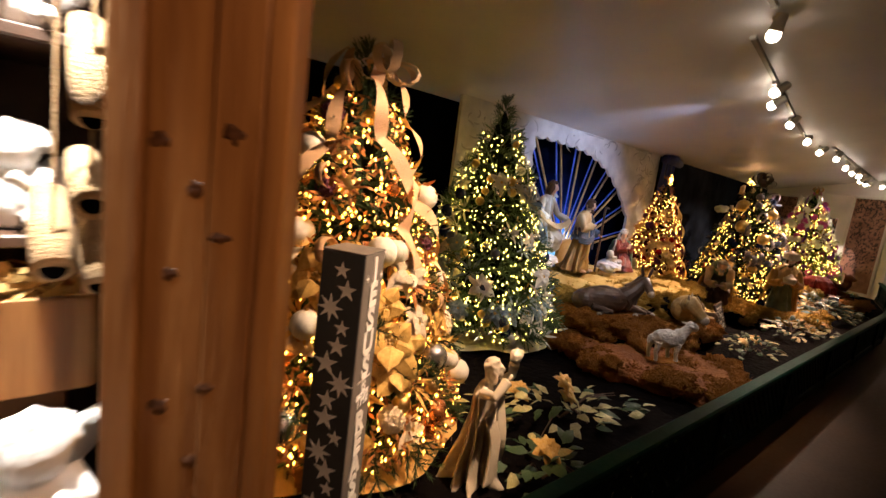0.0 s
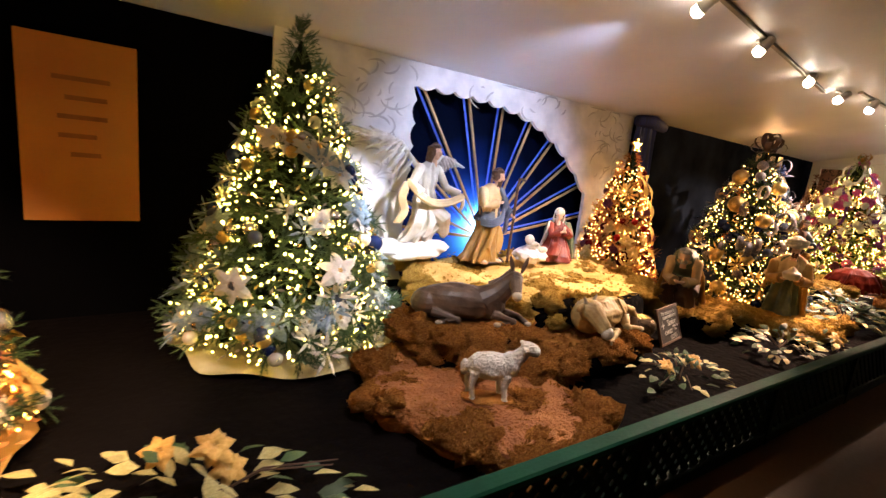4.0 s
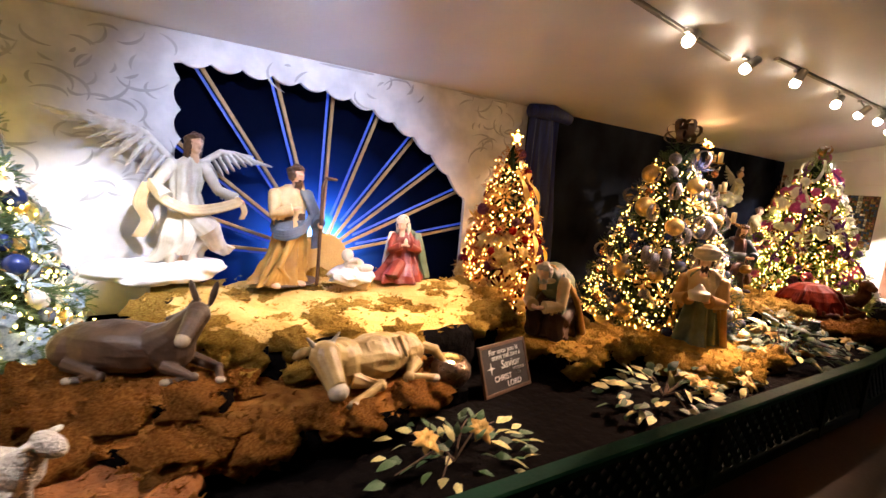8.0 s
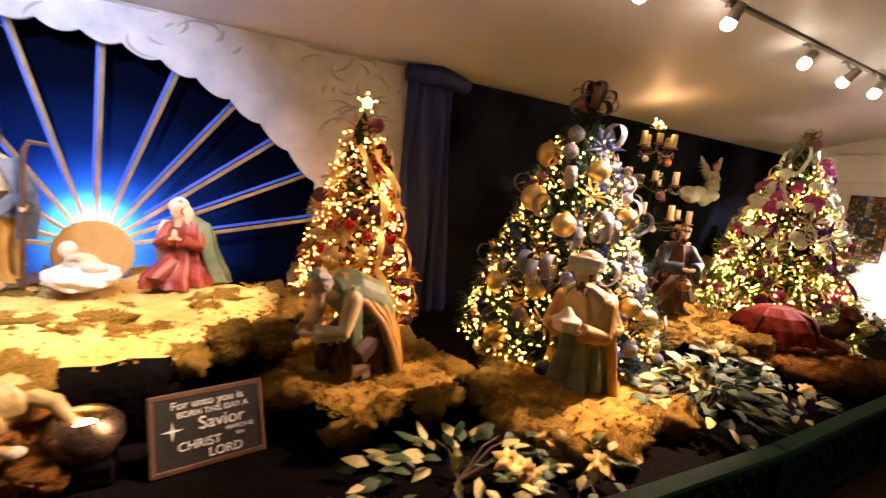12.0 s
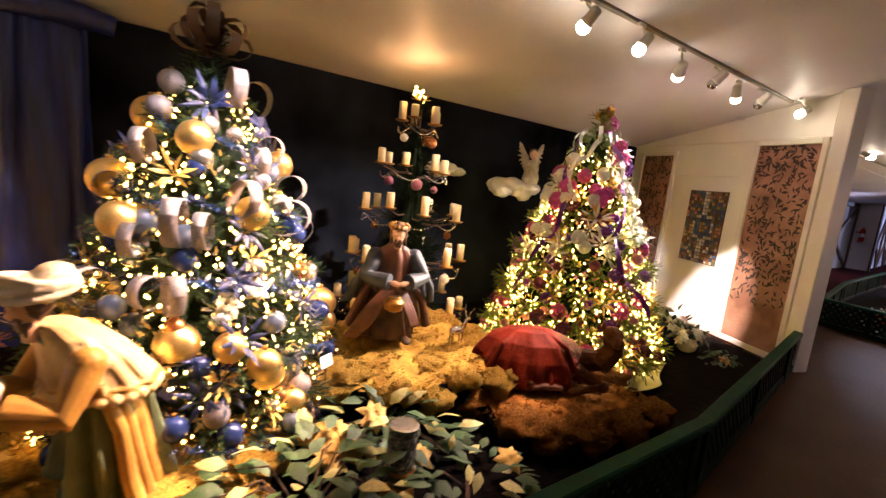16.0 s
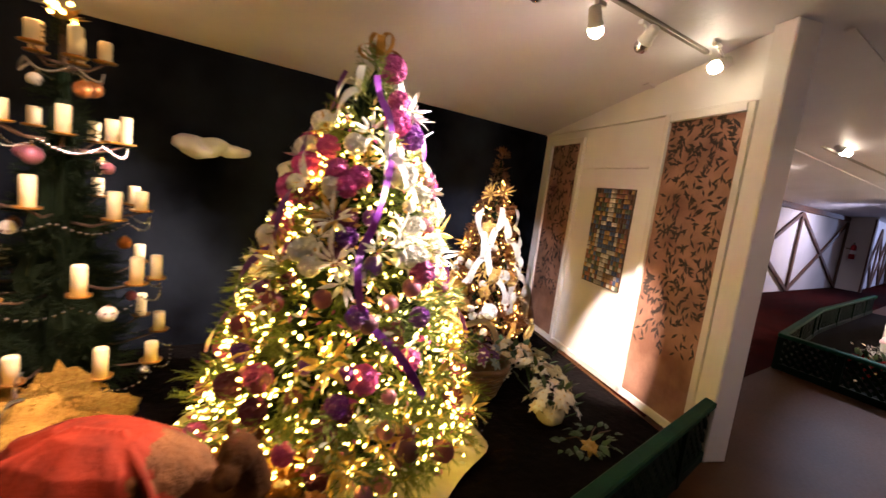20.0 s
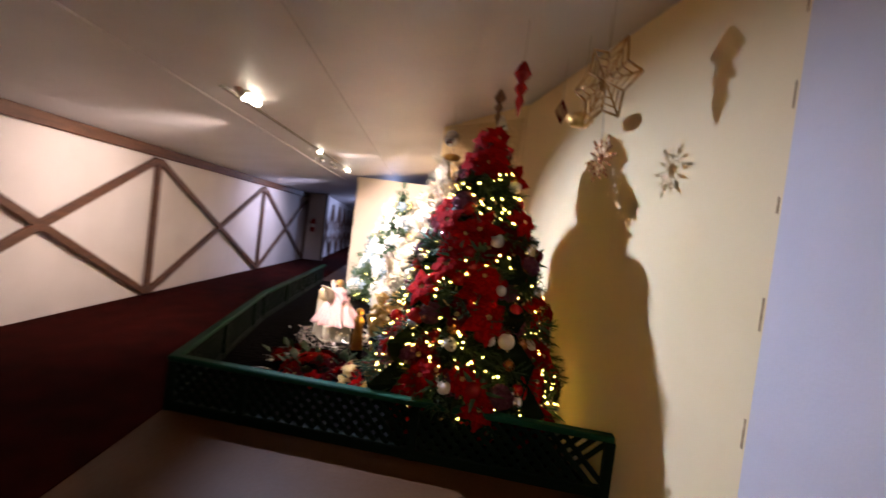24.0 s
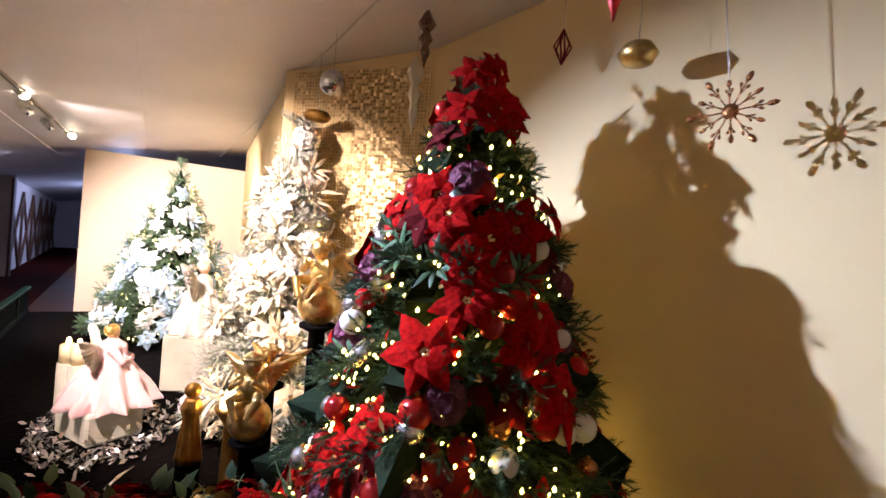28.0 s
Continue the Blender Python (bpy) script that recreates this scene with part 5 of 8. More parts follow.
def arm(b, sh, el, ha, r, sleeve, skin):
    """A draped sleeve with a cuff, and a small hand."""
    sh, el, ha = Vector(sh), Vector(el), Vector(ha)
    w = el.lerp(ha, 0.8)
    b.chain([sh, sh.lerp(el, 0.5), el, el.lerp(w, 0.5), w], [r * 1.25, r * 1.2, r * 1.1, r * 1.15, r * 1.3], 12, sleeve)
    b.ball(sh, r * 1.3, 12, 8, sleeve)
    for k in range(3):
        p = el.lerp(w, 0.25 * k)
        b.chain([p, p + Vector((0, 0.01, -r * (1.3 + 0.25 * k)))], [r * 0.6, r * 0.3], 7, sleeve)
    d = (ha - el).normalized()
    b.ball(ha, (r * 0.55, r * 0.95, r * 0.42), 10, 7, skin, d.to_track_quat("Y", "Z").to_matrix())


def wing(b, root, tipdir, length, width, slot, rows=3):
    root, tipdir = Vector(root), Vector(tipdir).normalized()
    down = Vector((0, 0, -1)) + tipdir * 0.25
    side = tipdir.cross(down).normalized()
    for k in range(rows):
        cnt = 11 - 2 * k
        for i in range(cnt):
            u = (i + 0.5) / cnt
            p = root + tipdir * length * (0.12 + 0.62 * u) * (1 - 0.12 * k) + Vector((0, 0, 0.18 * length * math.sin(u * 3.0))) + side * 0.012 * k
            way = (down * (1.0 - 0.55 * u) + tipdir * (0.25 + 1.5 * u * u)).normalized()
            L = width * (1.0 - 0.22 * k) * (0.75 + 0.5 * u) * (0.62 if k == 2 else 0.85 if k == 1 else 1)
            b.ball(p + way * L * 0.45, (L * 0.52, L * 0.17, 0.013), 10, 6, slot, (way.to_track_quat("X", "Z").to_matrix()))
    b.chain([root, root + tipdir * length * 0.3 + Vector((0, 0, 0.17 * length)), root + tipdir * length * 0.8 + Vector((0, 0, 0.1 * length))], [0.028, 0.024, 0.008], 8, slot)


def swag(b, pts, r, slot, strands=4, shift=(0, 0, 0.03), n=7):
    """A bundle of cloth folds lying side by side along a curve."""
    r *= 0.85
    pts, shift = [Vector(p) for p in pts], Vector(shift).normalized() * r * 1.5
    for k in range(strands):
        o = shift * (k - (strands - 1) / 2)
        path = []
        for i in range(len(pts) - 1):
            p0, p1, p2, p3 = pts[max(0, i - 1)], pts[i], pts[i + 1], pts[min(len(pts) - 1, i + 2)]
            for m in range(4):
                u = m / 4
                path.append(0.5 * (2 * p1 + (p2 - p0) * u + (2 * p0 - 5 * p1 + 4 * p2 - p3) * u * u + (3 * p1 - p0 - 3 * p2 + p3) * u ** 3) + o * (0.75 + 0.1 * math.sin(i * 2 + 0.5 * m + k)))
        path.append(pts[-1] + o * 0.75)
        last = len(path) - 1
        b.chain(path, [r * (0.62 + 0.3 * math.sin(3.1416 * j / last)) for j in range(last + 1)], n, slot)


# The angel on a cloud
b = Build()
robe(b, [(-0.06, 0.02, 0.0, 0.15, 0.09), (-0.05, 0.01, 0.06, 0.145, 0.10), (0.02, -0.02, 0.15, 0.155, 0.12), (0.04, -0.03, 0.26, 0.15, 0.12), (0.0, 0, 0.40, 0.11, 0.09), (-0.01, 0, 0.50, 0.088, 0.072), (0.0, 0, 0.60, 0.105, 0.078), (0.0, 0, 0.70, 0.105, 0.066), (0.02, 0, 0.75, 0.05, 0.045)], 0, 9, 0.16)
b.chain([(0.02, -0.06, 0.34), (0.12, -0.15, 0.24), (0.18, -0.10, 0.12), (0.25, -0.02, 0.05)], [0.09, 0.085, 0.06, 0.03], 12, 0)
swag(b, [(0.05, -0.13, 0.34), (0.16, -0.14, 0.20), (0.22, -0.08, 0.10), (0.30, -0.02, 0.06)], 0.02, 0, 4, (0.02, 0.0, 0.02))
swag(b, [(-0.08, -0.09, 0.36), (-0.13, -0.11, 0.20), (-0.16, -0.06, 0.08), (-0.24, -0.02, 0.0)], 0.02, 0, 5, (0.03, -0.01, 0.0))
swag(b, [(-0.02, -0.11, 0.38), (0.0, -0.15, 0.22), (-0.05, -0.12, 0.06)], 0.02, 0, 4, (0.03, 0, 0))
head(b, (0.045, -0.03, 0.85), 0.072, 2, 3, tilt=0.25, long=True, turn=0.45)
arm(b, (0.11, -0.01, 0.69), (0.19, -0.06, 0.53), (0.33, -0.16, 0.46), 0.034, 0, 2)
arm(b, (-0.10, -0.01, 0.69), (-0.20, -0.05, 0.55), (-0.13, -0.15, 0.45), 0.036, 0, 2)
swag(b, [(-0.24, -0.04, 0.56), (-0.17, -0.14, 0.46), (-0.02, -0.17, 0.39), (0.14, -0.19, 0.40), (0.33, -0.17, 0.46)], 0.024, 1, 3, (0, 0.01, 0.028))
swag(b, [(-0.24, -0.04, 0.56), (-0.29, -0.04, 0.42), (-0.25, -0.03, 0.30), (-0.31, -0.02, 0.18)], 0.02, 1, 4, (0.03, -0.01, 0))
swag(b, [(0.33, -0.16, 0.46), (0.36, -0.14, 0.38), (0.34, -0.13, 0.32)], 0.014, 1, 3, (0.024, 0, 0))
wing(b, (-0.05, 0.09, 0.68), (-1, 0.15, 0.50), 0.72, 0.30, 4)
wing(b, (0.09, 0.09, 0.70), (1, 0.3, 0.10), 0.56, 0.20, 4)
for s_ in (-1, 1):
    b.chain([(0.04 * s_ - 0.02, -0.02, 0.06), (0.05 * s_, -0.06, -0.02)], [0.03, 0.02], 8, 2)
statue("angel_statue", b, [M["robe_white"], M["robe_cream"], M["skin"], M["hair"], M["feather"]], (5.91, 4.34, 0.63), 4, "white robed angel statue with spread wings on a cloud", size=0.95)
cl = Build()
for i in range(16):
    cl.ball((rnd(-0.36, 0.36), rnd(-0.12, 0.12), rnd(0.03, 0.1)), (rnd(0.10, 0.2), rnd(0.08, 0.13), rnd(0.05, 0.075)), 12, 8, 0, bump=0.25, seed=i)
tagged(part("cloud", fuse(cl, [M["cloud"]], 0.012, 2), None), "white cotton cloud under the angel", "cloud").location = (5.72, 4.36, 0.50)

# Standing bearded figure with a staff
b = Build()
robe(b, [(-0.07, 0.0, 0.01, 0.20, 0.14), (-0.06, 0, 0.08, 0.17, 0.125), (-0.03, 0, 0.2, 0.14, 0.11), (0, 0, 0.33, 0.125, 0.10), (0, 0, 0.46, 0.11, 0.09)], 0, 8, 0.2, phase=1.0)
robe(b, [(0, 0, 0.42, 0.115, 0.095), (0, 0, 0.56, 0.115, 0.085), (0, 0, 0.67, 0.13, 0.08), (0, 0, 0.735, 0.10, 0.065), (0.01, 0, 0.77, 0.045, 0.045)], 2, 7, 0.08)
for k in range(5):
    b.chain([(-0.03 + 0.012 * k, -0.12, 0.42), (-0.10 - 0.01 * k, -0.15 - 0.004 * k, 0.24 - 0.02 * k), (-0.22 + 0.045 * k, -0.13, 0.02)], [0.014, 0.022, 0.026], 8, 0)
robe(b, [(0, 0, 0.40, 0.13, 0.108), (0, 0, 0.44, 0.14, 0.112), (0, 0, 0.50, 0.128, 0.10)], 1, 6, 0.12, phase=2)
swag(b, [(-0.14, -0.03, 0.40), (-0.09, -0.12, 0.395), (0.03, -0.14, 0.43), (0.11, -0.10, 0.50), (0.14, -0.02, 0.58)], 0.02, 1, 4, (0, 0.004, 0.026))
swag(b, [(0.09, -0.05, 0.73), (0.15, -0.08, 0.60), (0.18, -0.09, 0.46), (0.17, -0.10, 0.28)], 0.021, 1, 5, (0.03, 0.012, 0))
robe(b, [(0, 0, 0.505, 0.12, 0.094), (0, 0, 0.53, 0.124, 0.096), (0, 0, 0.55, 0.118, 0.09)], 5, 4, 0.02)
head(b, (0.02, -0.05, 0.845), 0.072, 3, 4, beard=True, tilt=0.3, turn=0.5)
arm(b, (-0.13, -0.01, 0.69), (-0.16, -0.08, 0.55), (-0.01, -0.15, 0.60), 0.038, 2, 3)
arm(b, (0.13, -0.01, 0.69), (0.19, -0.06, 0.53), (0.165, -0.18, 0.47), 0.038, 1, 3)
b.chain([(0.15, -0.19, 0.0), (0.165, -0.19, 0.45), (0.175, -0.18, 0.78), (0.20, -0.18, 0.84), (0.29, -0.19, 0.83)], [0.015, 0.014, 0.016, 0.016, 0.012], 8, 5)
for x in (-0.16, 0.04):
    b.ball((x, -0.15, 0.018), (0.032, 0.06, 0.022), 10, 6, 3)
b.ball((0, 0, 0.006), (0.25, 0.2, 0.016), 18, 5, 5, bump=0.2)
statue("bearded_statue", b, [M["robe_gold"], M["robe_blue"], M["robe_cream"], M["skin"], M["hair"], M["robe_brown"]], (6.58, 4.22, 0.46), 8, "standing bearded statue in a cream and ochre robe holding a staff", size=0.97)

# Kneeling woman
b = Build()
robe(b, [(-0.03, -0.05, 0.0, 0.19, 0.16), (-0.03, -0.04, 0.06, 0.175, 0.15), (0, -0.01, 0.15, 0.13, 0.12), (0.0, 0.0, 0.25, 0.095, 0.09), (0.0, 0.0, 0.35, 0.10, 0.08), (0.0, 0.0, 0.42, 0.055, 0.05)], 0, 8, 0.16)
robe(b, [(0.07, 0.08, 0.0, 0.17, 0.12), (0.06, 0.08, 0.15, 0.13, 0.10), (0.03, 0.06, 0.30, 0.125, 0.085), (0.02, 0.03, 0.39, 0.115, 0.075), (0.01, 0.02, 0.44, 0.05, 0.05)], 5, 7, 0.18)
swag(b, [(0.11, -0.02, 0.41), (0.14, -0.06, 0.30), (0.17, -0.06, 0.16), (0.22, -0.04, 0.02)], 0.018, 5, 4, (0.024, 0.014, 0))
swag(b, [(-0.11, -0.01, 0.41), (-0.13, -0.03, 0.32), (-0.15, 0.02, 0.16), (-0.16, 0.06, 0.02)], 0.018, 4, 3, (0.02, 0.014, 0))
b.chain([(-0.04, -0.08, 0.14), (-0.12, -0.18, 0.07), (-0.05, -0.10, 0.03)], [0.07, 0.06, 0.05], 10, 0)
head(b, (-0.03, -0.05, 0.49), 0.06, 2, 3, veil=4, tilt=0.3, turn=-0.5)
arm(b, (0.095, -0.01, 0.37), (0.11, -0.10, 0.27), (0.0, -0.16, 0.32), 0.028, 0, 2)
arm(b, (-0.095, -0.01, 0.37), (-0.13, -0.10, 0.27), (-0.03, -0.16, 0.32), 0.028, 0, 2)
b.ball((-0.015, -0.165, 0.345), (0.018, 0.014, 0.035), 8, 6, 2)
statue("kneeling_statue", b, [M["robe_red"], M["robe_red"], M["skin"], M["hair"], M["robe_white"], M["robe_green"]], (7.54, 4.16, 0.45), -18, "kneeling woman statue in red robe and white veil", size=1.0, voxel=0.005)

# Infant on straw
b = Build()
b.ball((0, 0, 0.06), (0.16, 0.13, 0.075), 18, 8, 0, bump=0.35, seed=2)
b.ball((0, -0.02, 0.13), (0.075, 0.06, 0.055), 12, 8, 1)
b.ball((-0.05, -0.02, 0.20), (0.042, 0.042, 0.045), 12, 8, 1)
b.ball((0.06, -0.08, 0.12), (0.06, 0.03, 0.03), 10, 6, 1)
b.chain([(-0.05, -0.04, 0.16), (0.0, -0.08, 0.17)], [0.02, 0.016], 7, 1)
b.lathe([(0.08, 0.0), (0.10, 0.04), (0.07, 0.09)], (0, 0, 0.04), 16, 0, 6, 0.2)
statue("infant_statue", b, [M["cloud"], M["robe_white"]], (7.02, 4.02, 0.47), 0, "small white infant statue lying on a bed of wool", size=1.15)


# ---- animals ----
def legs_folded(b, pts, r, slot, hoof):
    for a, k, e in pts:
        b.chain([a, k, e], [r * 1.5, r, r * 0.7], 8, slot)
        b.ball(k, r * 1.05, 8, 6, slot)
        b.ball(e, (r * 1.1, r * 0.9, r * 0.7), 8, 6, hoof)


b = Build()
b.ball((-0.18, 0, 0.16), (0.36, 0.16, 0.155), 20, 12, 0, bump=0.12, seed=1)
b.ball((-0.42, 0.02, 0.13), (0.16, 0.15, 0.13), 14, 9, 0)
b.ball((0.10, 0, 0.17), (0.15, 0.13, 0.15), 14, 9, 0)
b.chain([(0.06, 0, 0.18), (0.17, -0.01, 0.26), (0.25, -0.03, 0.36), (0.30, -0.05, 0.42)], [0.14, 0.105, 0.08, 0.065], 14, 0)
b.chain([(0.08, 0.02, 0.33), (0.19, 0.02, 0.38), (0.27, 0.0, 0.48)], [0.02, 0.025, 0.02], 8, 0)
b.ball((0.29, -0.05, 0.40), (0.07, 0.065, 0.075), 12, 8, 0)
b.tube((0.29, -0.07, 0.40), (0.28, -0.20, 0.31), 0.06, 0.042, 12, 0)
b.ball((0.28, -0.21, 0.30), (0.042, 0.045, 0.042), 10, 7, 1)
for s in (-1, 1):
    b.ball((0.31 + 0.055 * s, -0.02, 0.52), (0.022, 0.013, 0.085), 8, 7, 0, Matrix.Rotation(0.3 * s, 3, "Y"))
legs_folded(b, [((0.12, -0.10, 0.10), (0.30, -0.13, 0.05), (0.16, -0.16, 0.025)), ((0.12, 0.10, 0.10), (0.38, 0.02, 0.05), (0.44, -0.10, 0.03)), ((-0.40, -0.12, 0.09), (-0.18, -0.18, 0.05), (-0.34, -0.20, 0.025))], 0.03, 0, 1)
statue("donkey_statue", b, [M["donkey"], M["muzzle"]], (5.66, 3.18, 0.31), -30, "grey-brown donkey statue lying on the moss", "donkey statue", 0.80)

b = Build()
b.ball((0.12, 0, 0.15), (0.30, 0.15, 0.15), 20, 12, 0, bump=0.14, seed=4)
b.ball((0.36, 0.02, 0.14), (0.15, 0.14, 0.13), 14, 9, 0, bump=0.1)
b.ball((-0.12, -0.01, 0.17), (0.15, 0.14, 0.15), 14, 9, 0)
b.tube((-0.14, -0.03, 0.20), (-0.24, -0.08, 0.26), 0.10, 0.085, 12, 0)
b.ball((-0.27, -0.10, 0.27), (0.085, 0.085, 0.09), 12, 9, 0)
b.tube((-0.27, -0.12, 0.26), (-0.27, -0.25, 0.15), 0.08, 0.055, 12, 1)
b.ball((-0.27, -0.27, 0.13), (0.06, 0.05, 0.05), 10, 7, 2)
for s in (-1, 1):
    b.ball((-0.27 + 0.12 * s, -0.07, 0.30), (0.06, 0.02, 0.03), 8, 6, 1, Matrix.Rotation(0.35 * s, 3, "Y"))
    b.chain([(-0.27 + 0.06 * s, -0.08, 0.34), (-0.27 + 0.10 * s, -0.08, 0.39)], [0.016, 0.006], 7, 2)
for k in range(6):
    b.chain([(0.02 + 0.05 * k, -0.06, 0.285), (0.03 + 0.05 * k, -0.145, 0.17)], [0.012, 0.01], 6, 0)
legs_folded(b, [((-0.10, -0.12, 0.10), (0.05, -0.20, 0.06), (-0.18, -0.27, 0.03)), ((0.38, -0.10, 0.10), (0.26, -0.20, 0.06), (0.44, -0.24, 0.03)), ((0.40, 0.02, 0.18), (0.56, -0.08, 0.14), (0.62, -0.12, 0.05))], 0.036, 0, 2)
statue("ox_statue", b, [M["ox"], M["ox"], M["muzzle"]], (6.58, 2.88, 0.21), 8, "cream and tan ox statue lying on the moss", "ox statue", 0.88)

b = Build()
b.ball((0, 0, 0.20), (0.15, 0.075, 0.08), 16, 10, 0, bump=0.15, seed=6)
b.ball((0.10, 0, 0.22), (0.06, 0.06, 0.075), 12, 8, 0)
b.tube((0.11, 0, 0.23), (0.17, -0.01, 0.31), 0.05, 0.036, 10, 0)
b.ball((0.20, -0.01, 0.325), (0.062, 0.036, 0.038), 12, 8, 0, Matrix.Rotation(0.45, 3, "Y"))
for s in (-1, 1):
    b.ball((0.165, 0.05 * s, 0.335), (0.018, 0.034, 0.01), 8, 5, 0)
for x, y in ((-0.09, -0.04), (-0.11, 0.04), (0.09, -0.04), (0.07, 0.045)):
    b.chain([(x, y, 0.17), (x - 0.012, y, 0.09), (x, y, 0.02)], [0.028, 0.018, 0.015], 8, 0)
b.ball((-0.15, 0, 0.18), (0.025, 0.02, 0.05), 8, 6, 0)
b.ball((0, 0, 0.008), (0.17, 0.09, 0.014), 16, 4, 1, bump=0.3)
statue("lamb_statue", b, [M["wool"], M["moss_red"]], (5.23, 2.52, 0.15), -36, "white lamb statue standing on rust cloth", "lamb statue", 0.95)

# Camel lying with a red saddle cloth
b = Build()
b.ball((0, 0, 0.17), (0.36, 0.19, 0.17), 22, 12, 0, bump=0.1, seed=8)
b.lathe([(0.36, -0.03), (0.355, 0.03), (0.33, 0.12), (0.26, 0.22), (0.14, 0.285), (0.01, 0.30)], (-0.05, 0, 0.06), 36, 1, 10, 0.05, (1.08, 0.72))
b.lathe([(0.37, -0.035), (0.375, -0.01), (0.36, 0.0)], (-0.05, 0, 0.06), 36, 2, 14, 0.04, (1.08, 0.72))
for k in range(7):
    u = (k - 3) / 3.3
    b.chain([(-0.05 + 0.08 * u, -0.02, 0.355), (-0.05 + 0.24 * u, -0.15, 0.28), (-0.05 + 0.36 * u, -0.25 + 0.07 * u * u, 0.06)], [0.012, 0.016, 0.018], 8, 1)
b.tube((0.28, -0.02, 0.15), (0.44, -0.10, 0.20), 0.09, 0.07, 12, 0)
b.chain([(0.42, -0.10, 0.17), (0.50, -0.12, 0.28), (0.47, -0.13, 0.37)], [0.085, 0.07, 0.06], 12, 0)
b.ball((0.46, -0.16, 0.40), (0.06, 0.085, 0.058), 12, 8, 0)
b.ball((0.455, -0.24, 0.375), (0.042, 0.06, 0.04), 10, 7, 0)
for s in (-1, 1):
    b.ball((0.46 + 0.05 * s, -0.11, 0.445), (0.014, 0.012, 0.025), 6, 5, 0)
legs_folded(b, [((0.25, -0.14, 0.12), (0.42, -0.22, 0.06), (0.22, -0.26, 0.03)), ((-0.25, -0.14, 0.10), (-0.08, -0.24, 0.05), (-0.28, -0.26, 0.03))], 0.04, 0, 0)
statue("camel_statue", b, [M["camel"], M["saddle"], M["robe_rust"]], (12.0, 2.55, 0.185), -32, "brown camel statue lying down under a red saddle cloth", "camel statue", 0.95)

# Kings
b = Build()
b.chain([(0, 0.15, 0.27), (0, 0.06, 0.40), (0, -0.08, 0.47), (0, -0.18, 0.47)], [0.13, 0.135, 0.125, 0.08], 16, 1)
for x in (-0.08, 0.08):
    b.chain([(x, 0.12, 0.26), (x * 1.2, -0.10, 0.14), (x * 1.2, -0.15, 0.06), (x, 0.20, 0.05)], [0.09, 0.085, 0.07, 0.05], 12, 0)
robe(b, [(0, 0.05, 0.0, 0.17, 0.20), (0, 0.05, 0.10, 0.16, 0.19), (0, 0.08, 0.28, 0.12, 0.13)], 0, 8, 0.14)
cape(b, 2, [(0.05, -0.13, -0.16, 0.56, 0.50), (0.13, 0.03, -0.05, 0.545, 0.42), (0.17, 0.17, 0.04, 0.43, 0.30), (0.20, 0.26, 0.10, 0.24, 0.16), (0.22, 0.31, 0.14, 0.02, 0.02)], 13, 0.026)
swag(b, [(-0.09, -0.13, 0.50), (0.0, -0.19, 0.46), (0.09, -0.13, 0.50)], 0.02, 5, 3, (0, -0.02, -0.02))
head(b, (0.0, -0.27, 0.535), 0.07, 3, 4, beard=True, tilt=0.55)
arm(b, (0.12, -0.14, 0.45), (0.13, -0.20, 0.29), (0.02, -0.34, 0.28), 0.038, 5, 3)
arm(b, (-0.12, -0.14, 0.45), (-0.13, -0.20, 0.29), (-0.02, -0.34, 0.28), 0.038, 5, 3)
swag(b, [(0.10, -0.10, 0.52), (0.14, -0.12, 0.36), (0.12, -0.10, 0.20), (0.13, -0.06, 0.08)], 0.016, 1, 4, (0.0, 0.03, 0.0))
statue("kneeling_king_statue", b, [M["robe_brown"], M["robe_green"], M["robe_gold"], M["skin"], M["hair_grey"], M["robe_cream"]], (8.36, 3.14, 0.19), -68, "grey-haired king statue kneeling in a green and gold cape", size=1.0)

b = Build()
robe(b, [(0, 0.06, 0.0, 0.19, 0.19), (0, 0.06, 0.10, 0.17, 0.17), (0, 0.05, 0.30, 0.14, 0.14), (0, 0.04, 0.46, 0.13, 0.12), (0, -0.02, 0.58, 0.135, 0.11), (0, -0.08, 0.67, 0.115, 0.09), (0, -0.13, 0.72, 0.05, 0.05)], 0, 8, 0.17)
cape(b, 1, [(0.06, -0.02, -0.10, 0.70, 0.66), (0.16, 0.10, -0.06, 0.56, 0.52), (0.18, 0.17, 0.0, 0.36, 0.34), (0.21, 0.23, 0.02, 0.16, 0.15), (0.23, 0.27, 0.05, 0.0, 0.0)], 13, 0.028)
robe(b, [(0, 0.02, 0.47, 0.195, 0.17), (0, 0.01, 0.51, 0.195, 0.165), (0, -0.03, 0.60, 0.175, 0.135), (0, -0.08, 0.68, 0.125, 0.095), (0, -0.12, 0.725, 0.06, 0.055)], 2, 12, 0.035)
for k in range(26):
    a = 6.2832 * k / 26
    b.ball((0.197 * math.cos(a), 0.02 + 0.172 * math.sin(a), 0.462), (0.026, 0.024, 0.022), 8, 6, 2)
robe(b, [(0, 0.02, 0.482, 0.203, 0.177), (0, 0.02, 0.498, 0.203, 0.176)], 1, 12, 0.03)
head(b, (0.0, -0.19, 0.79), 0.068, 3, 5, beard=True, tilt=0.4)
b.ball((0, -0.15, 0.85), (0.092, 0.10, 0.055), 18, 9, 4, Matrix.Rotation(0.4, 3, "X"), 0.3)
for k in range(4):
    b.chain([(0.092 * math.cos(a), -0.16 + 0.10 * math.sin(a), 0.835 + 0.012 * k + 0.02 * math.sin(a + k)) for a in np.linspace(0, 6.2832, 15)], [0.015] * 15, 6, 4)
b.ball((0, -0.12, 0.90), (0.05, 0.055, 0.03), 12, 7, 4)
arm(b, (0.14, -0.08, 0.60), (0.17, -0.16, 0.45), (0.05, -0.31, 0.48), 0.044, 1, 3)
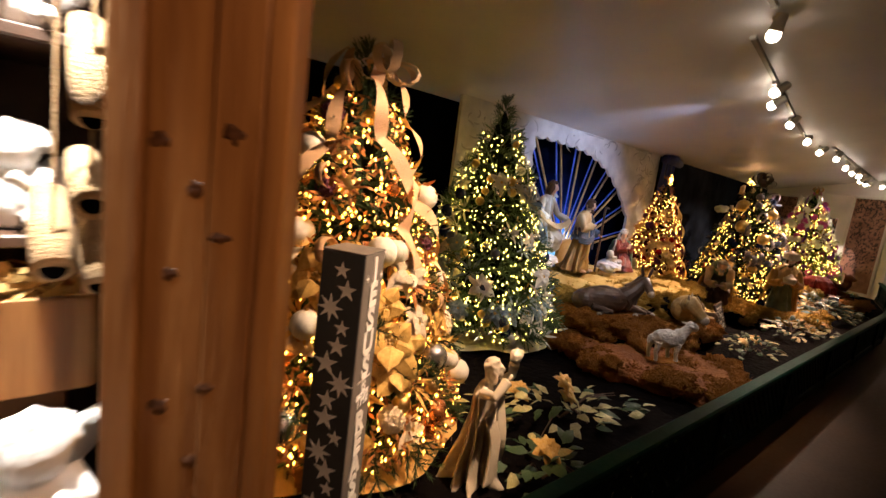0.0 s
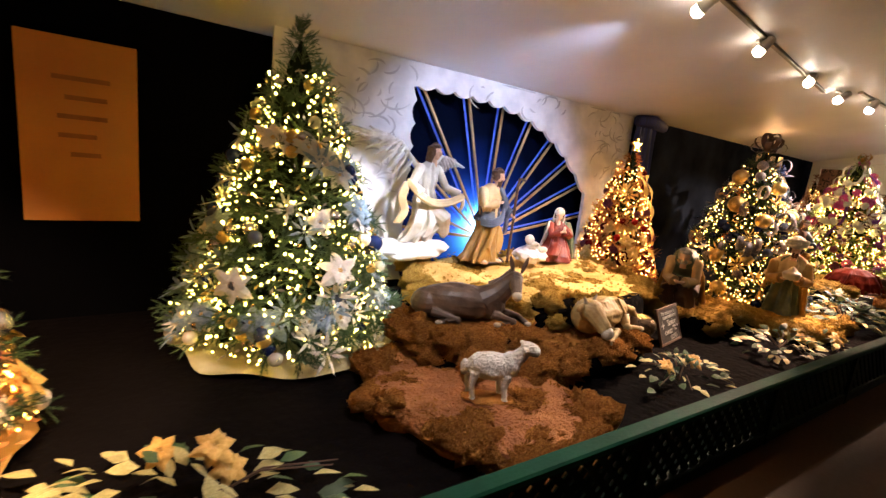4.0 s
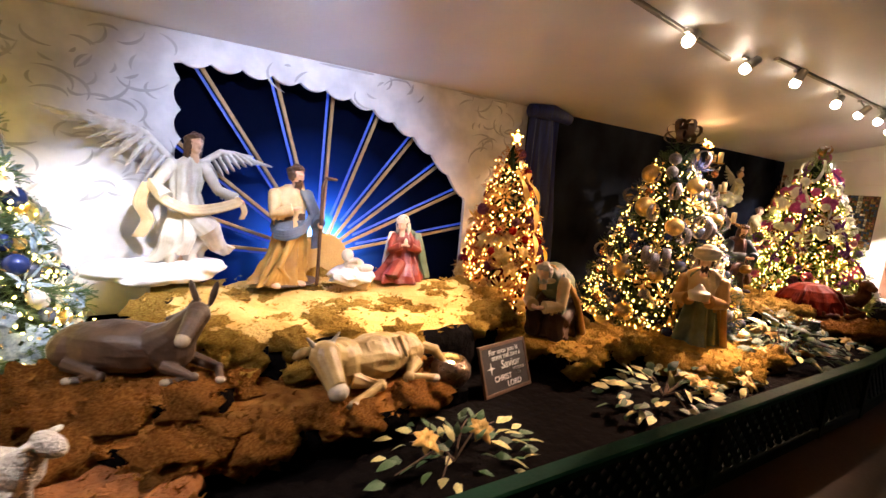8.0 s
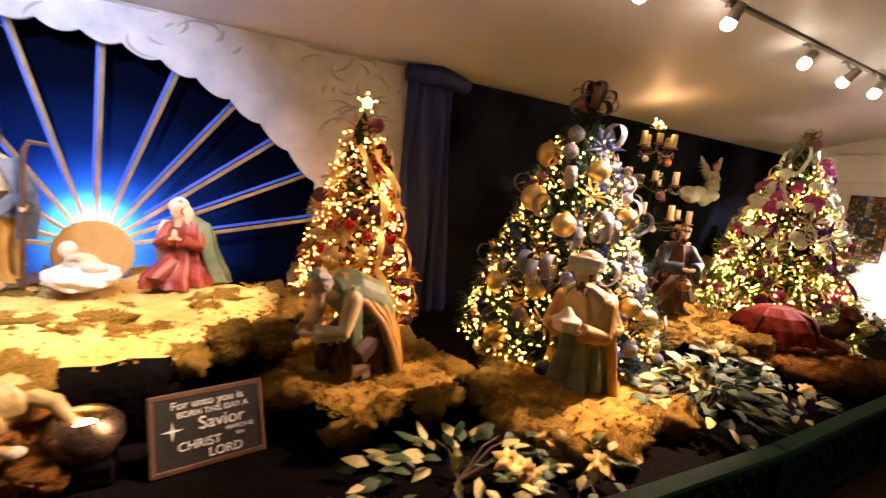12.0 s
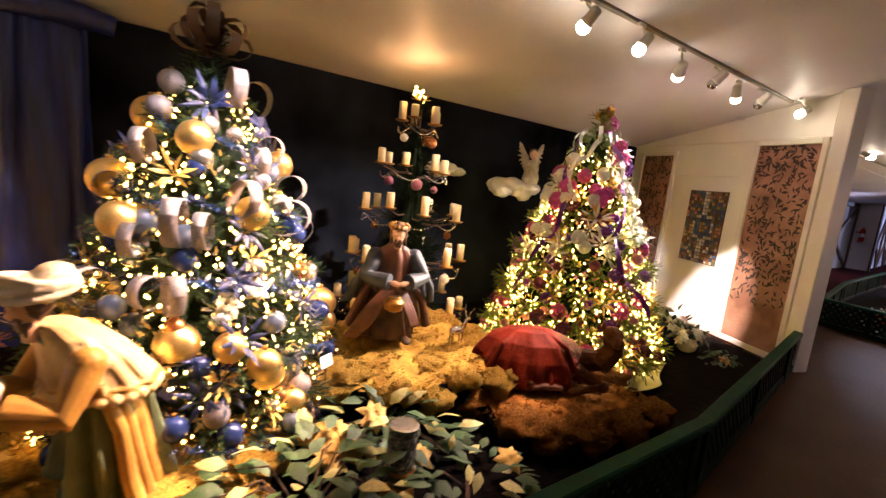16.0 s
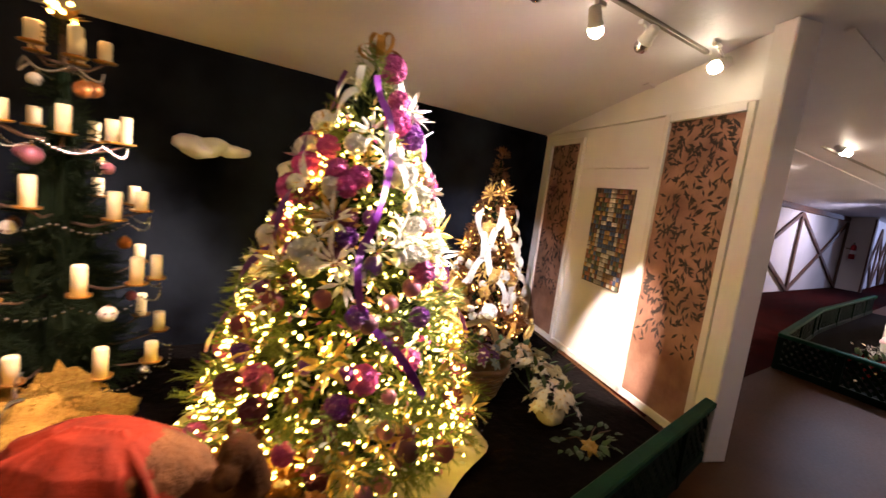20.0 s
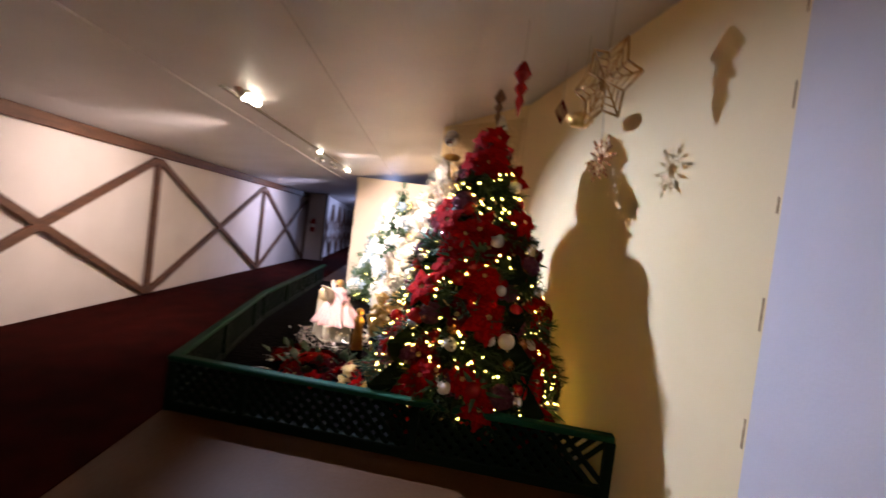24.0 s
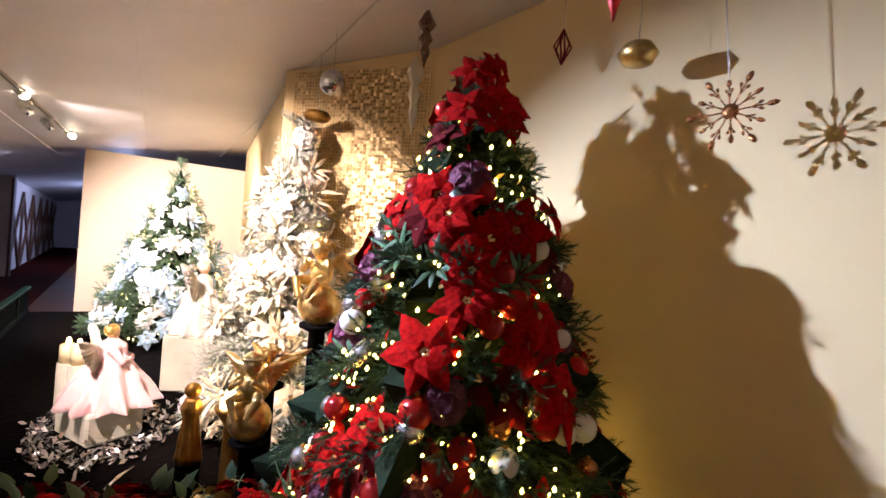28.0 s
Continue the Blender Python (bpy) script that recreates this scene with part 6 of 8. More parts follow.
arm(b, (-0.14, -0.08, 0.60), (-0.17, -0.16, 0.45), (-0.05, -0.31, 0.48), 0.044, 1, 3)
b.lathe([(0.03, 0.0), (0.07, 0.01), (0.085, 0.06), (0.08, 0.075), (0.05, 0.09), (0.02, 0.13), (0.01, 0.14)], (0, -0.34, 0.48), 18, 4)
b.ball((0, 0.0, 0.012), (0.27, 0.27, 0.025), 20, 5, 5, bump=0.15)
statue("bowing_king_statue", b, [M["robe_green"], M["robe_gold"], M["robe_cream"], M["skin"], M["robe_white"], M["robe_brown"]], (9.69, 2.66, 0.06), -68, "king statue in a turban and ochre cloak offering a bowl", size=1.0)

b = Build()
robe(b, [(0.02, 0.03, 0.0, 0.16, 0.13), (0.02, 0.03, 0.2, 0.145, 0.12), (0, 0, 0.40, 0.12, 0.10)], 0, 8, 0.16)
robe(b, [(0, 0, 0.34, 0.13, 0.105), (0, 0, 0.46, 0.12, 0.095), (0, 0, 0.58, 0.135, 0.085), (0, -0.01, 0.64, 0.10, 0.07), (0, -0.02, 0.68, 0.045, 0.045)], 1, 7, 0.09)
cape(b, 4, [(0.08, 0.05, -0.02, 0.665, 0.63), (0.20, 0.10, -0.03, 0.56, 0.52), (0.27, 0.15, -0.04, 0.42, 0.38), (0.30, 0.18, 0.0, 0.28, 0.27)], 13, 0.026)
cape(b, 1, [(0.13, 0.10, 0.0, 0.46, 0.44), (0.23, 0.16, -0.02, 0.26, 0.26), (0.28, 0.20, 0.0, 0.06, 0.08)], 11, 0.03)
swag(b, [(-0.04, -0.11, 0.36), (-0.13, -0.14, 0.26), (-0.22, -0.12, 0.12), (-0.28, -0.08, 0.02)], 0.022, 1, 5, (0.034, -0.012, 0))
swag(b, [(0.04, -0.11, 0.36), (0.10, -0.14, 0.24), (0.16, -0.14, 0.12)], 0.022, 1, 4, (-0.03, -0.012, 0))
head(b, (0.0, -0.06, 0.755), 0.068, 2, 3, beard=True, long=True, tilt=0.4, turn=-0.3)
for k in range(14):
    a = 6.2832 * k / 14
    c = Vector((0.062 * math.cos(a), -0.04 + 0.066 * math.sin(a), 0.805 + 0.012 * math.sin(a)))
    b.ball(c, (0.015, 0.010, 0.018), 7, 5, 5, Matrix.Rotation(a, 3, "Z"))
arm(b, (0.14, -0.02, 0.59), (0.20, -0.10, 0.46), (0.03, -0.22, 0.44), 0.044, 4, 2)
arm(b, (-0.14, -0.02, 0.59), (-0.20, -0.10, 0.46), (-0.03, -0.22, 0.44), 0.044, 4, 2)
b.lathe([(0.02, -0.05), (0.06, -0.03), (0.07, 0.02), (0.045, 0.05), (0.05, 0.06)], (-0.02, -0.20, 0.29), 16, 5)
b.ball((0.10, -0.15, 0.02), (0.035, 0.07, 0.024), 10, 6, 0)
statue("standing_king_statue", b, [M["robe_brown"], M["robe_rust"], M["skin"], M["hair"], M["robe_navy"], M["gold_dark"]], (11.19, 3.10, 0.37), -18, "crowned king statue in a blue cape and rust robe", size=0.90)

# Cream ceramic angel beside the first tree
b = Build()
robe(b, [(0.0, 0.02, 0.0, 0.14, 0.12), (0.0, 0.02, 0.05, 0.115, 0.10), (0.0, 0.0, 0.20, 0.08, 0.075), (0.0, 0, 0.34, 0.06, 0.055), (0.0, 0, 0.44, 0.07, 0.05), (0, 0, 0.50, 0.03, 0.03)], 0, 7, 0.22, twist=1.4)
head(b, (0.01, -0.02, 0.565), 0.05, 0, 0, tilt=-0.2, long=True, turn=0.3)
arm(b, (0.06, -0.01, 0.46), (0.10, -0.08, 0.52), (0.05, -0.10, 0.62), 0.02, 0, 0)
arm(b, (-0.06, -0.01, 0.46), (-0.10, -0.08, 0.48), (-0.02, -0.11, 0.56), 0.02, 0, 0)
b.ball((0.06, -0.10, 0.64), (0.05, 0.03, 0.035), 12, 8, 0, bump=0.4)
swag(b, [(0.08, -0.02, 0.48), (0.10, -0.05, 0.34), (0.09, -0.08, 0.18), (0.13, -0.06, 0.02)], 0.014, 0, 4, (0.02, -0.01, 0))
swag(b, [(-0.05, -0.05, 0.36), (-0.03, -0.09, 0.22), (-0.09, -0.10, 0.04)], 0.014, 0, 5, (0.024, -0.008, 0))
statue("angel_figurine", b, [M["ceramic"]], (2.99, 2.45, 0.012), 20, "cream ceramic angel figurine with raised arms", "figurine", 0.95, 0.005)

# Cherub on a cloud, and a flat cloud on the night wall
b = Build()
b.lathe([(0.08, 0.0), (0.09, 0.06), (0.07, 0.16), (0.06, 0.24), (0.03, 0.27)], n=18, folds=5, depth=0.12)
b.ball((0.0, -0.03, 0.33), (0.05, 0.05, 0.055), 12, 8, 1)
b.ball((0.0, -0.01, 0.355), (0.055, 0.055, 0.045), 12, 8, 2, bump=0.3)
for s in (-1, 1):
    wing(b, (0.03 * s, 0.05, 0.20), (0.35 * s, 0.4, 1.0), 0.22, 0.14, 0, 2)
    b.chain([(0.05 * s, 0, 0.22), (0.06 * s, -0.06, 0.16), (0.0, -0.09, 0.2)], [0.022, 0.018, 0.012], 7, 0)
statue("cherub_statue", b, [M["robe_white"], M["skin"], M["hair"]], (13.5, 4.22, 1.47), -35, "small white cherub statue kneeling on a cloud", size=0.95)
for place, sx, sz, lab in (((13.26, 4.25, 1.39), 0.28, 0.10, "white cotton cloud carrying the cherub"), ((12.55, 4.50, 1.50), 0.17, 0.075, "flat white cloud on the dark wall")):
    cl = Build()
    for i in range(13):
        cl.ball((rnd(-sx, sx), rnd(-0.05, 0.05), rnd(-0.4, 0.6) * sz), (rnd(0.35, 0.6) * sx, 0.07, rnd(0.5, 0.9) * sz), 12, 8, 0, bump=0.25, seed=i)
    c = thing("cloud", place, lab, "cloud")
    part("cotton", fuse(cl, [M["cloud"]], 0.012, 2), None, c)
    part("wall_bracket", Build().tube((0, 0.0, 0), (0, 4.63 - place[1], 0.0), 0.008, 0.008, 6), M["track"], c)

# ---- track lighting ----
def track(x0, y0, x1, y1):
    t = thing("light_track", (x0, y0, ceil_z(y0)), "ceiling light track of dark metal", "light track")
    a, c = Vector((x0, y0, ceil_z(y0) - 0.02)), Vector((x1, y1, ceil_z(y1) - 0.02))
    q = (c - a).to_track_quat("X", "Z").to_matrix()
    part("rail", Build().box((c - a) / 2 + Vector((0, 0, -0.004)), ((c - a).length, 0.035, 0.03), q, bevel=0.004), M["track"], t)
    for e in (a, c):
        part("end_cap", Build().box(e - a + Vector((0, 0, -0.004)), (0.03, 0.042, 0.036), q, bevel=0.004), M["lamp_body"], t)
    return t


track(2.0, 2.0, 4.6, 2.1)
track(5.0, 2.3, 9.6, 2.72)
track(9.9, 2.5, 15.05, 2.42)
track(18.6, 2.70, 24.2, 2.55)


def track_head(eye, target, lit=True):
    eye, target = Vector(eye), Vector(target)
    way = (target - eye).normalized()
    t = thing("track_lamp", eye, "small white track lamp with a glowing lens" if lit else "small white unlit track lamp", "lamp", "track lamps")
    top = Vector((0, 0, ceil_z(eye.y) - eye.z - 0.03))
    body = Build()
    q = way.to_track_quat("Z", "Y").to_matrix()
    prof = [(0.022, -0.10), (0.032, -0.09), (0.036, -0.02), (0.042, -0.012), (0.042, 0.0), (0.036, 0.0), (0.034, -0.016)]
    body.lathe(prof, n=18, turn=q)
    body = part("housing", body, M["lamp_body"], t, smooth=True, m=Matrix.Translation(-way * 0.035))
    part("lens", Build().lathe([(0.034, 0.0), (0.040, 0.03), (0.034, 0.05), (0.018, 0.062), (0.001, 0.066)], n=16, turn=q), M["lamp_glow"] if lit else M["silver"], t, m=Matrix.Translation(-way * 0.04))
    part("stem", Build().tube(-way * 0.10, top, 0.008, 0.008, 8), M["lamp_body"], t)
    part("adapter", Build().box(top + Vector((0, 0, 0.0)), (0.07, 0.03, 0.025), bevel=0.004), M["lamp_body"], t)


for eye, target, *rest in HEADS[:-2]:
    track_head(eye, target)
track_head((13.5, 2.47, 2.36), (13.4, 3.4, 1.4), False)
track_head((14.35, 2.45, 2.36), (14.6, 3.4, 1.4), False)

# ---- start: pine post, nook with figurines, signs ----
POSTQ = Matrix.Rotation(radians(-43), 3, "Z")
post = thing("pine_post", (1.622, 1.90, 0.0), "knotty pine boards forming a broad post", "post", kind="structure")
zt = ceil_z(2.0) - 0.003
for k, (o, w) in enumerate(((-0.098, 0.05), (-0.026, 0.092), (0.054, 0.066), (0.105, 0.034))):
    part("board", Build().box(POSTQ @ Vector((o, 0.0 if k != 1 else 0.006, 0)) + Vector((0, 0, zt / 2)), (w - 0.001, 0.06, zt), POSTQ, bevel=0.0025), M["pine"], post)
M["knot"] = mat("dark_wood_knot", (0.12, 0.045, 0.014), 0.6, col2=(0.05, 0.018, 0.006), scale=40, bump=0.3)
for o, z in ((-0.06, 1.62), (-0.05, 1.36), (0.0, 1.30), (0.05, 1.38), (-0.03, 1.18), (0.03, 1.02), (0.01, 0.9), (-0.04, 0.98), (0.04, 1.24)):
    part("knot", Build().ball((0, 0, 0), (0.011 + 0.009 * (z * 7 % 1), 0.0012, 0.008 + 0.006 * (z * 13 % 1)), 16, 8, bump=0.5, seed=z * 9), M["knot"], post, smooth=True, m=Matrix.Translation(POSTQ @ Vector((o, -0.0295 if not -0.07 < o < 0.02 else -0.0235, 0)) + Vector((0, 0, z))) @ POSTQ.to_4x4())

nook = thing("figurine_shelf", (1.10, 2.38, 0.0), "dark shelf unit with white cherub figurines", "shelf")
part("back_board", Build().box((0.06, 0.45, 1.2), (0.9, 0.03, 2.3), bevel=0.004), M["robe_brown"], nook)
part("side_board", Build().box((0.52, 0.1, 1.2), (0.03, 0.7, 2.3), bevel=0.004), M["robe_brown"], nook)
part("shelf_board", Build().box((-0.02, 0.0, 0.7), (0.86, 0.86, 0.025), bevel=0.004), M["pine"], nook)
part("shelf_board", Build().box((0.06, 0.2, 1.14), (0.86, 0.46, 0.025), bevel=0.004), M["robe_brown"], nook)
part("shelf_board", Build().box((0.06, 0.2, 1.52), (0.86, 0.46, 0.025), bevel=0.004), M["robe_brown"], nook)
M["plaster_white"] = mat("white_plaster_figure", (0.78, 0.76, 0.73), 0.5, scale=12, bump=0.3)
M["burlap"] = mat("burlap_roll", (0.46, 0.30, 0.15), 0.9, scale=20, bump=0.8, bscale=180)


def plaster_cherub(place, face, size):
    b = Build()
    b.ball((0, 0, 0.07), (0.07, 0.06, 0.075), 14, 9, bump=0.15)
    b.ball((0.01, -0.03, 0.17), (0.045, 0.045, 0.048), 14, 9)
    b.ball((0.01, -0.01, 0.185), (0.052, 0.05, 0.042), 14, 9, bump=0.5, seed=9)
    for s in (-1, 1):
        b.chain([(0.05 * s, -0.02, 0.12), (0.07 * s, -0.07, 0.08), (0.02 * s, -0.09, 0.12)], [0.022, 0.018, 0.014], 8)
        b.ball((0.06 * s, -0.05, 0.03), (0.03, 0.06, 0.028), 10, 7)
        wing(b, (0.03 * s, 0.05, 0.10), (1.0 * s, 0.4, 0.5), 0.12, 0.09, 0, 2)
    return statue("cherub_figurine", b, [M["plaster_white"]], place, face, "white plaster cherub figurine on a shelf", "figurine", size)


plaster_cherub((1.43, 2.06, 0.7125), 10, 1.0)
plaster_cherub((1.42, 2.44, 1.1525), -15, 0.95)
plaster_cherub((1.2, 2.5, 1.1525), 30, 0.9)
plaster_cherub((1.42, 2.42, 1.5325), 0, 0.8)
for k, (x, z) in enumerate(((1.52, 1.24), (1.47, 1.13), (1.535, 1.10), (1.52, 1.38))):
    r = thing("burlap_roll", (x, 2.16, z), "rolled brown burlap tube with a dark hollow", "burlap roll")
    part("roll", Build().lathe([(0.018, 0.0), (0.03, 0.0), (0.032, 0.10), (0.028, 0.2), (0.02, 0.2)], n=16, turn=Matrix.Rotation(radians(-70 + 12 * k), 3, "X")), M["burlap"], r, smooth=True)
    # Flat near-black plug stands in for the shade inside the roll.
    part("hollow", Build().ball((0, 0.0, 0.002), (0.019, 0.004, 0.019), 12, 6), M["dark_wall"], r)
    part("hanging_cord", Build().tube((0, 0.03, 0.02), (0.01, 0.06, 1.9 - z), 0.003, 0.003, 5), M["burlap"], r)
crate = thing("straw_crate", (1.28, 2.36, 0.88), "open pine crate filled with wood shavings", "crate")
for c, s in (((0, -0.12, 0.09), (0.5, 0.015, 0.18)), ((0, 0.12, 0.09), (0.5, 0.015, 0.18)), ((-0.25, 0, 0.09), (0.015, 0.24, 0.18)), ((0.25, 0, 0.09), (0.015, 0.24, 0.18)), ((0, 0, 0.01), (0.49, 0.23, 0.015))):
    part("crate_side", Build().box(c, s, bevel=0.002), M["pine"], crate)
g = Build()
for _ in range(260):
    c = Vector((rnd(-0.23, 0.23), rnd(-0.11, 0.11), rnd(0.12, 0.2)))
    d = Vector((rnd(-1, 1), rnd(-1, 1), rnd(-0.4, 0.6))).normalized() * 0.04
    s = Vector((rnd(-1, 1), rnd(-1, 1), rnd(-1, 1))).normalized() * 0.008
    g.add([c - s, c + s, c + d + s, c + d * 1.2 - s], [(0, 1, 2, 3)])
tagged(part("shaving_fill", g, M["sand"], crate), kind="stuff")
part("crate_leg", Build().box((0, 0.05, -0.085), (0.44, 0.12, 0.165), bevel=0.004), M["robe_brown"], crate)


def star_outline(r, points=5, inner=0.42, turn=1.5708):
    return [((r if k % 2 == 0 else r * inner) * math.cos(turn + math.pi * k / points), (r if k % 2 == 0 else r * inner) * math.sin(turn + math.pi * k / points)) for k in range(2 * points)]


def writing(text, size, material, parent, m, name="lettering", depth=0.002, align="CENTER", bold=0.0):
    cu = bpy.data.curves.new(name, "FONT")
    cu.body, cu.size, cu.extrude, cu.align_x, cu.align_y = text, size, depth, align, "CENTER"
    cu.offset = bold
    tmp = new("tmp_text", cu)
    me = bpy.data.meshes.new_from_object(tmp.evaluated_get(bpy.context.evaluated_depsgraph_get()))
    bpy.data.objects.remove(tmp)
    me.materials.clear()
    me.materials.append(material)
    return part(name, me, None, parent, m=m)


M["sign_grey"] = mat("warm_grey_sign_paint", (0.17, 0.15, 0.135), 0.6, scale=6, bump=0.15)
M["sign_dark"] = mat("charcoal_sign_paint", (0.045, 0.05, 0.055), 0.6, scale=6, bump=0.15)
sign = thing("sign_post", (2.282, 2.543, 0.0), "square wooden sign post with white stars and words", "sign")
SQ = Matrix.Rotation(radians(32), 4, "Z")
SR = SQ.to_3x3()
part("post_body", Build().box((0, 0, 0.54), (0.158, 0.158, 1.08), SR, bevel=0.004), M["sign_grey"], sign)
part("dark_face", Build().box(SR @ Vector((-0.081, 0, 0.54)), (0.004, 0.156, 1.076), SR, bevel=0.001), M["sign_dark"], sign, "charcoal painted face")
part("top_cap", Build().box((0, 0, 1.083), (0.162, 0.162, 0.006), SR, bevel=0.002), M["sign_grey"], sign)
face_r = SQ @ Matrix.Translation((0, -0.0815, 0)) @ Matrix.Rotation(radians(90), 4, "X")
z = 1.02
for ch in "JESUS":
    writing(ch, 0.115, M["chalk"], sign, face_r @ Matrix.Translation((0, z, 0)), "letter", bold=0.005)
    z -= 0.088
for word in ("IS", "THE"):
    writing(word, 0.052, M["chalk"], sign, face_r @ Matrix.Translation((0, z + 0.015, 0)), "word", bold=0.002)
    part("rule", Build().box((0, 0, 0), (0.10, 0.006, 0.002)), M["chalk"], sign, m=face_r @ Matrix.Translation((0, z + 0.045, 0)))
    z -= 0.052
z -= 0.02
for ch in "REASON":
    writing(ch, 0.115, M["chalk"], sign, face_r @ Matrix.Translation((0, z, 0)), "letter", bold=0.005)
    z -= 0.085
face_l = SQ @ Matrix.Translation((-0.0835, 0, 0)) @ Matrix.Rotation(radians(-90), 4, "Z") @ Matrix.Rotation(radians(90), 4, "X")
for k in range(16):
    r = 0.050 if k % 4 == 2 else 0.030 + 0.008 * (k % 3)
    part("star", Build().slab(star_outline(r, 8 if k % 4 == 2 else 5, 0.38), -0.001, 0.002), M["chalk"], sign, m=face_l @ Matrix.Translation((0.032 * math.sin(k * 2.3), 1.02 - 0.066 * k, 0)))
for x in (-0.055, 0.055):
    part("star", Build().slab(star_outline(0.013, 4, 0.35), -0.001, 0.002), M["chalk"], sign, m=face_r @ Matrix.Translation((x, 1.0, 0)))

banner = thing("banner", (3.45, 4.80, 0.71), "amber cloth banner on the dark wall with faded writing", "banner")
part("cloth", Build().box((0.02, 0.0, 0.585), (0.62, 0.012, 1.17), bevel=0.003), M["orange_board"], banner)
M["faded"] = mat("faded_brown_print", (0.30, 0.12, 0.03), 0.8, bump=0)
for k, (x, w) in enumerate(((0.03, 0.30), (0.05, 0.22), (0.03, 0.26), (0.0, 0.2), (0.04, 0.16))):
    part("faded_line", Build().box((x, -0.009, 0.92 - 0.12 * k), (w, 0.004, 0.03)), M["faded"], banner)


def curtain(x0, x1, y, z0, z1, material, label, folds=9, depth=0.05):
    b = Build()
    n, rows = folds * 6, 10
    vs = []
    for j in range(rows + 1):
        u = j / rows
        for i in range(n + 1):
            v = i / n
            x = x0 + (x1 - x0) * (v + 0.05 * math.sin(5 * u + v * 9)) * (0.78 + 0.3 * u)
            vs.append((x, y + depth * (math.sin(6.2832 * folds * v + 2.2 * math.sin(3 * u + 4 * v)) + 0.4 * math.sin(6.2832 * 2.3 * folds * v + 4 * u)) * (0.5 + 0.5 * u), z1 + (z0 - z1) * u))
    b.add(vs, [(j * (n + 1) + i, j * (n + 1) + i + 1, (j + 1) * (n + 1) + i + 1, (j + 1) * (n + 1) + i) for j in range(rows) for i in range(n)])
    c = thing("curtain", (0, 0, 0), label, "curtain")
    part("drape", b, material, c, smooth=True)
    part("gathered_head", Build().chain([(x0 - 0.02, y - 0.02, z1 - 0.05), ((x0 + x1) / 2, y - 0.05, z1 - 0.03), (x1 + 0.03, y - 0.03, z1 - 0.07)], [0.07, 0.085, 0.06], 12), material, c, smooth=True)
    return c


curtain(9.18, 9.74, 4.50, 0.012, ceil_z(4.5) - 0.03, M["blue_sheer"], "royal blue satin curtain hanging beside the mural", 4, 0.045)
M["navy_sheer"] = mat("navy_sequin_cloth", (0.0015, 0.003, 0.02), 0.9, spec=0.03, col2=(0.001, 0.0015, 0.008), scale=4, bump=0.3)
curtain(0.9, 2.05, 4.45, 0.012, ceil_z(4.5) - 0.03, M["navy_sheer"], "dark navy sequin curtain behind the first tree", 8)
sq = Build()
for _ in range(60):
    sq.ball((rnd(0.95, 2.0), 4.37, rnd(0.3, 2.0)), 0.004, 6, 4)
tagged(solid("sequins", sq, M["silver"], "tiny silver sequins on navy cloth", "sequins"), kind="stuff")

# Grey brush drawing on the mural: loops and feather strokes
strokes = thing("mural_drawing", (5.3, 4.596, 1.6), "grey brush drawing of swirls and wings on white", "drawing", kind="structure")
rr = random.Random(77)
for k in range(120):
    x, z = (rr.uniform(4.7, 5.8), rr.uniform(0.95, 2.12)) if k < 70 else (rr.uniform(6.6, 9.1), rr.uniform(2.02, 2.16)) if k < 90 else (rr.uniform(8.55, 9.15), rr.uniform(1.35, 2.15))
    if k < 90 and k >= 70:
        z = min(2.16, max(z, arch_top(min(x, 8.48)) + 0.06))
    r, a0, span = rr.uniform(0.05, 0.2), rr.uniform(0, 6.28), rr.uniform(0.5, 2.2)
    n = 14
    pts = [Vector((x + r * (0.5 + 0.8 * i / n) * math.cos(a0 + span * i / n), 0, min(2.19, z + r * (0.5 + 0.5 * i / n) * math.sin(a0 + span * i / n)))) for i in range(n + 1)]
    b = Build()
    vs = []
    for i, p in enumerate(pts):
        d = (pts[min(i + 1, n)] - pts[max(i - 1, 0)]).normalized()
        w = Vector((-d.z, 0, d.x)) * (0.010 * math.sin(math.pi * (i + 0.5) / (n + 1)))
        vs += [p - w, p + w, p - w + Vector((0, 0.003, 0)), p + w + Vector((0, 0.003, 0))]
    b.add(vs, [(4 * i, 4 * i + 1, 4 * i + 5, 4 * i + 4) for i in range(n)] + [(4 * i + 1, 4 * i + 3, 4 * i + 7, 4 * i + 5) for i in range(n)] + [(4 * i, 4 * i + 4, 4 * i + 6, 4 * i + 2) for i in range(n)])
    part("brush_stroke", b, M["sketch"], strokes, m=Matrix.Translation((-5.3, -0.0, -1.6)))

# ---- toppers ----
star = thing("star_topper", (8.70, 4.15, 1.79), "lit gold star on the tinsel tree", "star topper")
part("star_body", Build().slab(star_outline(0.085), -0.015, 0.015, "y"), M["gold"], star)
g = Build()
for x, zz in star_outline(0.07) + star_outline(0.035):
    g.ball((x, -0.018, zz), 0.009, 6, 4)
tagged(part("star_lights", g, M["bulb_warm"], star), kind="stuff")


def bow(place, size, material, label, loops=7):
    t = thing("bow", place, label, "bow")
    for k in range(loops):
        a = 6.2832 * k / loops
        b = Build()
        vs = []
        for i in range(11):
            u = i / 10 * 6.2832
            p = Vector((size * (0.5 - 0.5 * math.cos(u)), 0, size * 0.32 * math.sin(u)))
            vs += [p - Vector((0, size * 0.16, 0)), p + Vector((0, size * 0.16, 0))]
        b.add(vs, [(2 * i, 2 * i + 1, 2 * i + 3, 2 * i + 2) for i in range(10)])
        part("loop", b, material, t, smooth=True, m=Matrix.Rotation(a, 4, "Z") @ Matrix.Rotation(-0.05 - 0.55 * (k % 3), 4, "Y"))
    part("knot", Build().ball((0, 0, 0), size * 0.16, 10, 7), material, t, smooth=True)
    return t


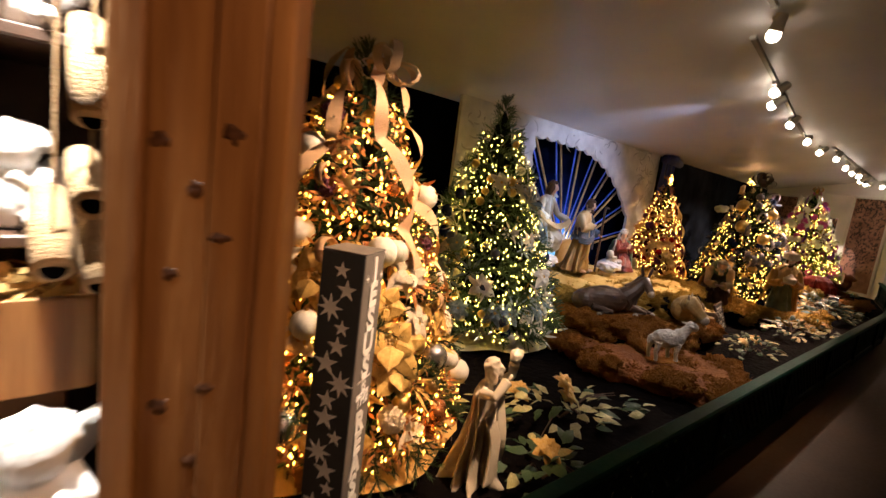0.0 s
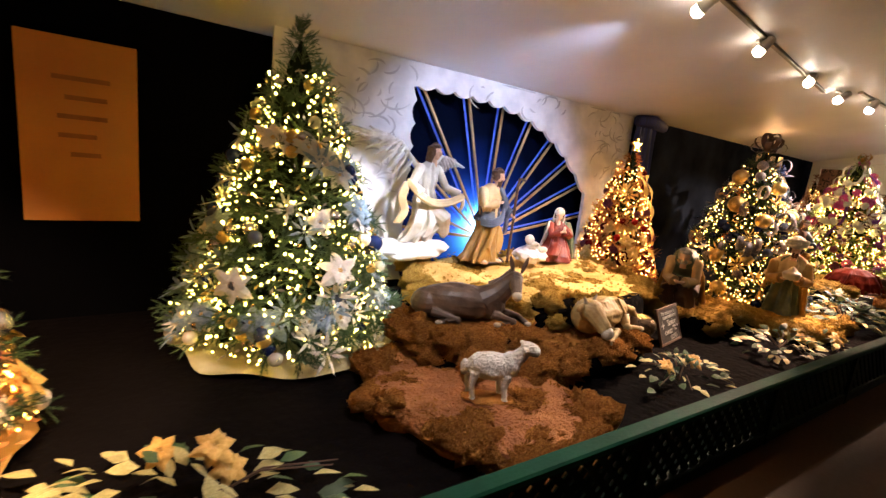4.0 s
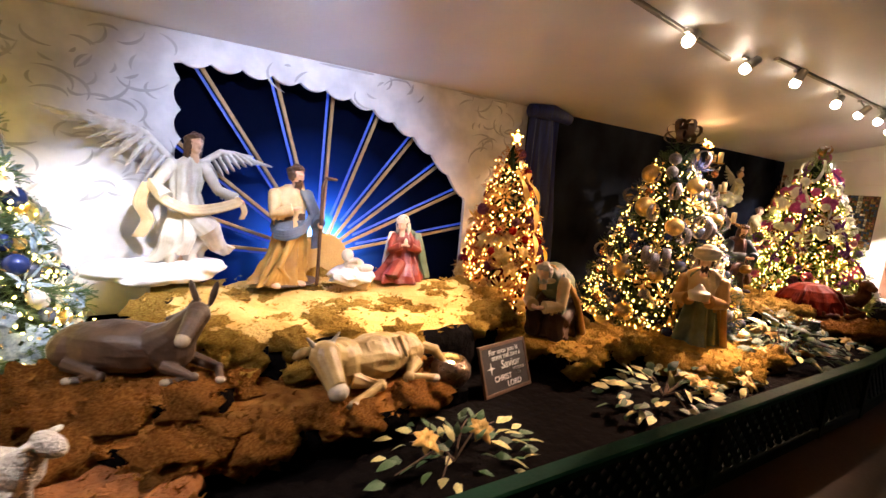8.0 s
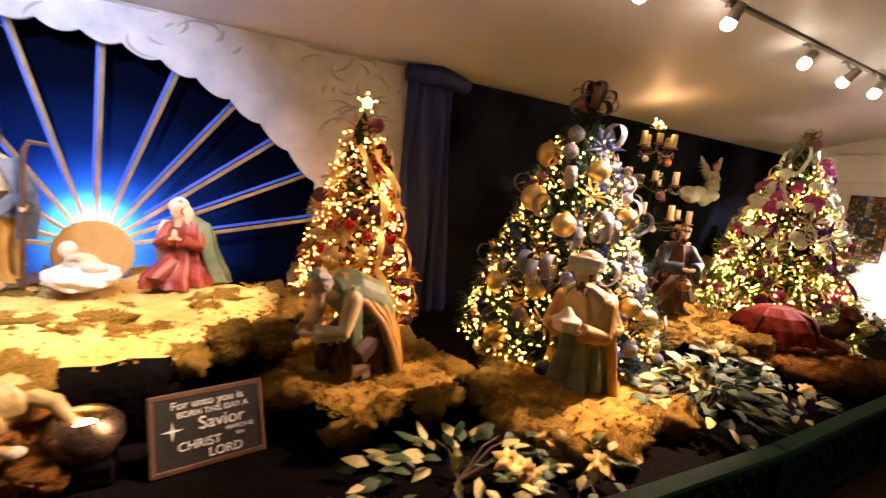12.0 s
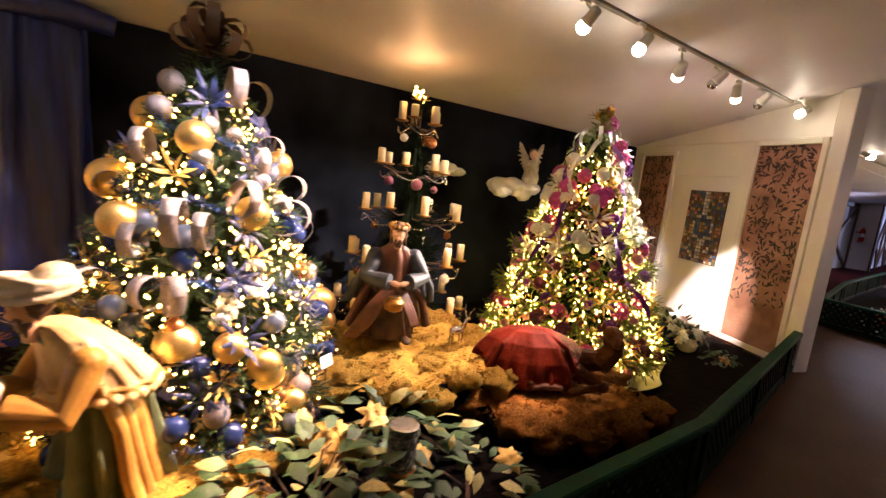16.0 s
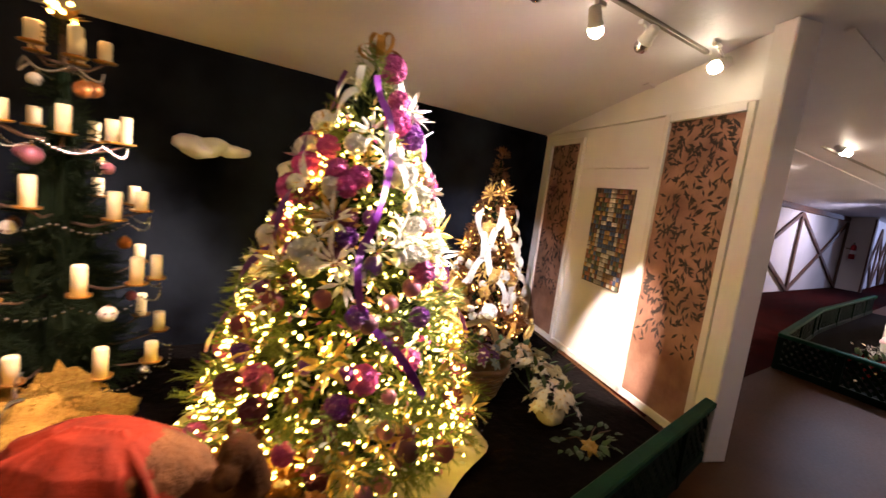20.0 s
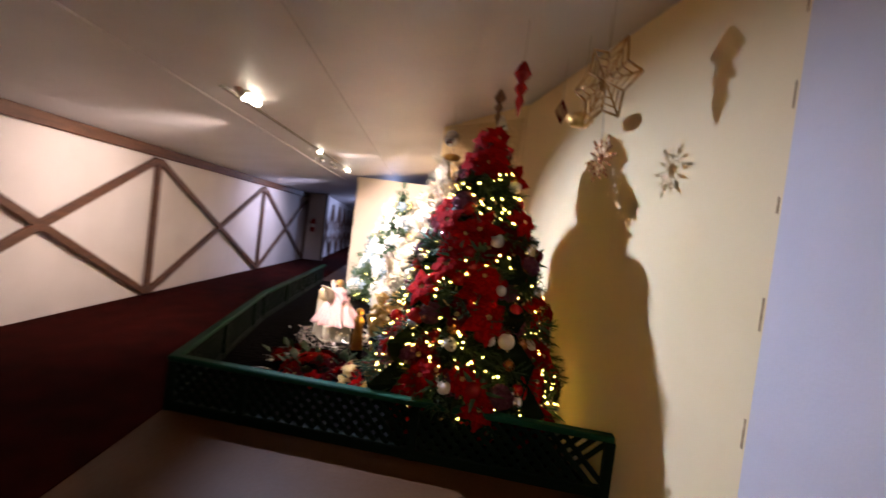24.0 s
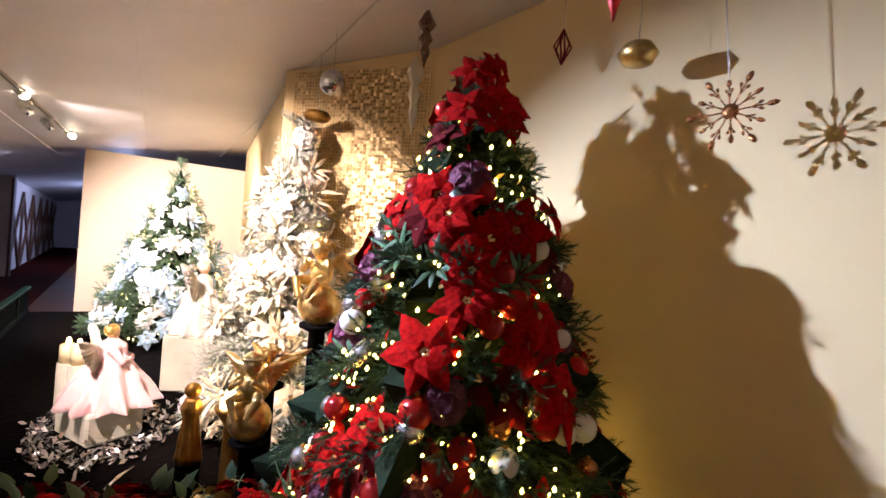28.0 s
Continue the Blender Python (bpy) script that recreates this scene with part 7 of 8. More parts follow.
M["sheer_cream"] = mat("cream_mesh_ribbon", (0.66, 0.52, 0.38), 0.6, bump=0.4, bscale=120)
bow((2.72, 3.10, 1.82), 0.15, M["sheer_cream"], "cream mesh bow at the top of the gold tree")
bow((10.14, 3.30, 1.94), 0.19, M["robe_brown"], "dark velvet bow with many loops on the navy tree", 11)
bow((13.05, 3.05, 2.06), 0.12, M["gold_dark"], "bronze bow with star at the top of the purple tree", 6)

# ---- plaque, pot, votives ----
plaque = thing("plaque", (7.61, 2.76, 0.02), "dark wooden plaque with white lettering leaning back", "plaque")
PQ = Matrix.Rotation(radians(8), 4, "Z") @ Matrix.Rotation(radians(-20), 4, "X")
part("board", Build().box((0, 0, 0.155), (0.42, 0.014, 0.29), bevel=0.002), M["slate"], plaque, m=PQ)
for c, s in (((0, 0, 0.305), (0.45, 0.022, 0.022)), ((0, 0, 0.005), (0.45, 0.022, 0.022)), ((-0.215, 0, 0.155), (0.02, 0.022, 0.28)), ((0.215, 0, 0.155), (0.02, 0.022, 0.28))):
    part("frame_side", Build().box(c, s, bevel=0.003), M["frame_wood"], plaque, m=PQ)
for text, size, x, zz in (("For unto you is", 0.046, 0.0, 0.262), ("BORN THIS DAY A", 0.034, 0.02, 0.222), ("Savior", 0.075, 0.05, 0.172), ("WHICH IS", 0.026, 0.12, 0.128), ("CHRIST", 0.05, -0.04, 0.092), ("the", 0.026, 0.12, 0.10), ("LORD", 0.052, 0.06, 0.045)):
    writing(text, size, M["chalk"], plaque, PQ @ Matrix.Translation((x, -0.0085, zz)) @ Matrix.Rotation(radians(90), 4, "X"), "lettering")
part("star", Build().slab(star_outline(0.04, 4, 0.18), -0.001, 0.001), M["chalk"], plaque, m=PQ @ Matrix.Translation((-0.14, -0.009, 0.165)) @ Matrix.Rotation(radians(90), 4, "X"))

pot = thing("bronze_pot", (7.17, 2.84, 0.10), "round hammered bronze pot with a yellow lamp inside", "pot")
part("bowl", Build().lathe([(0.05, 0.0), (0.10, 0.03), (0.135, 0.09), (0.13, 0.14), (0.095, 0.18), (0.085, 0.185), (0.08, 0.175), (0.11, 0.13), (0.09, 0.05)], n=28), M["bronze"], pot, smooth=True)
part("tea_light", Build().ball((0, 0, 0.13), (0.045, 0.045, 0.03), 12, 8), M["flame"], pot)
part("foot_block", Build().box((0, 0, -0.04), (0.2, 0.18, 0.09), bevel=0.01), M["black_cloth"], pot)


def votive(place, stem, label):
    t = thing("candle_holder", place, label, "candle holder")
    part("base", Build().lathe([(0.075, 0.0), (0.075, 0.012), (0.02, 0.03), (0.018, stem), (0.07, stem + 0.02), (0.07, stem + 0.03)], n=20), M["gold_dark"], t, smooth=True)
    b = Build()
    for j in range(9):
        for i in range(14):
            a = 6.2832 * (i + 0.5 * (j % 2)) / 14
            p = Vector((0.062 * math.cos(a), 0.062 * math.sin(a), stem + 0.045 + 0.02 * j))
            b.box(p, (0.022, 0.004, 0.016), Matrix.Rotation(a + 1.5708, 3, "Z"))
    tagged(part("mosaic_cladding", b, M["mosaic_glass"], t), kind="stuff")
    part("glass_cylinder", Build().lathe([(0.058, stem + 0.03), (0.058, stem + 0.225), (0.05, stem + 0.225)], n=20), M["greyball"], t, smooth=True)
    part("rim", Build().lathe([(0.064, stem + 0.22), (0.068, stem + 0.232), (0.055, stem + 0.235)], n=20), M["silver"], t)
    return t


votive((10.45, 2.78, 0.02), 0.26, "tall silver mosaic glass candle holder on a gilt stand")
votive((10.76, 2.17, 0.012), 0.10, "silver mosaic glass candle holder")


# ---- leaf sprays on the floor ----
def leaf_mesh(name, material):
    b = Build()
    leaf_points(b, (0, 0, 0), (1, 0, 0.15), (0, 1, 0), 1.0, 0.5, 0, 0.2)
    return b.mesh(name, material, True)


LEAF = {k: leaf_mesh("leaf", M[k]) for k in ("green_leaf", "pale_leaf", "gold_silk")}


def spray(place, rx, ry, h, count, pale, label, seed, size=0.085, turn=0.0):
    t = thing("leaf_spray", place, label, "leaf spray")
    rr = random.Random(seed)
    ct, st = math.cos(turn), math.sin(turn)
    for k in range(max(3, count // 14)):
        a = rr.uniform(0, 6.28)
        part("stem", Build().chain([(0, 0, 0.01), (rx * 0.4 * math.cos(a), ry * 0.4 * math.sin(a), h * 0.7), (rx * 0.9 * math.cos(a), ry * 0.9 * math.sin(a), h * 0.5)], [0.006, 0.005, 0.003], 5), M["bark"], t)
    for k in range(count):
        a, q = rr.uniform(0, 6.28), math.sqrt(rr.uniform(0, 1))
        x, y = rx * q * math.cos(a), ry * q * math.sin(a)
        p = Vector((x * ct - y * st, x * st + y * ct, h * (1.1 - 0.75 * q * q) * rr.uniform(0.35, 1.0) + 0.015))
        way = Vector((p.x + rr.uniform(-0.1, 0.1), p.y + rr.uniform(-0.1, 0.1), rr.uniform(-0.04, 0.07)))
        if way.length < 1e-3:
            way = Vector((1, 0, 0))
        if k % 40 == 5:
            part("poinsettia", BLOOM["gold_silk" if k % 2 else "cream_silk"], None, t, m=Matrix.Translation(p + Vector((0, 0, 0.03))) @ (Vector((rr.uniform(-0.4, 0.4), -0.7, 0.9)).to_track_quat("Z", "Y").to_matrix() * (size * 0.9)).to_4x4())
        mesh = LEAF["pale_leaf" if rr.random() < pale else "green_leaf"]
        part("leaf", mesh, None, t, m=Matrix.Translation(p) @ (way.to_track_quat("X", "Z").to_matrix() @ Matrix.Rotation(rr.uniform(-0.6, 0.6), 3, "X") * (size * rr.uniform(0.75, 1.3))).to_4x4())
    return t


spray((3.85, 2.55, 0.012), 0.62, 0.22, 0.16, 90, 0.55, "gold and green leaf spray on black cloth", 5, 0.10, -0.5)
spray((3.25, 2.25, 0.012), 0.22, 0.2, 0.16, 40, 0.15, "green leaf spray beside the angel figurine", 6, 0.10)
spray((6.85, 2.30, 0.012), 0.40, 0.26, 0.16, 70, 0.3, "green leaves with a few gold ones", 7)
spray((8.55, 2.25, 0.012), 0.60, 0.26, 0.13, 100, 0.45, "gold variegated poinsettia leaves along the fence", 8, 0.10)
spray((10.35, 2.20, 0.012), 0.42, 0.38, 0.30, 130, 0.16, "dense green leaf spray tipped with gold", 9, 0.115)
spray((10.85, 2.45, 0.012), 0.45, 0.35, 0.26, 110, 0.16, "green and gold leaf spray near the candle holders", 10, 0.115)
spray((11.05, 2.05, 0.012), 0.30, 0.24, 0.16, 50, 0.3, "gold leaf spray on the black cloth", 12, 0.09)
spray((9.1, 2.05, 0.012), 0.35, 0.2, 0.1, 40, 0.6, "gold and green leaves by the fence", 14, 0.1)

# ---- candle tree ----
ct = thing("candle_tree", (11.76, 3.87, 0.012), "dark tiered tree carrying ivory candles and ornaments", "candle tree")
part("trunk", Build().tube((0, 0, 0), (0, 0, 2.0), 0.03, 0.015, 10), M["bark"], ct)
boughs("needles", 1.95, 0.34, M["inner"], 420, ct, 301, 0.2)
CANDLE = Build().lathe([(0.03, 0.0), (0.031, 0.11), (0.027, 0.118), (0.016, 0.112)], n=16).mesh("candle", M["wax"], True)
TRAY = Build().lathe([(0.03, 0.0), (0.05, 0.004), (0.053, 0.014), (0.047, 0.014), (0.03, 0.008)], n=16).mesh("candle_tray", M["gold_dark"], True)
rr = random.Random(12)
for tier, (zz, rad, cnt) in enumerate(((1.80, 0.17, 5), (1.44, 0.29, 7), (1.08, 0.41, 8), (0.70, 0.48, 9), (0.32, 0.55, 10))):
    for k in range(cnt):
        a = 6.2832 * (k + 0.3 * tier) / cnt + rr.uniform(-0.12, 0.12)
        r2 = rad * rr.uniform(0.82, 1.05)
        z2 = zz + rr.uniform(-0.03, 0.05)
        p = Vector((r2 * math.cos(a), r2 * math.sin(a), z2))
        part("arm", Build().chain([(0, 0, z2 - 0.05), p * 0.6 + Vector((0, 0, z2 * 0.4 - 0.05)), p - Vector((0, 0, 0.002))], [0.009, 0.007, 0.005], 5), M["bark"], ct)
        part("candle_tray", TRAY, None, ct, m=Matrix.Translation(p))
        part("candle", CANDLE, None, ct, m=Matrix.Translation(p + Vector((0, 0, 0.008))) @ Matrix.Diagonal((1, 1, rr.uniform(0.8, 1.25), 1)))
        if k % 2 == 0:
            part("bauble", BALL[rr.choice(["copperball", "pinkball", "whiteball", "silver"])], None, ct, m=Matrix.Translation(Vector((0.8 * r2 * math.cos(a + 0.4), 0.8 * r2 * math.sin(a + 0.4), z2 - 0.13))) @ Matrix.Scale(rr.uniform(0.03, 0.045), 4))
    g = Build()
    for i in range(90):
        a = 6.2832 * i / 90
        g.ball((rad * 0.95 * math.cos(a), rad * 0.95 * math.sin(a), zz - 0.03 - 0.05 * abs(math.sin(a * cnt / 2))), 0.007, 6, 4)
    tagged(part("bead_garland", g, M["silver"], ct), kind="stuff")
top = Build()
for k in range(9):
    a = 0.7 * k
    leaf_points(top, (0, 0, 0), (math.cos(a), math.sin(a), 0.5 + 0.3 * (k % 3)), (-math.sin(a), math.cos(a), 0), 0.11, 0.05)
part("gold_leaves", top, M["gold"], ct, m=Matrix.Translation((0, 0, 1.98)))
g = Build()
for k in range(16):
    g.ball((rnd(-0.06, 0.06), rnd(-0.06, 0.06), 2.04 + rnd(-0.05, 0.06)), 0.011, 6, 4)
tagged(part("top_lights", g, M["bulb_warm"], ct), kind="stuff")

# ---- panel wall: copper panels, mosaic picture, trims ----
def copper_panel(s0, s1, z0, z1, label, leaves):
    t = thing("copper_panel", on_wall((s0 + s1) / 2, z0), label, "wall panel")
    o = on_wall((s0 + s1) / 2, z0)
    b = Build()
    b.box(on_wall((s0 + s1) / 2, (z0 + z1) / 2, 0.010) - o, (s1 - s0, 0.014, z1 - z0), WQ)
    part("copper_sheet", b, M["copper"], t)
    w = 0.055
    for a0, a1, c0, c1 in ((s0 - w, s0, z0 - 0.02, z1 + w), (s1, s1 + w, z0 - 0.02, z1 + w), (s0, s1, z1, z1 + w)):
        part("white_frame", Build().box(on_wall((a0 + a1) / 2, (c0 + c1) / 2, 0.022) - o, (a1 - a0, 0.04, c1 - c0), WQ, bevel=0.005), M["white_trim"], t)
    rr = random.Random(int(s0 * 100) + 5)
    lf = Build()
    for _ in range(leaves):
        s, z = rr.uniform(s0 + 0.03, s1 - 0.03), z0 + (z1 - z0) * (1 - rr.uniform(0, 0.82) ** 1.15)
        a = rr.uniform(0, 6.28)
        L = rr.uniform(0.028, 0.042)
        c = on_wall(s, z, 0.0185) - o
        u, v = WD * math.cos(a) + Vector((0, 0, 1)) * math.sin(a), -WD * math.sin(a) + Vector((0, 0, 1)) * math.cos(a)
        lf.add([c - u * L, c + v * L * 0.3 + WN * 0.002, c + u * L, c - v * L * 0.3 + WN * 0.002], [(0, 1, 2, 3)])
    tagged(part("leaf_print", lf, M["leaf_dark"], t, "small dark leaf pattern"), kind="stuff")
    return t


copper_panel(0.17, 0.82, 0.07, 2.13, "tall copper panel with dark leaf print in a white frame", 480)
copper_panel(2.03, 2.62, 0.07, 2.06, "tall dark copper panel in a white frame", 300)
structure("baseboard", wall_box(Build(), 0.1, 2.83, 0.012, 0.07, 0.002, 0.03), M["white_trim"], "white baseboard along the panel wall", "baseboard")
structure("trim_moulding", wall_box(Build(), 1.0, 1.95, 1.80, 1.815, 0.0, 0.012), M["white_trim"], "thin grey moulding above the picture", "trim")
pic = thing("mosaic_picture", on_wall(1.37, 0.77), "long unframed mosaic picture of coloured tiles", "picture")
po = on_wall(1.37, 0.77)
part("backing", Build().box(on_wall(1.37, 1.2, 0.008) - po, (0.56, 0.012, 0.86), WQ), M["robe_brown"], pic)
PM = [mat("picture_tile_" + n, c, 0.35, metal=0.2, scale=30, bump=0.1, spread=0.4) for n, c in (("ochre", (0.42, 0.24, 0.08)), ("blue", (0.06, 0.11, 0.24)), ("brown", (0.13, 0.06, 0.04)), ("pearl", (0.62, 0.58, 0.5)), ("green", (0.10, 0.13, 0.08)), ("rose", (0.36, 0.14, 0.09)))]
TILE = [Build().box((0, 0, 0), (0.034, 0.006, 0.034), bevel=0.002).mesh("tile", m) for m in PM]
rr = random.Random(5)
for i in range(14):
    for j in range(21):
        u, v = (i + 0.5) / 14 - 0.5, (j + 0.5) / 21 - 0.5
        r = math.hypot(u * 0.56, v * 0.86)
        k = 1 if 0.06 < r < 0.13 else 0 if r <= 0.06 else 3 if abs(u) < 0.07 or 0.13 <= r < 0.16 else rr.choice([0, 2, 4, 2, 5, 1] if v > 0 else [0, 5, 4, 3, 0, 1])
        part("tile", TILE[k], None, pic, m=Matrix.Translation(on_wall(1.37 - u * 0.55, 1.2 + v * 0.85, 0.017) - po) @ (WQ @ Matrix.Rotation(rr.uniform(-0.1, 0.1), 3, "Y")).to_4x4())

# ---- corner still life ----
def posy(place, count, r, h, blooms, label, seed, size=0.05, pot=None):
    t = thing("flower_arrangement", place, label, "flowers")
    rr = random.Random(seed)
    if pot:
        part("vase", Build().lathe([(0.05, 0.0), (0.085, 0.03), (0.095, 0.08), (0.08, 0.12), (0.07, 0.12), (0.075, 0.07)], n=20), M[pot], t, smooth=True)
    for k in range(count):
        a, q = rr.uniform(0, 6.28), math.sqrt(rr.uniform(0, 1))
        p = Vector((r * q * math.cos(a), r * q * math.sin(a), h * (1 - 0.6 * q * q) * rr.uniform(0.6, 1.05) + 0.02))
        if k % 4 == 0:
            part("stem", Build().tube((p.x * 0.2, p.y * 0.2, 0.02), p, 0.004, 0.003, 5), M["green_leaf"], t)
        w = Vector((p.x, p.y, r * 0.8))
        if k % 3 == 2:
            part("leaf", LEAF["green_leaf"], None, t, m=Matrix.Translation(p) @ (w.to_track_quat("X", "Z").to_matrix() * size * 1.6).to_4x4())
        else:
            part("bloom", BLOOM[blooms[k % len(blooms)]], None, t, m=at(p, w, size * rr.uniform(0.8, 1.2), rr.uniform(0, 6.28)))
    return t


posy((14.33, 2.62, 0.012), 34, 0.17, 0.26, ("white_silk", "cream_silk"), "white flowers in a pale bowl", 3, 0.055, "ceramic")
posy((14.55, 2.95, 0.012), 46, 0.24, 0.30, ("white_silk", "cream_silk", "gold_silk"), "white and cream flowers against the bright wall", 4, 0.06)
spray((14.35, 2.32, 0.012), 0.26, 0.14, 0.08, 34, 0.0, "dried rust coloured leaf spray", 31, 0.075)
for i, (x, y, z) in enumerate(((14.96, 3.66, 0.0), (15.12, 3.58, 0.0), (15.26, 3.72, 0.0))):
    L = thing("gold_ornament", (x, y, 0.012), "upright gilded scroll ornament", "ornament")
    part("scroll", Build().chain([(0.05 * math.cos(k * 0.7) * (1 - k / 16), 0, 0.02 + 0.028 * k) for k in range(11)], [0.02] * 11, 8), M["gold"], L, smooth=True)
    part("foot", Build().lathe([(0.05, 0.0), (0.05, 0.02), (0.02, 0.03)], n=14), M["gold_dark"], L)
basket = thing("flower_basket", (14.12, 3.22, 0.012), "round dark wicker basket with a pale arched handle", "basket")
for k in range(7):
    rr_ = 0.20 + 0.012 * k
    part("willow_ring", Build().chain([(rr_ * math.cos(a), rr_ * math.sin(a), 0.02 + 0.035 * k + 0.006 * math.sin(9 * a + 3 * k)) for a in np.linspace(0, 6.2832, 33)], [0.02] * 33, 7), M["frame_wood"], basket, smooth=True)
part("liner", Build().lathe([(0.19, 0.0), (0.25, 0.2), (0.24, 0.2), (0.18, 0.012)], n=28), M["robe_brown"], basket, smooth=True)
part("handle", Build().chain([(0.27 * math.cos(a), 0.02 * math.sin(3 * a), 0.22 + 0.30 * math.sin(a)) for a in np.linspace(0, 3.1416, 19)], [0.022] * 19, 8), M["willow"], basket, "pale woven handle", smooth=True)
posy((14.12, 3.20, 0.20), 46, 0.22, 0.20, ("purple", "white_silk", "plum", "blue_silk"), "violet and white flowers filling the basket", 61, 0.055)

# Shepherd on the raised gold cloth in the far corner
mound((14.12, 4.10, 0.012), 0.40, 0.30, 0.60, "high mound of gold cloth and moss in the corner", 0.0, seed=37, tufts=300, cloth="sand")
b = Build()
robe(b, [(0, 0, 0.0, 0.13, 0.11), (0, 0, 0.10, 0.12, 0.10), (0, 0, 0.26, 0.10, 0.085)], 3, 7, 0.16)
robe(b, [(0, 0, 0.22, 0.135, 0.11), (0, 0, 0.34, 0.12, 0.095), (0, 0, 0.46, 0.13, 0.085), (0, 0, 0.54, 0.10, 0.07), (0, 0, 0.575, 0.045, 0.045)], 0, 7, 0.14)
robe(b, [(0, 0, 0.225, 0.145, 0.118), (0, 0, 0.25, 0.145, 0.118)], 3, 6, 0.06)
head(b, (0, -0.03, 0.64), 0.066, 1, 2, tilt=0.2, turn=-0.3)
arm(b, (0.12, 0, 0.50), (0.17, -0.08, 0.40), (0.02, -0.16, 0.40), 0.036, 0, 1)
arm(b, (-0.12, 0, 0.50), (-0.17, -0.08, 0.40), (-0.06, -0.16, 0.42), 0.036, 0, 1)
b.ball((-0.02, -0.17, 0.46), (0.13, 0.06, 0.055), 14, 9, 4, bump=0.2)
b.ball((-0.15, -0.18, 0.50), (0.045, 0.04, 0.04), 10, 7, 4)
for x in (-0.08, 0.06):
    b.chain([(x, -0.18, 0.43), (x + 0.01, -0.19, 0.35)], [0.018, 0.012], 7, 4)
statue("shepherd_statue", b, [M["robe_cream"], M["skin"], M["hair"], M["robe_blue"], M["wool"]], (14.12, 4.12, 0.60), 8, "shepherd statue in a cream tunic carrying a white lamb", size=1.0)
fl = thing("gold_foliage", (14.10, 3.78, 0.012), "gold poinsettia foliage with teal leaves spilling down the mound", "foliage")
rr = random.Random(88)
for k in range(44):
    u = rr.random()
    p = Vector((rr.uniform(-0.36, 0.42), 0.02 + 0.12 * u + rr.uniform(-0.05, 0.05), 0.10 + 0.50 * u))
    w = Vector((rr.uniform(-0.5, 0.5), -1.0, 0.5))
    if k % 7 == 0:
        part("teal_leaf", LEAF["green_leaf"], None, fl, m=at(p, w, 0.14, rr.uniform(0, 6.28)))
    else:
        part("poinsettia", BLOOM["gold_silk"], None, fl, m=at(p, w, rr.uniform(0.08, 0.12), rr.uniform(0, 6.28)))
part("support_frame", Build().chain([(-0.3, 0.16, 0.0), (-0.3, 0.12, 0.5), (0.3, 0.12, 0.5), (0.3, 0.16, 0.0)], [0.012] * 4, 6), M["bark"], fl)
posy((14.78, 3.42, 0.012), 60, 0.30, 0.20, ("white_silk", "cream_silk"), "long drift of white silk flowers in the corner", 63, 0.06)

# Price card, small reindeer and loose baubles
M["card"] = mat("white_card", (0.78, 0.77, 0.74), 0.7, bump=0)
for p, a in (((10.62, 2.72, 0.40), 30), ((3.25, 2.62, 0.30), -20)):
    c = thing("price_card", p, "small white card standing among the leaves", "card")
    part("card", Build().box((0, 0, 0.035), (0.09, 0.003, 0.06), Matrix.Rotation(radians(a), 3, "Z") @ Matrix.Rotation(-0.3, 3, "X")), M["card"], c)
    part("stick", Build().tube((0, 0, 0.02), (0, 0.0, -p[2] + 0.012), 0.003, 0.003, 5), M["bark"], c)
rein = thing("reindeer_ornament", (11.62, 2.92, 0.33), "small silver reindeer ornament lit from within", "ornament")
part("body", Build().ball((0, 0, 0.09), (0.06, 0.025, 0.03), 12, 8), M["silver"], rein, smooth=True)
part("neck", Build().chain([(0.05, 0, 0.10), (0.08, 0, 0.16), (0.11, 0, 0.165)], [0.018, 0.012, 0.008], 8), M["silver"], rein, smooth=True)
for x, y in ((0.04, 0.015), (0.04, -0.015), (-0.04, 0.015), (-0.04, -0.015)):
    part("leg", Build().tube((x, y, 0.08), (x, y, 0.0), 0.007, 0.005, 6), M["silver"], rein)
for s in (-1, 1):
    part("antler", Build().chain([(0.085, 0.01 * s, 0.17), (0.08, 0.03 * s, 0.22), (0.10, 0.05 * s, 0.25)], [0.005, 0.004, 0.003], 5), M["silver"], rein)

# ---- second display ----
MQ = Vector((20.3 - CW1[0], 0.74 - CW1[1], 0))
MD = MQ.normalized()
MN = Vector((-MD.y, MD.x, 0))
mos = thing("mosaic_artwork", (CW1[0], CW1[1], 0.0), "gold mosaic panel made of small glittering tiles", "mosaic panel")
mq = Matrix((MD, MN, (0, 0, 1))).transposed()
part("backing", Build().box(MD * MQ.length * 0.5 + MN * 0.006 + Vector((0, 0, 1.55)), (MQ.length * 0.96, 0.008, 2.4), mq), M["cream"], mos)
M["gold_tile"] = mat("pale_gold_tile", (0.62, 0.45, 0.22), 0.3, metal=0.5, col2=(0.42, 0.28, 0.12), scale=40, bump=0.1)
g = Build()
rr = random.Random(8)
for i in range(44):
    for j in range(92):
        if rr.random() < 0.06:
            continue
        p = MD * (0.05 + 0.0262 * i) + MN * (0.013 + rr.uniform(0, 0.003)) + Vector((0, 0, 0.36 + 0.0262 * j))
        u, v = MD * 0.0105, Vector((0, 0, 0.0105)) + MN * rr.uniform(-0.003, 0.003)
        g.add([p - u - v, p + u - v, p + u + v, p - u + v], [(0, 1, 2, 3)])
tagged(part("mosaic_tiles", g, M["gold_tile"], mos), kind="stuff")

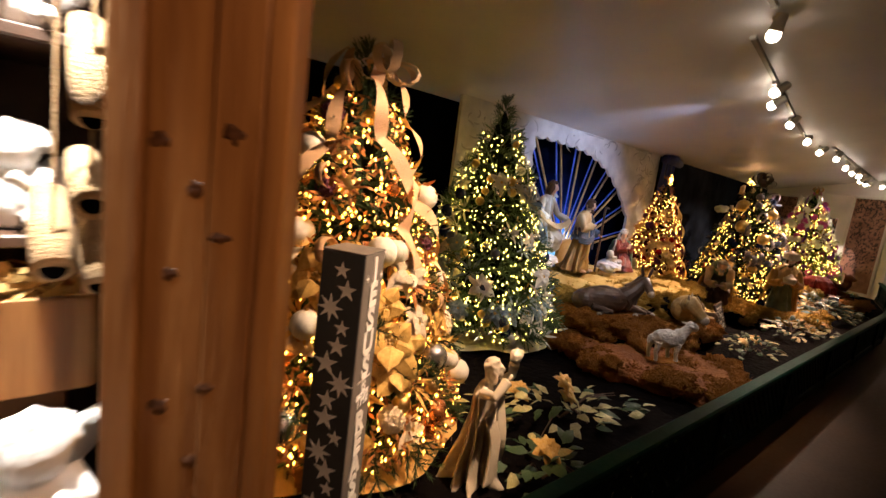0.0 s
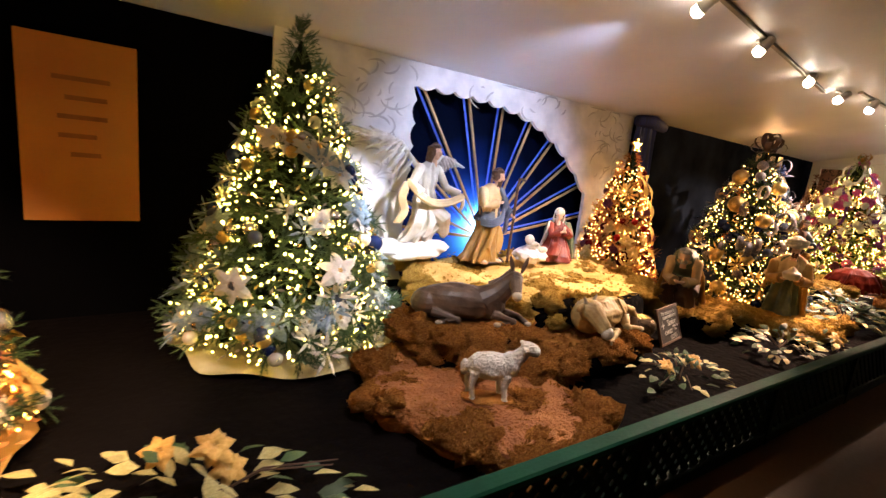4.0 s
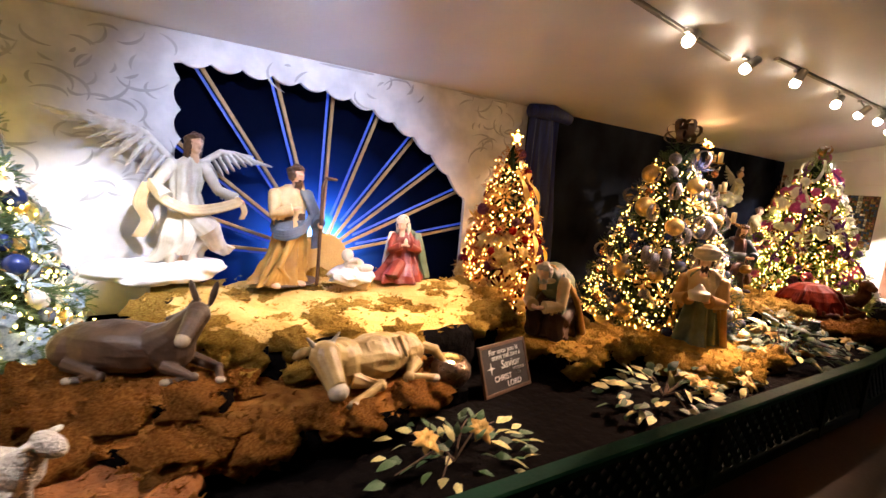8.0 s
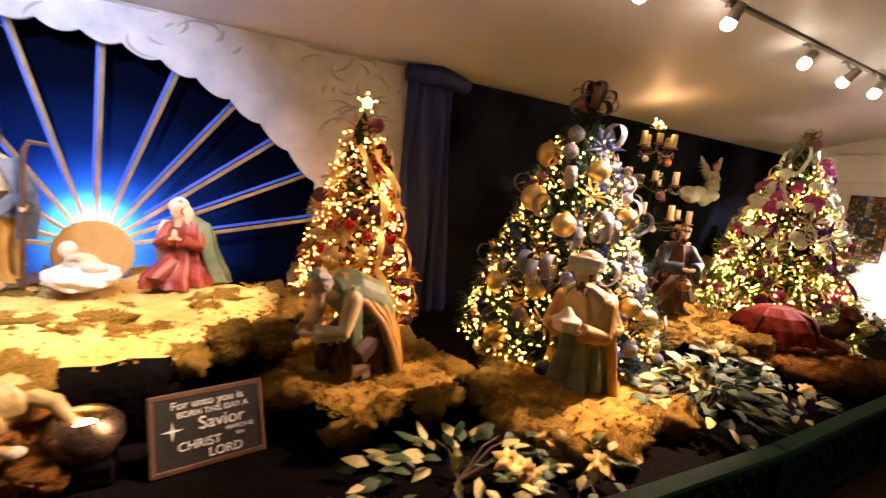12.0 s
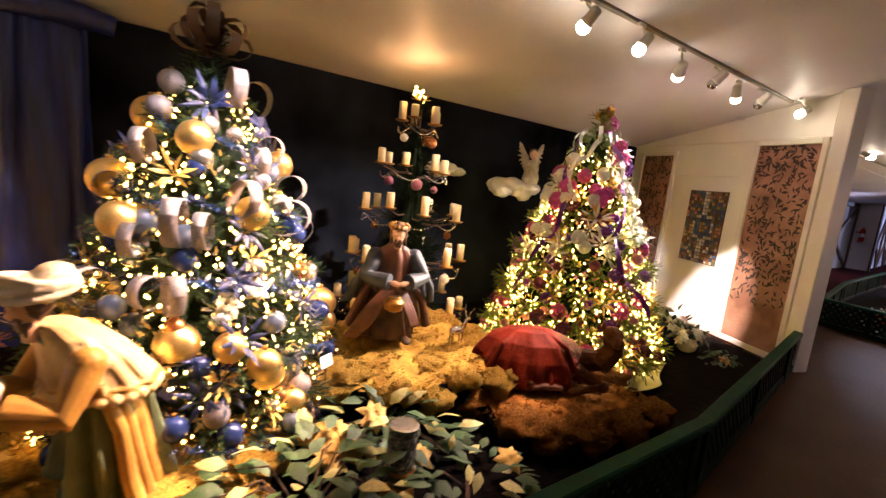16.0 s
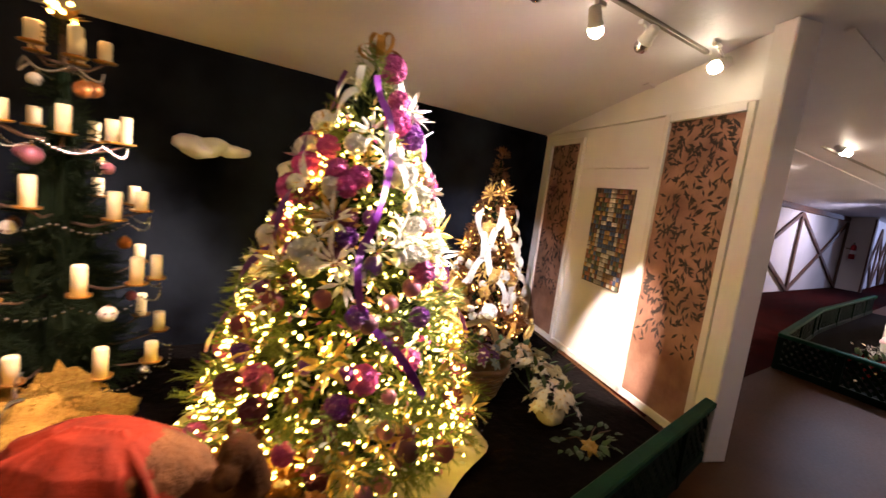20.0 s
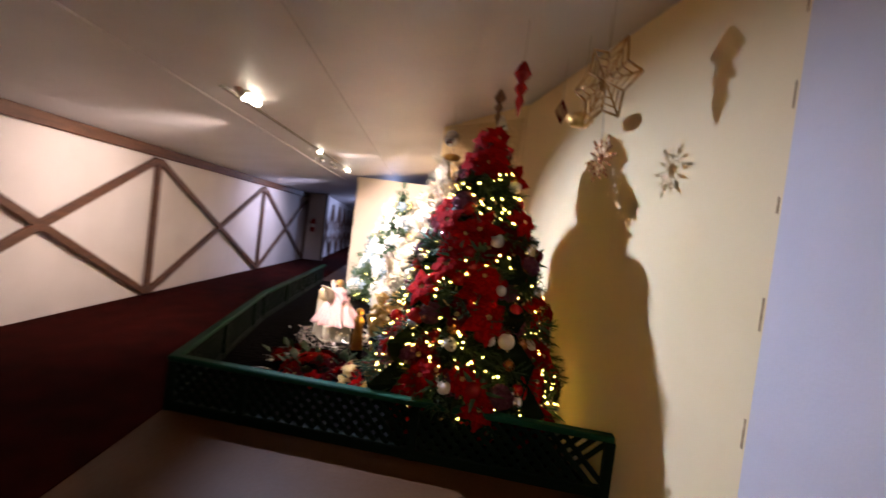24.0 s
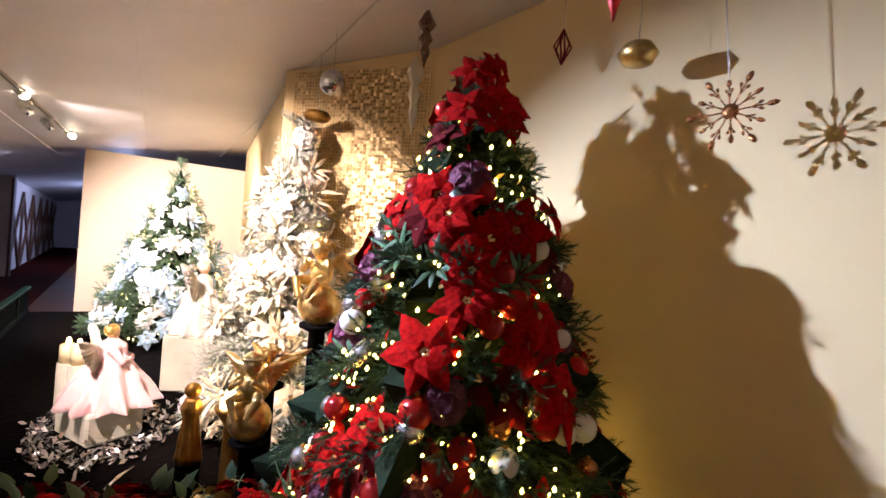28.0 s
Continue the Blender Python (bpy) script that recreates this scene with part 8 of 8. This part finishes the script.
tear = thing("torn_paper_edge", (CW0[0], CW0[1] + 0.012, 0), "torn brown edge of the cream paper", "paper edge", kind="structure")
for k, (z, L) in enumerate(((2.2, 0.16), (1.75, 0.1), (1.3, 0.2), (0.8, 0.18), (2.6, 0.2), (0.4, 0.12))):
    part("torn_strip", Build().box((0.01, 0.006, z), (0.014, 0.004, L * 0.7), bevel=0.002), M["burlap"], tear)


def hanging(name, place, label, build, material, top=None, smooth=True):
    t = thing(name, place, label, "hanging ornament")
    part("ornament", build, material, t, smooth=smooth)
    up = ceil_z(place[1]) - place[2]
    part("thread", Build().tube((0, 0, 0.05), (0, 0, up - 0.002), 0.0022, 0.0022, 5), M["silver"], t)
    return t


def flake(r, arms=12):
    b = Build()
    for k in range(arms):
        a = 6.2832 * k / arms
        d = Vector((math.cos(a), 0, math.sin(a)))
        L = r if k % 2 == 0 else r * 0.8
        b.tube(d * 0.01, d * L * 0.82, 0.0035, 0.003, 6)
        b.ball(d * L * 0.9, (L * 0.14, 0.008, L * 0.075), 8, 6, 0, Matrix.Rotation(-a, 3, "Y"))
        for s in (-1, 1):
            e = Vector((math.cos(a + 0.42 * s), 0, math.sin(a + 0.42 * s)))
            b.tube(d * L * 0.45, d * L * 0.48 + e * L * 0.16, 0.003, 0.002, 5)
            b.ball(d * L * 0.48 + e * L * 0.2, (L * 0.07, 0.007, L * 0.04), 8, 5, 0, Matrix.Rotation(-a - 0.42 * s, 3, "Y"))
    b.ball((0, 0, 0), (0.03, 0.012, 0.03), 12, 6)
    return b


ob = hanging("snowflake", (17.25, -0.17, 2.02), "bronze glitter snowflake hanging in front of the wall", flake(0.145), M["copperball"])
ob.rotation_euler = (0, 0.1, radians(14))
b = Build()
for k in range(12):
    a = 6.2832 * k / 12
    p, q2 = [Vector((r * math.cos(x), 0, r * math.sin(x))) for r, x in ((0.20 if k % 2 == 0 else 0.13, a), (0.13 if k % 2 == 0 else 0.20, a + 0.5236))]
    b.tube(p, q2, 0.006, 0.006, 6)
    for f in (0.25, 0.5, 0.75):
        b.tube(p * f, q2 * f, 0.004, 0.004, 5)
    b.tube((0, 0, 0), p, 0.005, 0.005, 5)
ob = hanging("lattice_star", (16.62, 0.08, 2.24), "gold wire lattice star hanging from the ceiling", b, M["gold_dark"])
ob.rotation_euler = (0, 0, radians(25))
hanging("gold_disc", (17.63, -0.13, 2.335), "round gold mirrored disc ornament", Build().lathe([(0.005, -0.05), (0.06, -0.04), (0.085, 0.0), (0.06, 0.04), (0.005, 0.05)], n=26), M["gold"])
b = Build()
for k in range(6):
    a = 6.2832 * k / 6
    b.chain([(0, 0, 0.09), (0.045 * math.cos(a), 0.045 * math.sin(a), 0.0), (0, 0, -0.09)], [0.004, 0.005, 0.004], 6)
hanging("diamond_ornament", (18.06, -0.11, 2.50), "dark red wire diamond ornament", b, M["darkred"])
FIN = [(0.004, -0.20), (0.012, -0.16), (0.030, -0.11), (0.018, -0.07), (0.042, -0.03), (0.02, 0.01), (0.055, 0.06), (0.03, 0.11), (0.012, 0.14)]
hanging("finial_ornament", (17.40, 0.33, 2.44), "red glass finial ornament", Build().lathe(FIN, n=22, folds=8, depth=0.06), M["redball"])
hanging("finial_ornament", (18.80, 0.28, 2.70), "dark bronze finial ornament", Build().lathe(FIN, n=22, folds=8, depth=0.06), M["bronze"])
hanging("finial_ornament", (19.05, 0.20, 2.46), "white glass finial ornament", Build().lathe([(r * 1.1, z * 1.5) for r, z in FIN], n=22), M["whiteball"])
hanging("mirror_ball", (19.31, 0.66, 2.44), "silver mirror ball ornament", Build().ball((0, 0, 0), 0.085, 20, 12), M["silver"], smooth=False)
hanging("gold_disc", (19.75, 0.62, 2.32), "gold disc ornament before the mosaic", Build().lathe([(0.005, -0.04), (0.08, -0.03), (0.10, 0.0), (0.08, 0.03), (0.005, 0.04)], n=26), M["gold_dark"])


def tulle_angel(place, h, r, material, label, hair="gold"):
    t = thing("angel_doll", place, label, "angel figurine")
    b = Build()
    b.lathe([(r, 0.0), (r * 0.96, h * 0.06), (r * 0.62, h * 0.36), (r * 0.30, h * 0.62), (r * 0.32, h * 0.72), (r * 0.12, h * 0.8)], n=34, slot=0, folds=11, depth=0.14)
    b.ball((0, 0, h * 0.88), (h * 0.075, h * 0.075, h * 0.085), 12, 8, 1)
    b.ball((0, 0.01, h * 0.905), (h * 0.088, h * 0.088, h * 0.08), 12, 8, 2, bump=0.4)
    for s in (-1, 1):
        b.chain([(r * 0.3 * s, 0, h * 0.7), (r * 0.45 * s, -r * 0.25, h * 0.55), (r * 0.1 * s, -r * 0.45, h * 0.56)], [0.03, 0.026, 0.014], 8, 0)
        wing(b, (r * 0.15 * s, r * 0.25, h * 0.6), (1.0 * s, 0.3, 0.75), h * 0.36, h * 0.3, 3, 2)
    part("figure", fuse(b, [material, M["skin"], M[hair], M["feather"]], 0.007, 1), None, t)
    return t


M["pink_tulle"] = mat("pale_pink_tulle", (0.72, 0.40, 0.42), 0.7, col2=(0.70, 0.50, 0.50), scale=6, bump=0.4, bscale=60, sheen=0.4)
M["white_block"] = mat("white_cloth_block", (0.76, 0.72, 0.60), 0.8, scale=3, bump=0.2)
blk = thing("display_block", (20.15, 1.80, 0.012), "cream cloth covered block under the pink angel", "block")
part("cover", Build().box((0, 0, 0.10), (0.42, 0.34, 0.20), Matrix.Rotation(0.5, 3, "Z"), bevel=0.015), M["white_block"], blk)
tulle_angel((20.15, 1.76, 0.212), 0.54, 0.27, M["pink_tulle"], "angel doll in a pale pink tulle dress")
blk = thing("display_block", (21.05, 1.16, 0.012), "square cream block under the white angel", "block")
part("cover", Build().box((0, 0, 0.24), (0.46, 0.44, 0.48), Matrix.Rotation(-0.4, 3, "Z"), bevel=0.012), M["white_block"], blk)
tulle_angel((21.05, 1.16, 0.492), 0.66, 0.24, M["white_silk"], "angel doll in a white gauze dress", "whiteball")
for x, y in ((20.42, 1.96), (20.50, 2.03)):
    c = thing("flameless_candle", (x, y, 0.012), "glowing cream flameless candle", "candle")
    part("pedestal", Build().lathe([(0.06, 0.0), (0.06, 0.4001)], n=16), M["white_block"], c)
    part("wax_body", Build().lathe([(0.05, 0.40), (0.05, 0.52), (0.04, 0.53), (0.02, 0.515)], n=18), M["wax"], c, smooth=True)
    part("flame", Build().ball((0, 0, 0.55), (0.014, 0.014, 0.03), 8, 7), M["flame"], c, smooth=True)
g = Build()
rr = random.Random(21)
for k in range(620):
    a = rr.uniform(0, 6.2832)
    r = rr.gauss(0.40, 0.07)
    c = Vector((r * 1.1 * math.cos(a), r * 0.85 * math.sin(a), abs(rr.gauss(0.04, 0.04)) + 0.012))
    d = Vector((rr.uniform(-1, 1), rr.uniform(-1, 1), rr.uniform(-0.3, 1))).normalized() * 0.03
    s = d.cross(Vector((rr.uniform(-1, 1), rr.uniform(-1, 1), 1))).normalized() * 0.014
    g.add([c - d, c + s, c + d, c - s], [(0, 1, 2, 3)])
gar = thing("silver_garland", (20.1, 1.78, 0.0), "silver tinsel leaf garland round the pink angel", "garland")
tagged(part("foil_leaves", g, M["silver"], gar), kind="stuff")
part("wire", Build().chain([(0.42 * math.cos(a), 0.34 * math.sin(a), 0.03) for a in np.linspace(0, 6.2832, 25)], [0.008] * 25, 6), M["silver"], gar)


def gold_cherub(place, face, size, ball=True, stand=0.0):
    t = thing("gold_cherub", place, "gilded cherub sitting on a gold ball" if ball else "gilded cherub with folded wings", "cherub ornament")
    m = Matrix.Rotation(radians(face), 4, "Z") @ Matrix.Scale(size, 4)
    z = 0.0
    if stand:
        part("pedestal", Build().lathe([(0.12, -stand / size), (0.12, -stand / size + 0.03), (0.05, -stand / size + 0.06), (0.05, -0.05), (0.11, -0.02), (0.11, 0.0)], n=22), M["black_cloth"], t, "black cloth covered stand", smooth=True, m=m)
    if ball:
        part("ball", Build().ball((0, 0, 0.12), 0.13, 22, 14), M["gold"], t, smooth=True, m=m)
        z = 0.24
    b = Build()
    b.ball((0, 0, z + 0.08), (0.075, 0.065, 0.09), 14, 10, bump=0.1)
    b.ball((0, -0.02, z + 0.22), (0.055, 0.055, 0.06), 14, 10)
    b.ball((0, 0.0, z + 0.245), (0.066, 0.066, 0.05), 14, 10, bump=0.6, seed=4)
    for s in (-1, 1):
        b.chain([(0.06 * s, -0.02, z + 0.15), (0.10 * s, -0.06, z + 0.09), (0.03 * s, -0.10, z + 0.14)], [0.028, 0.024, 0.018], 8)
        b.chain([(0.05 * s, -0.03, z + 0.03), (0.08 * s, -0.13, z + 0.03), (0.03 * s, -0.15, z - 0.07)], [0.036, 0.03, 0.02], 8)
        wing(b, (0.03 * s, 0.06, z + 0.12), (0.9 * s, 0.5, 0.7), 0.17, 0.13, 0, 2)
    part("figure", fuse(b, [M["gold"]], 0.005, 1), None, t, m=m)
    return t


gold_cherub((19.02, 0.73, 0.93), -150, 0.95, True, 0.938)
gold_cherub((18.75, 1.12, 0.42), -120, 0.8, True, 0.408)
gold_cherub((18.95, 1.0, 0.62), -130, 0.75, False, 0.608)
fig = Build().lathe([(0.06, 0.0), (0.05, 0.1), (0.035, 0.22), (0.05, 0.28), (0.03, 0.33)], n=18, folds=6, depth=0.12)
fig.ball((0, 0, 0.37), 0.04, 12, 8)
f2 = thing("gold_figurine", (19.05, 1.35, 0.012), "small gilded robed figurine", "figurine")
part("pedestal", Build().lathe([(0.06, 0.0), (0.06, 0.2), (0.055, 0.21)], n=16), M["black_cloth"], f2)
part("figure", fig, M["gold_dark"], f2, smooth=True, m=Matrix.Translation((0, 0, 0.21)))
cd = thing("candle_stand", (18.98, 1.16, 0.012), "gold leaf candle stand with lit tealights", "candle stand")
part("pillar", Build().lathe([(0.09, 0.0), (0.05, 0.05), (0.04, 0.4), (0.09, 0.48), (0.09, 0.5)], n=18), M["gold_dark"], cd, smooth=True)
for k in range(3):
    part("tea_light", Build().lathe([(0.025, 0.0), (0.025, 0.05), (0.008, 0.055), (0.004, 0.09)], n=12), M["flame"], cd, m=Matrix.Translation((0.05 * math.cos(2.1 * k), 0.05 * math.sin(2.1 * k), 0.5)))
posy((18.62, 1.22, 0.012), 60, 0.30, 0.22, ("gold_silk", "red_silk"), "green and gold garland with red petals", 41, 0.06)
posy((18.75, 1.62, 0.012), 54, 0.32, 0.17, ("red_silk", "darkred"), "dark red poinsettias lying on black cloth", 42, 0.085)
posy((19.1, 1.95, 0.012), 26, 0.24, 0.12, ("red_silk", "darkred"), "red poinsettias near the fence", 44, 0.075)
posy((19.55, 0.95, 0.012), 40, 0.26, 0.42, ("white_silk", "cream_silk"), "white satin flowers beneath the flocked tree", 43, 0.08)
for k in range(9):
    a = 0.7 * k
    p = (18.95 + 0.42 * math.cos(a), 1.85 + 0.22 * math.sin(a), 0.0)
    t = thing("glitter_twig", (p[0], p[1], 0.012), "silver glitter twig lying on black cloth", "twig")
    d = Vector((math.cos(a), math.sin(a), 0.25))
    part("twig", Build().chain([(0, 0, 0.012), d * 0.1 + Vector((0, 0, 0.02)), d * 0.2 + Vector((0, 0, 0.0))], [0.012, 0.011, 0.005], 6), M["silver"], t, smooth=True)
for k, (x, y) in enumerate(((19.3, 2.1), (19.5, 2.2), (19.42, 2.02), (19.05, 2.15), (18.6, 2.1), (18.3, 1.9))):
    t = solid("foam_snowflake", Build().slab(star_outline(0.05, 6, 0.45, 0.3 * k), 0.012, 0.02), M["card"], "white foam snowflake lying on black cloth", "snowflake")
    t.location = (x, y, 0.002)
red = thing("red_bow", (17.62, 0.10, 0.22), "large red glitter bow at the foot of the tree", "bow")
for s in (-1, 1):
    part("loop", Build().ball((0.0, 0.17 * s, 0.03), (0.09, 0.17, 0.12), 16, 10, bump=0.15), M["red_silk"], red, smooth=True)
    part("tail", Build().box((0, 0.12 * s, -0.1), (0.02, 0.1, 0.12), Matrix.Rotation(0.4 * s, 3, "X"), bevel=0.005), M["red_silk"], red)
part("knot", Build().ball((-0.03, 0, 0.03), 0.06, 12, 8), M["darkred"], red, smooth=True)
bow((17.70, 0.75, 0.14), 0.2, M["red_silk"], "red and green striped ribbon bow by the fence", 6)
# sprays of beaded twigs on the red tree
tree7 = bpy.data.objects["christmas_tree.006"]
for (z, a) in ((1.15, -1.2), (1.3, -1.5), (0.75, -1.35), (1.6, -0.9), (0.5, -1.0), (0.95, -2.2)):
    b = Build()
    for k in range(9):
        d = Vector((math.cos(a + 0.12 * (k - 4)), math.sin(a + 0.12 * (k - 4)), -0.3 + 0.09 * ((k * 5) % 9)))
        b.tube((0, 0, 0), d * 0.2, 0.0025, 0.002, 5)
        b.ball(d * 0.205, (0.018, 0.009, 0.009), 8, 5, 0, d.to_track_quat("X", "Z").to_matrix())
        b.ball(d * 0.14, (0.012, 0.007, 0.007), 8, 5, 0, d.to_track_quat("X", "Z").to_matrix())
    rad = 0.66 * (1 - z / 2.12) ** 0.92
    part("beaded_twig", b, M["copperball"], tree7, m=Matrix.Translation((rad * math.cos(a), rad * math.sin(a), z)))

# Fire extinguisher at the far end
ext = thing("fire_extinguisher", (29.85, 4.55, 0.95), "red fire extinguisher hanging on the white return wall", "fire extinguisher")
part("cylinder", Build().lathe([(0.07, 0.0), (0.075, 0.02), (0.075, 0.36), (0.05, 0.42), (0.03, 0.44)], n=20), M["redball"], ext, smooth=True)
part("valve", Build().box((0, 0, 0.47), (0.1, 0.03, 0.05), bevel=0.008), M["track"], ext)
part("hose", Build().chain([(0.04, 0, 0.46), (0.12, 0, 0.36), (0.1, 0, 0.12)], [0.012, 0.012, 0.012], 8), M["track"], ext)
part("label_band", Build().lathe([(0.0765, 0.15), (0.0765, 0.26)], n=20), M["card"], ext)
part("bracket", Build().box((0.06, 0.09, 0.3), (0.06, 0.18, 0.04), bevel=0.005), M["track"], ext)
for x, y in ((22.1, 2.62), (22.9, 2.58)):
    track_head((x, y, ceil_z(y) - 0.12), (x - 1, y - 1.5, 1.0), False)
vent = thing("ceiling_vent", (15.9, 1.55, ceil_z(1.55)), "flat round ceiling vent", "vent")
part("disc", Build().lathe([(0.16, -0.02), (0.16, -0.004), (0.02, -0.004)], n=28), M["ceiling"], vent)
part("cone", Build().lathe([(0.05, -0.05), (0.11, -0.02)], n=28), M["ceiling"], vent)
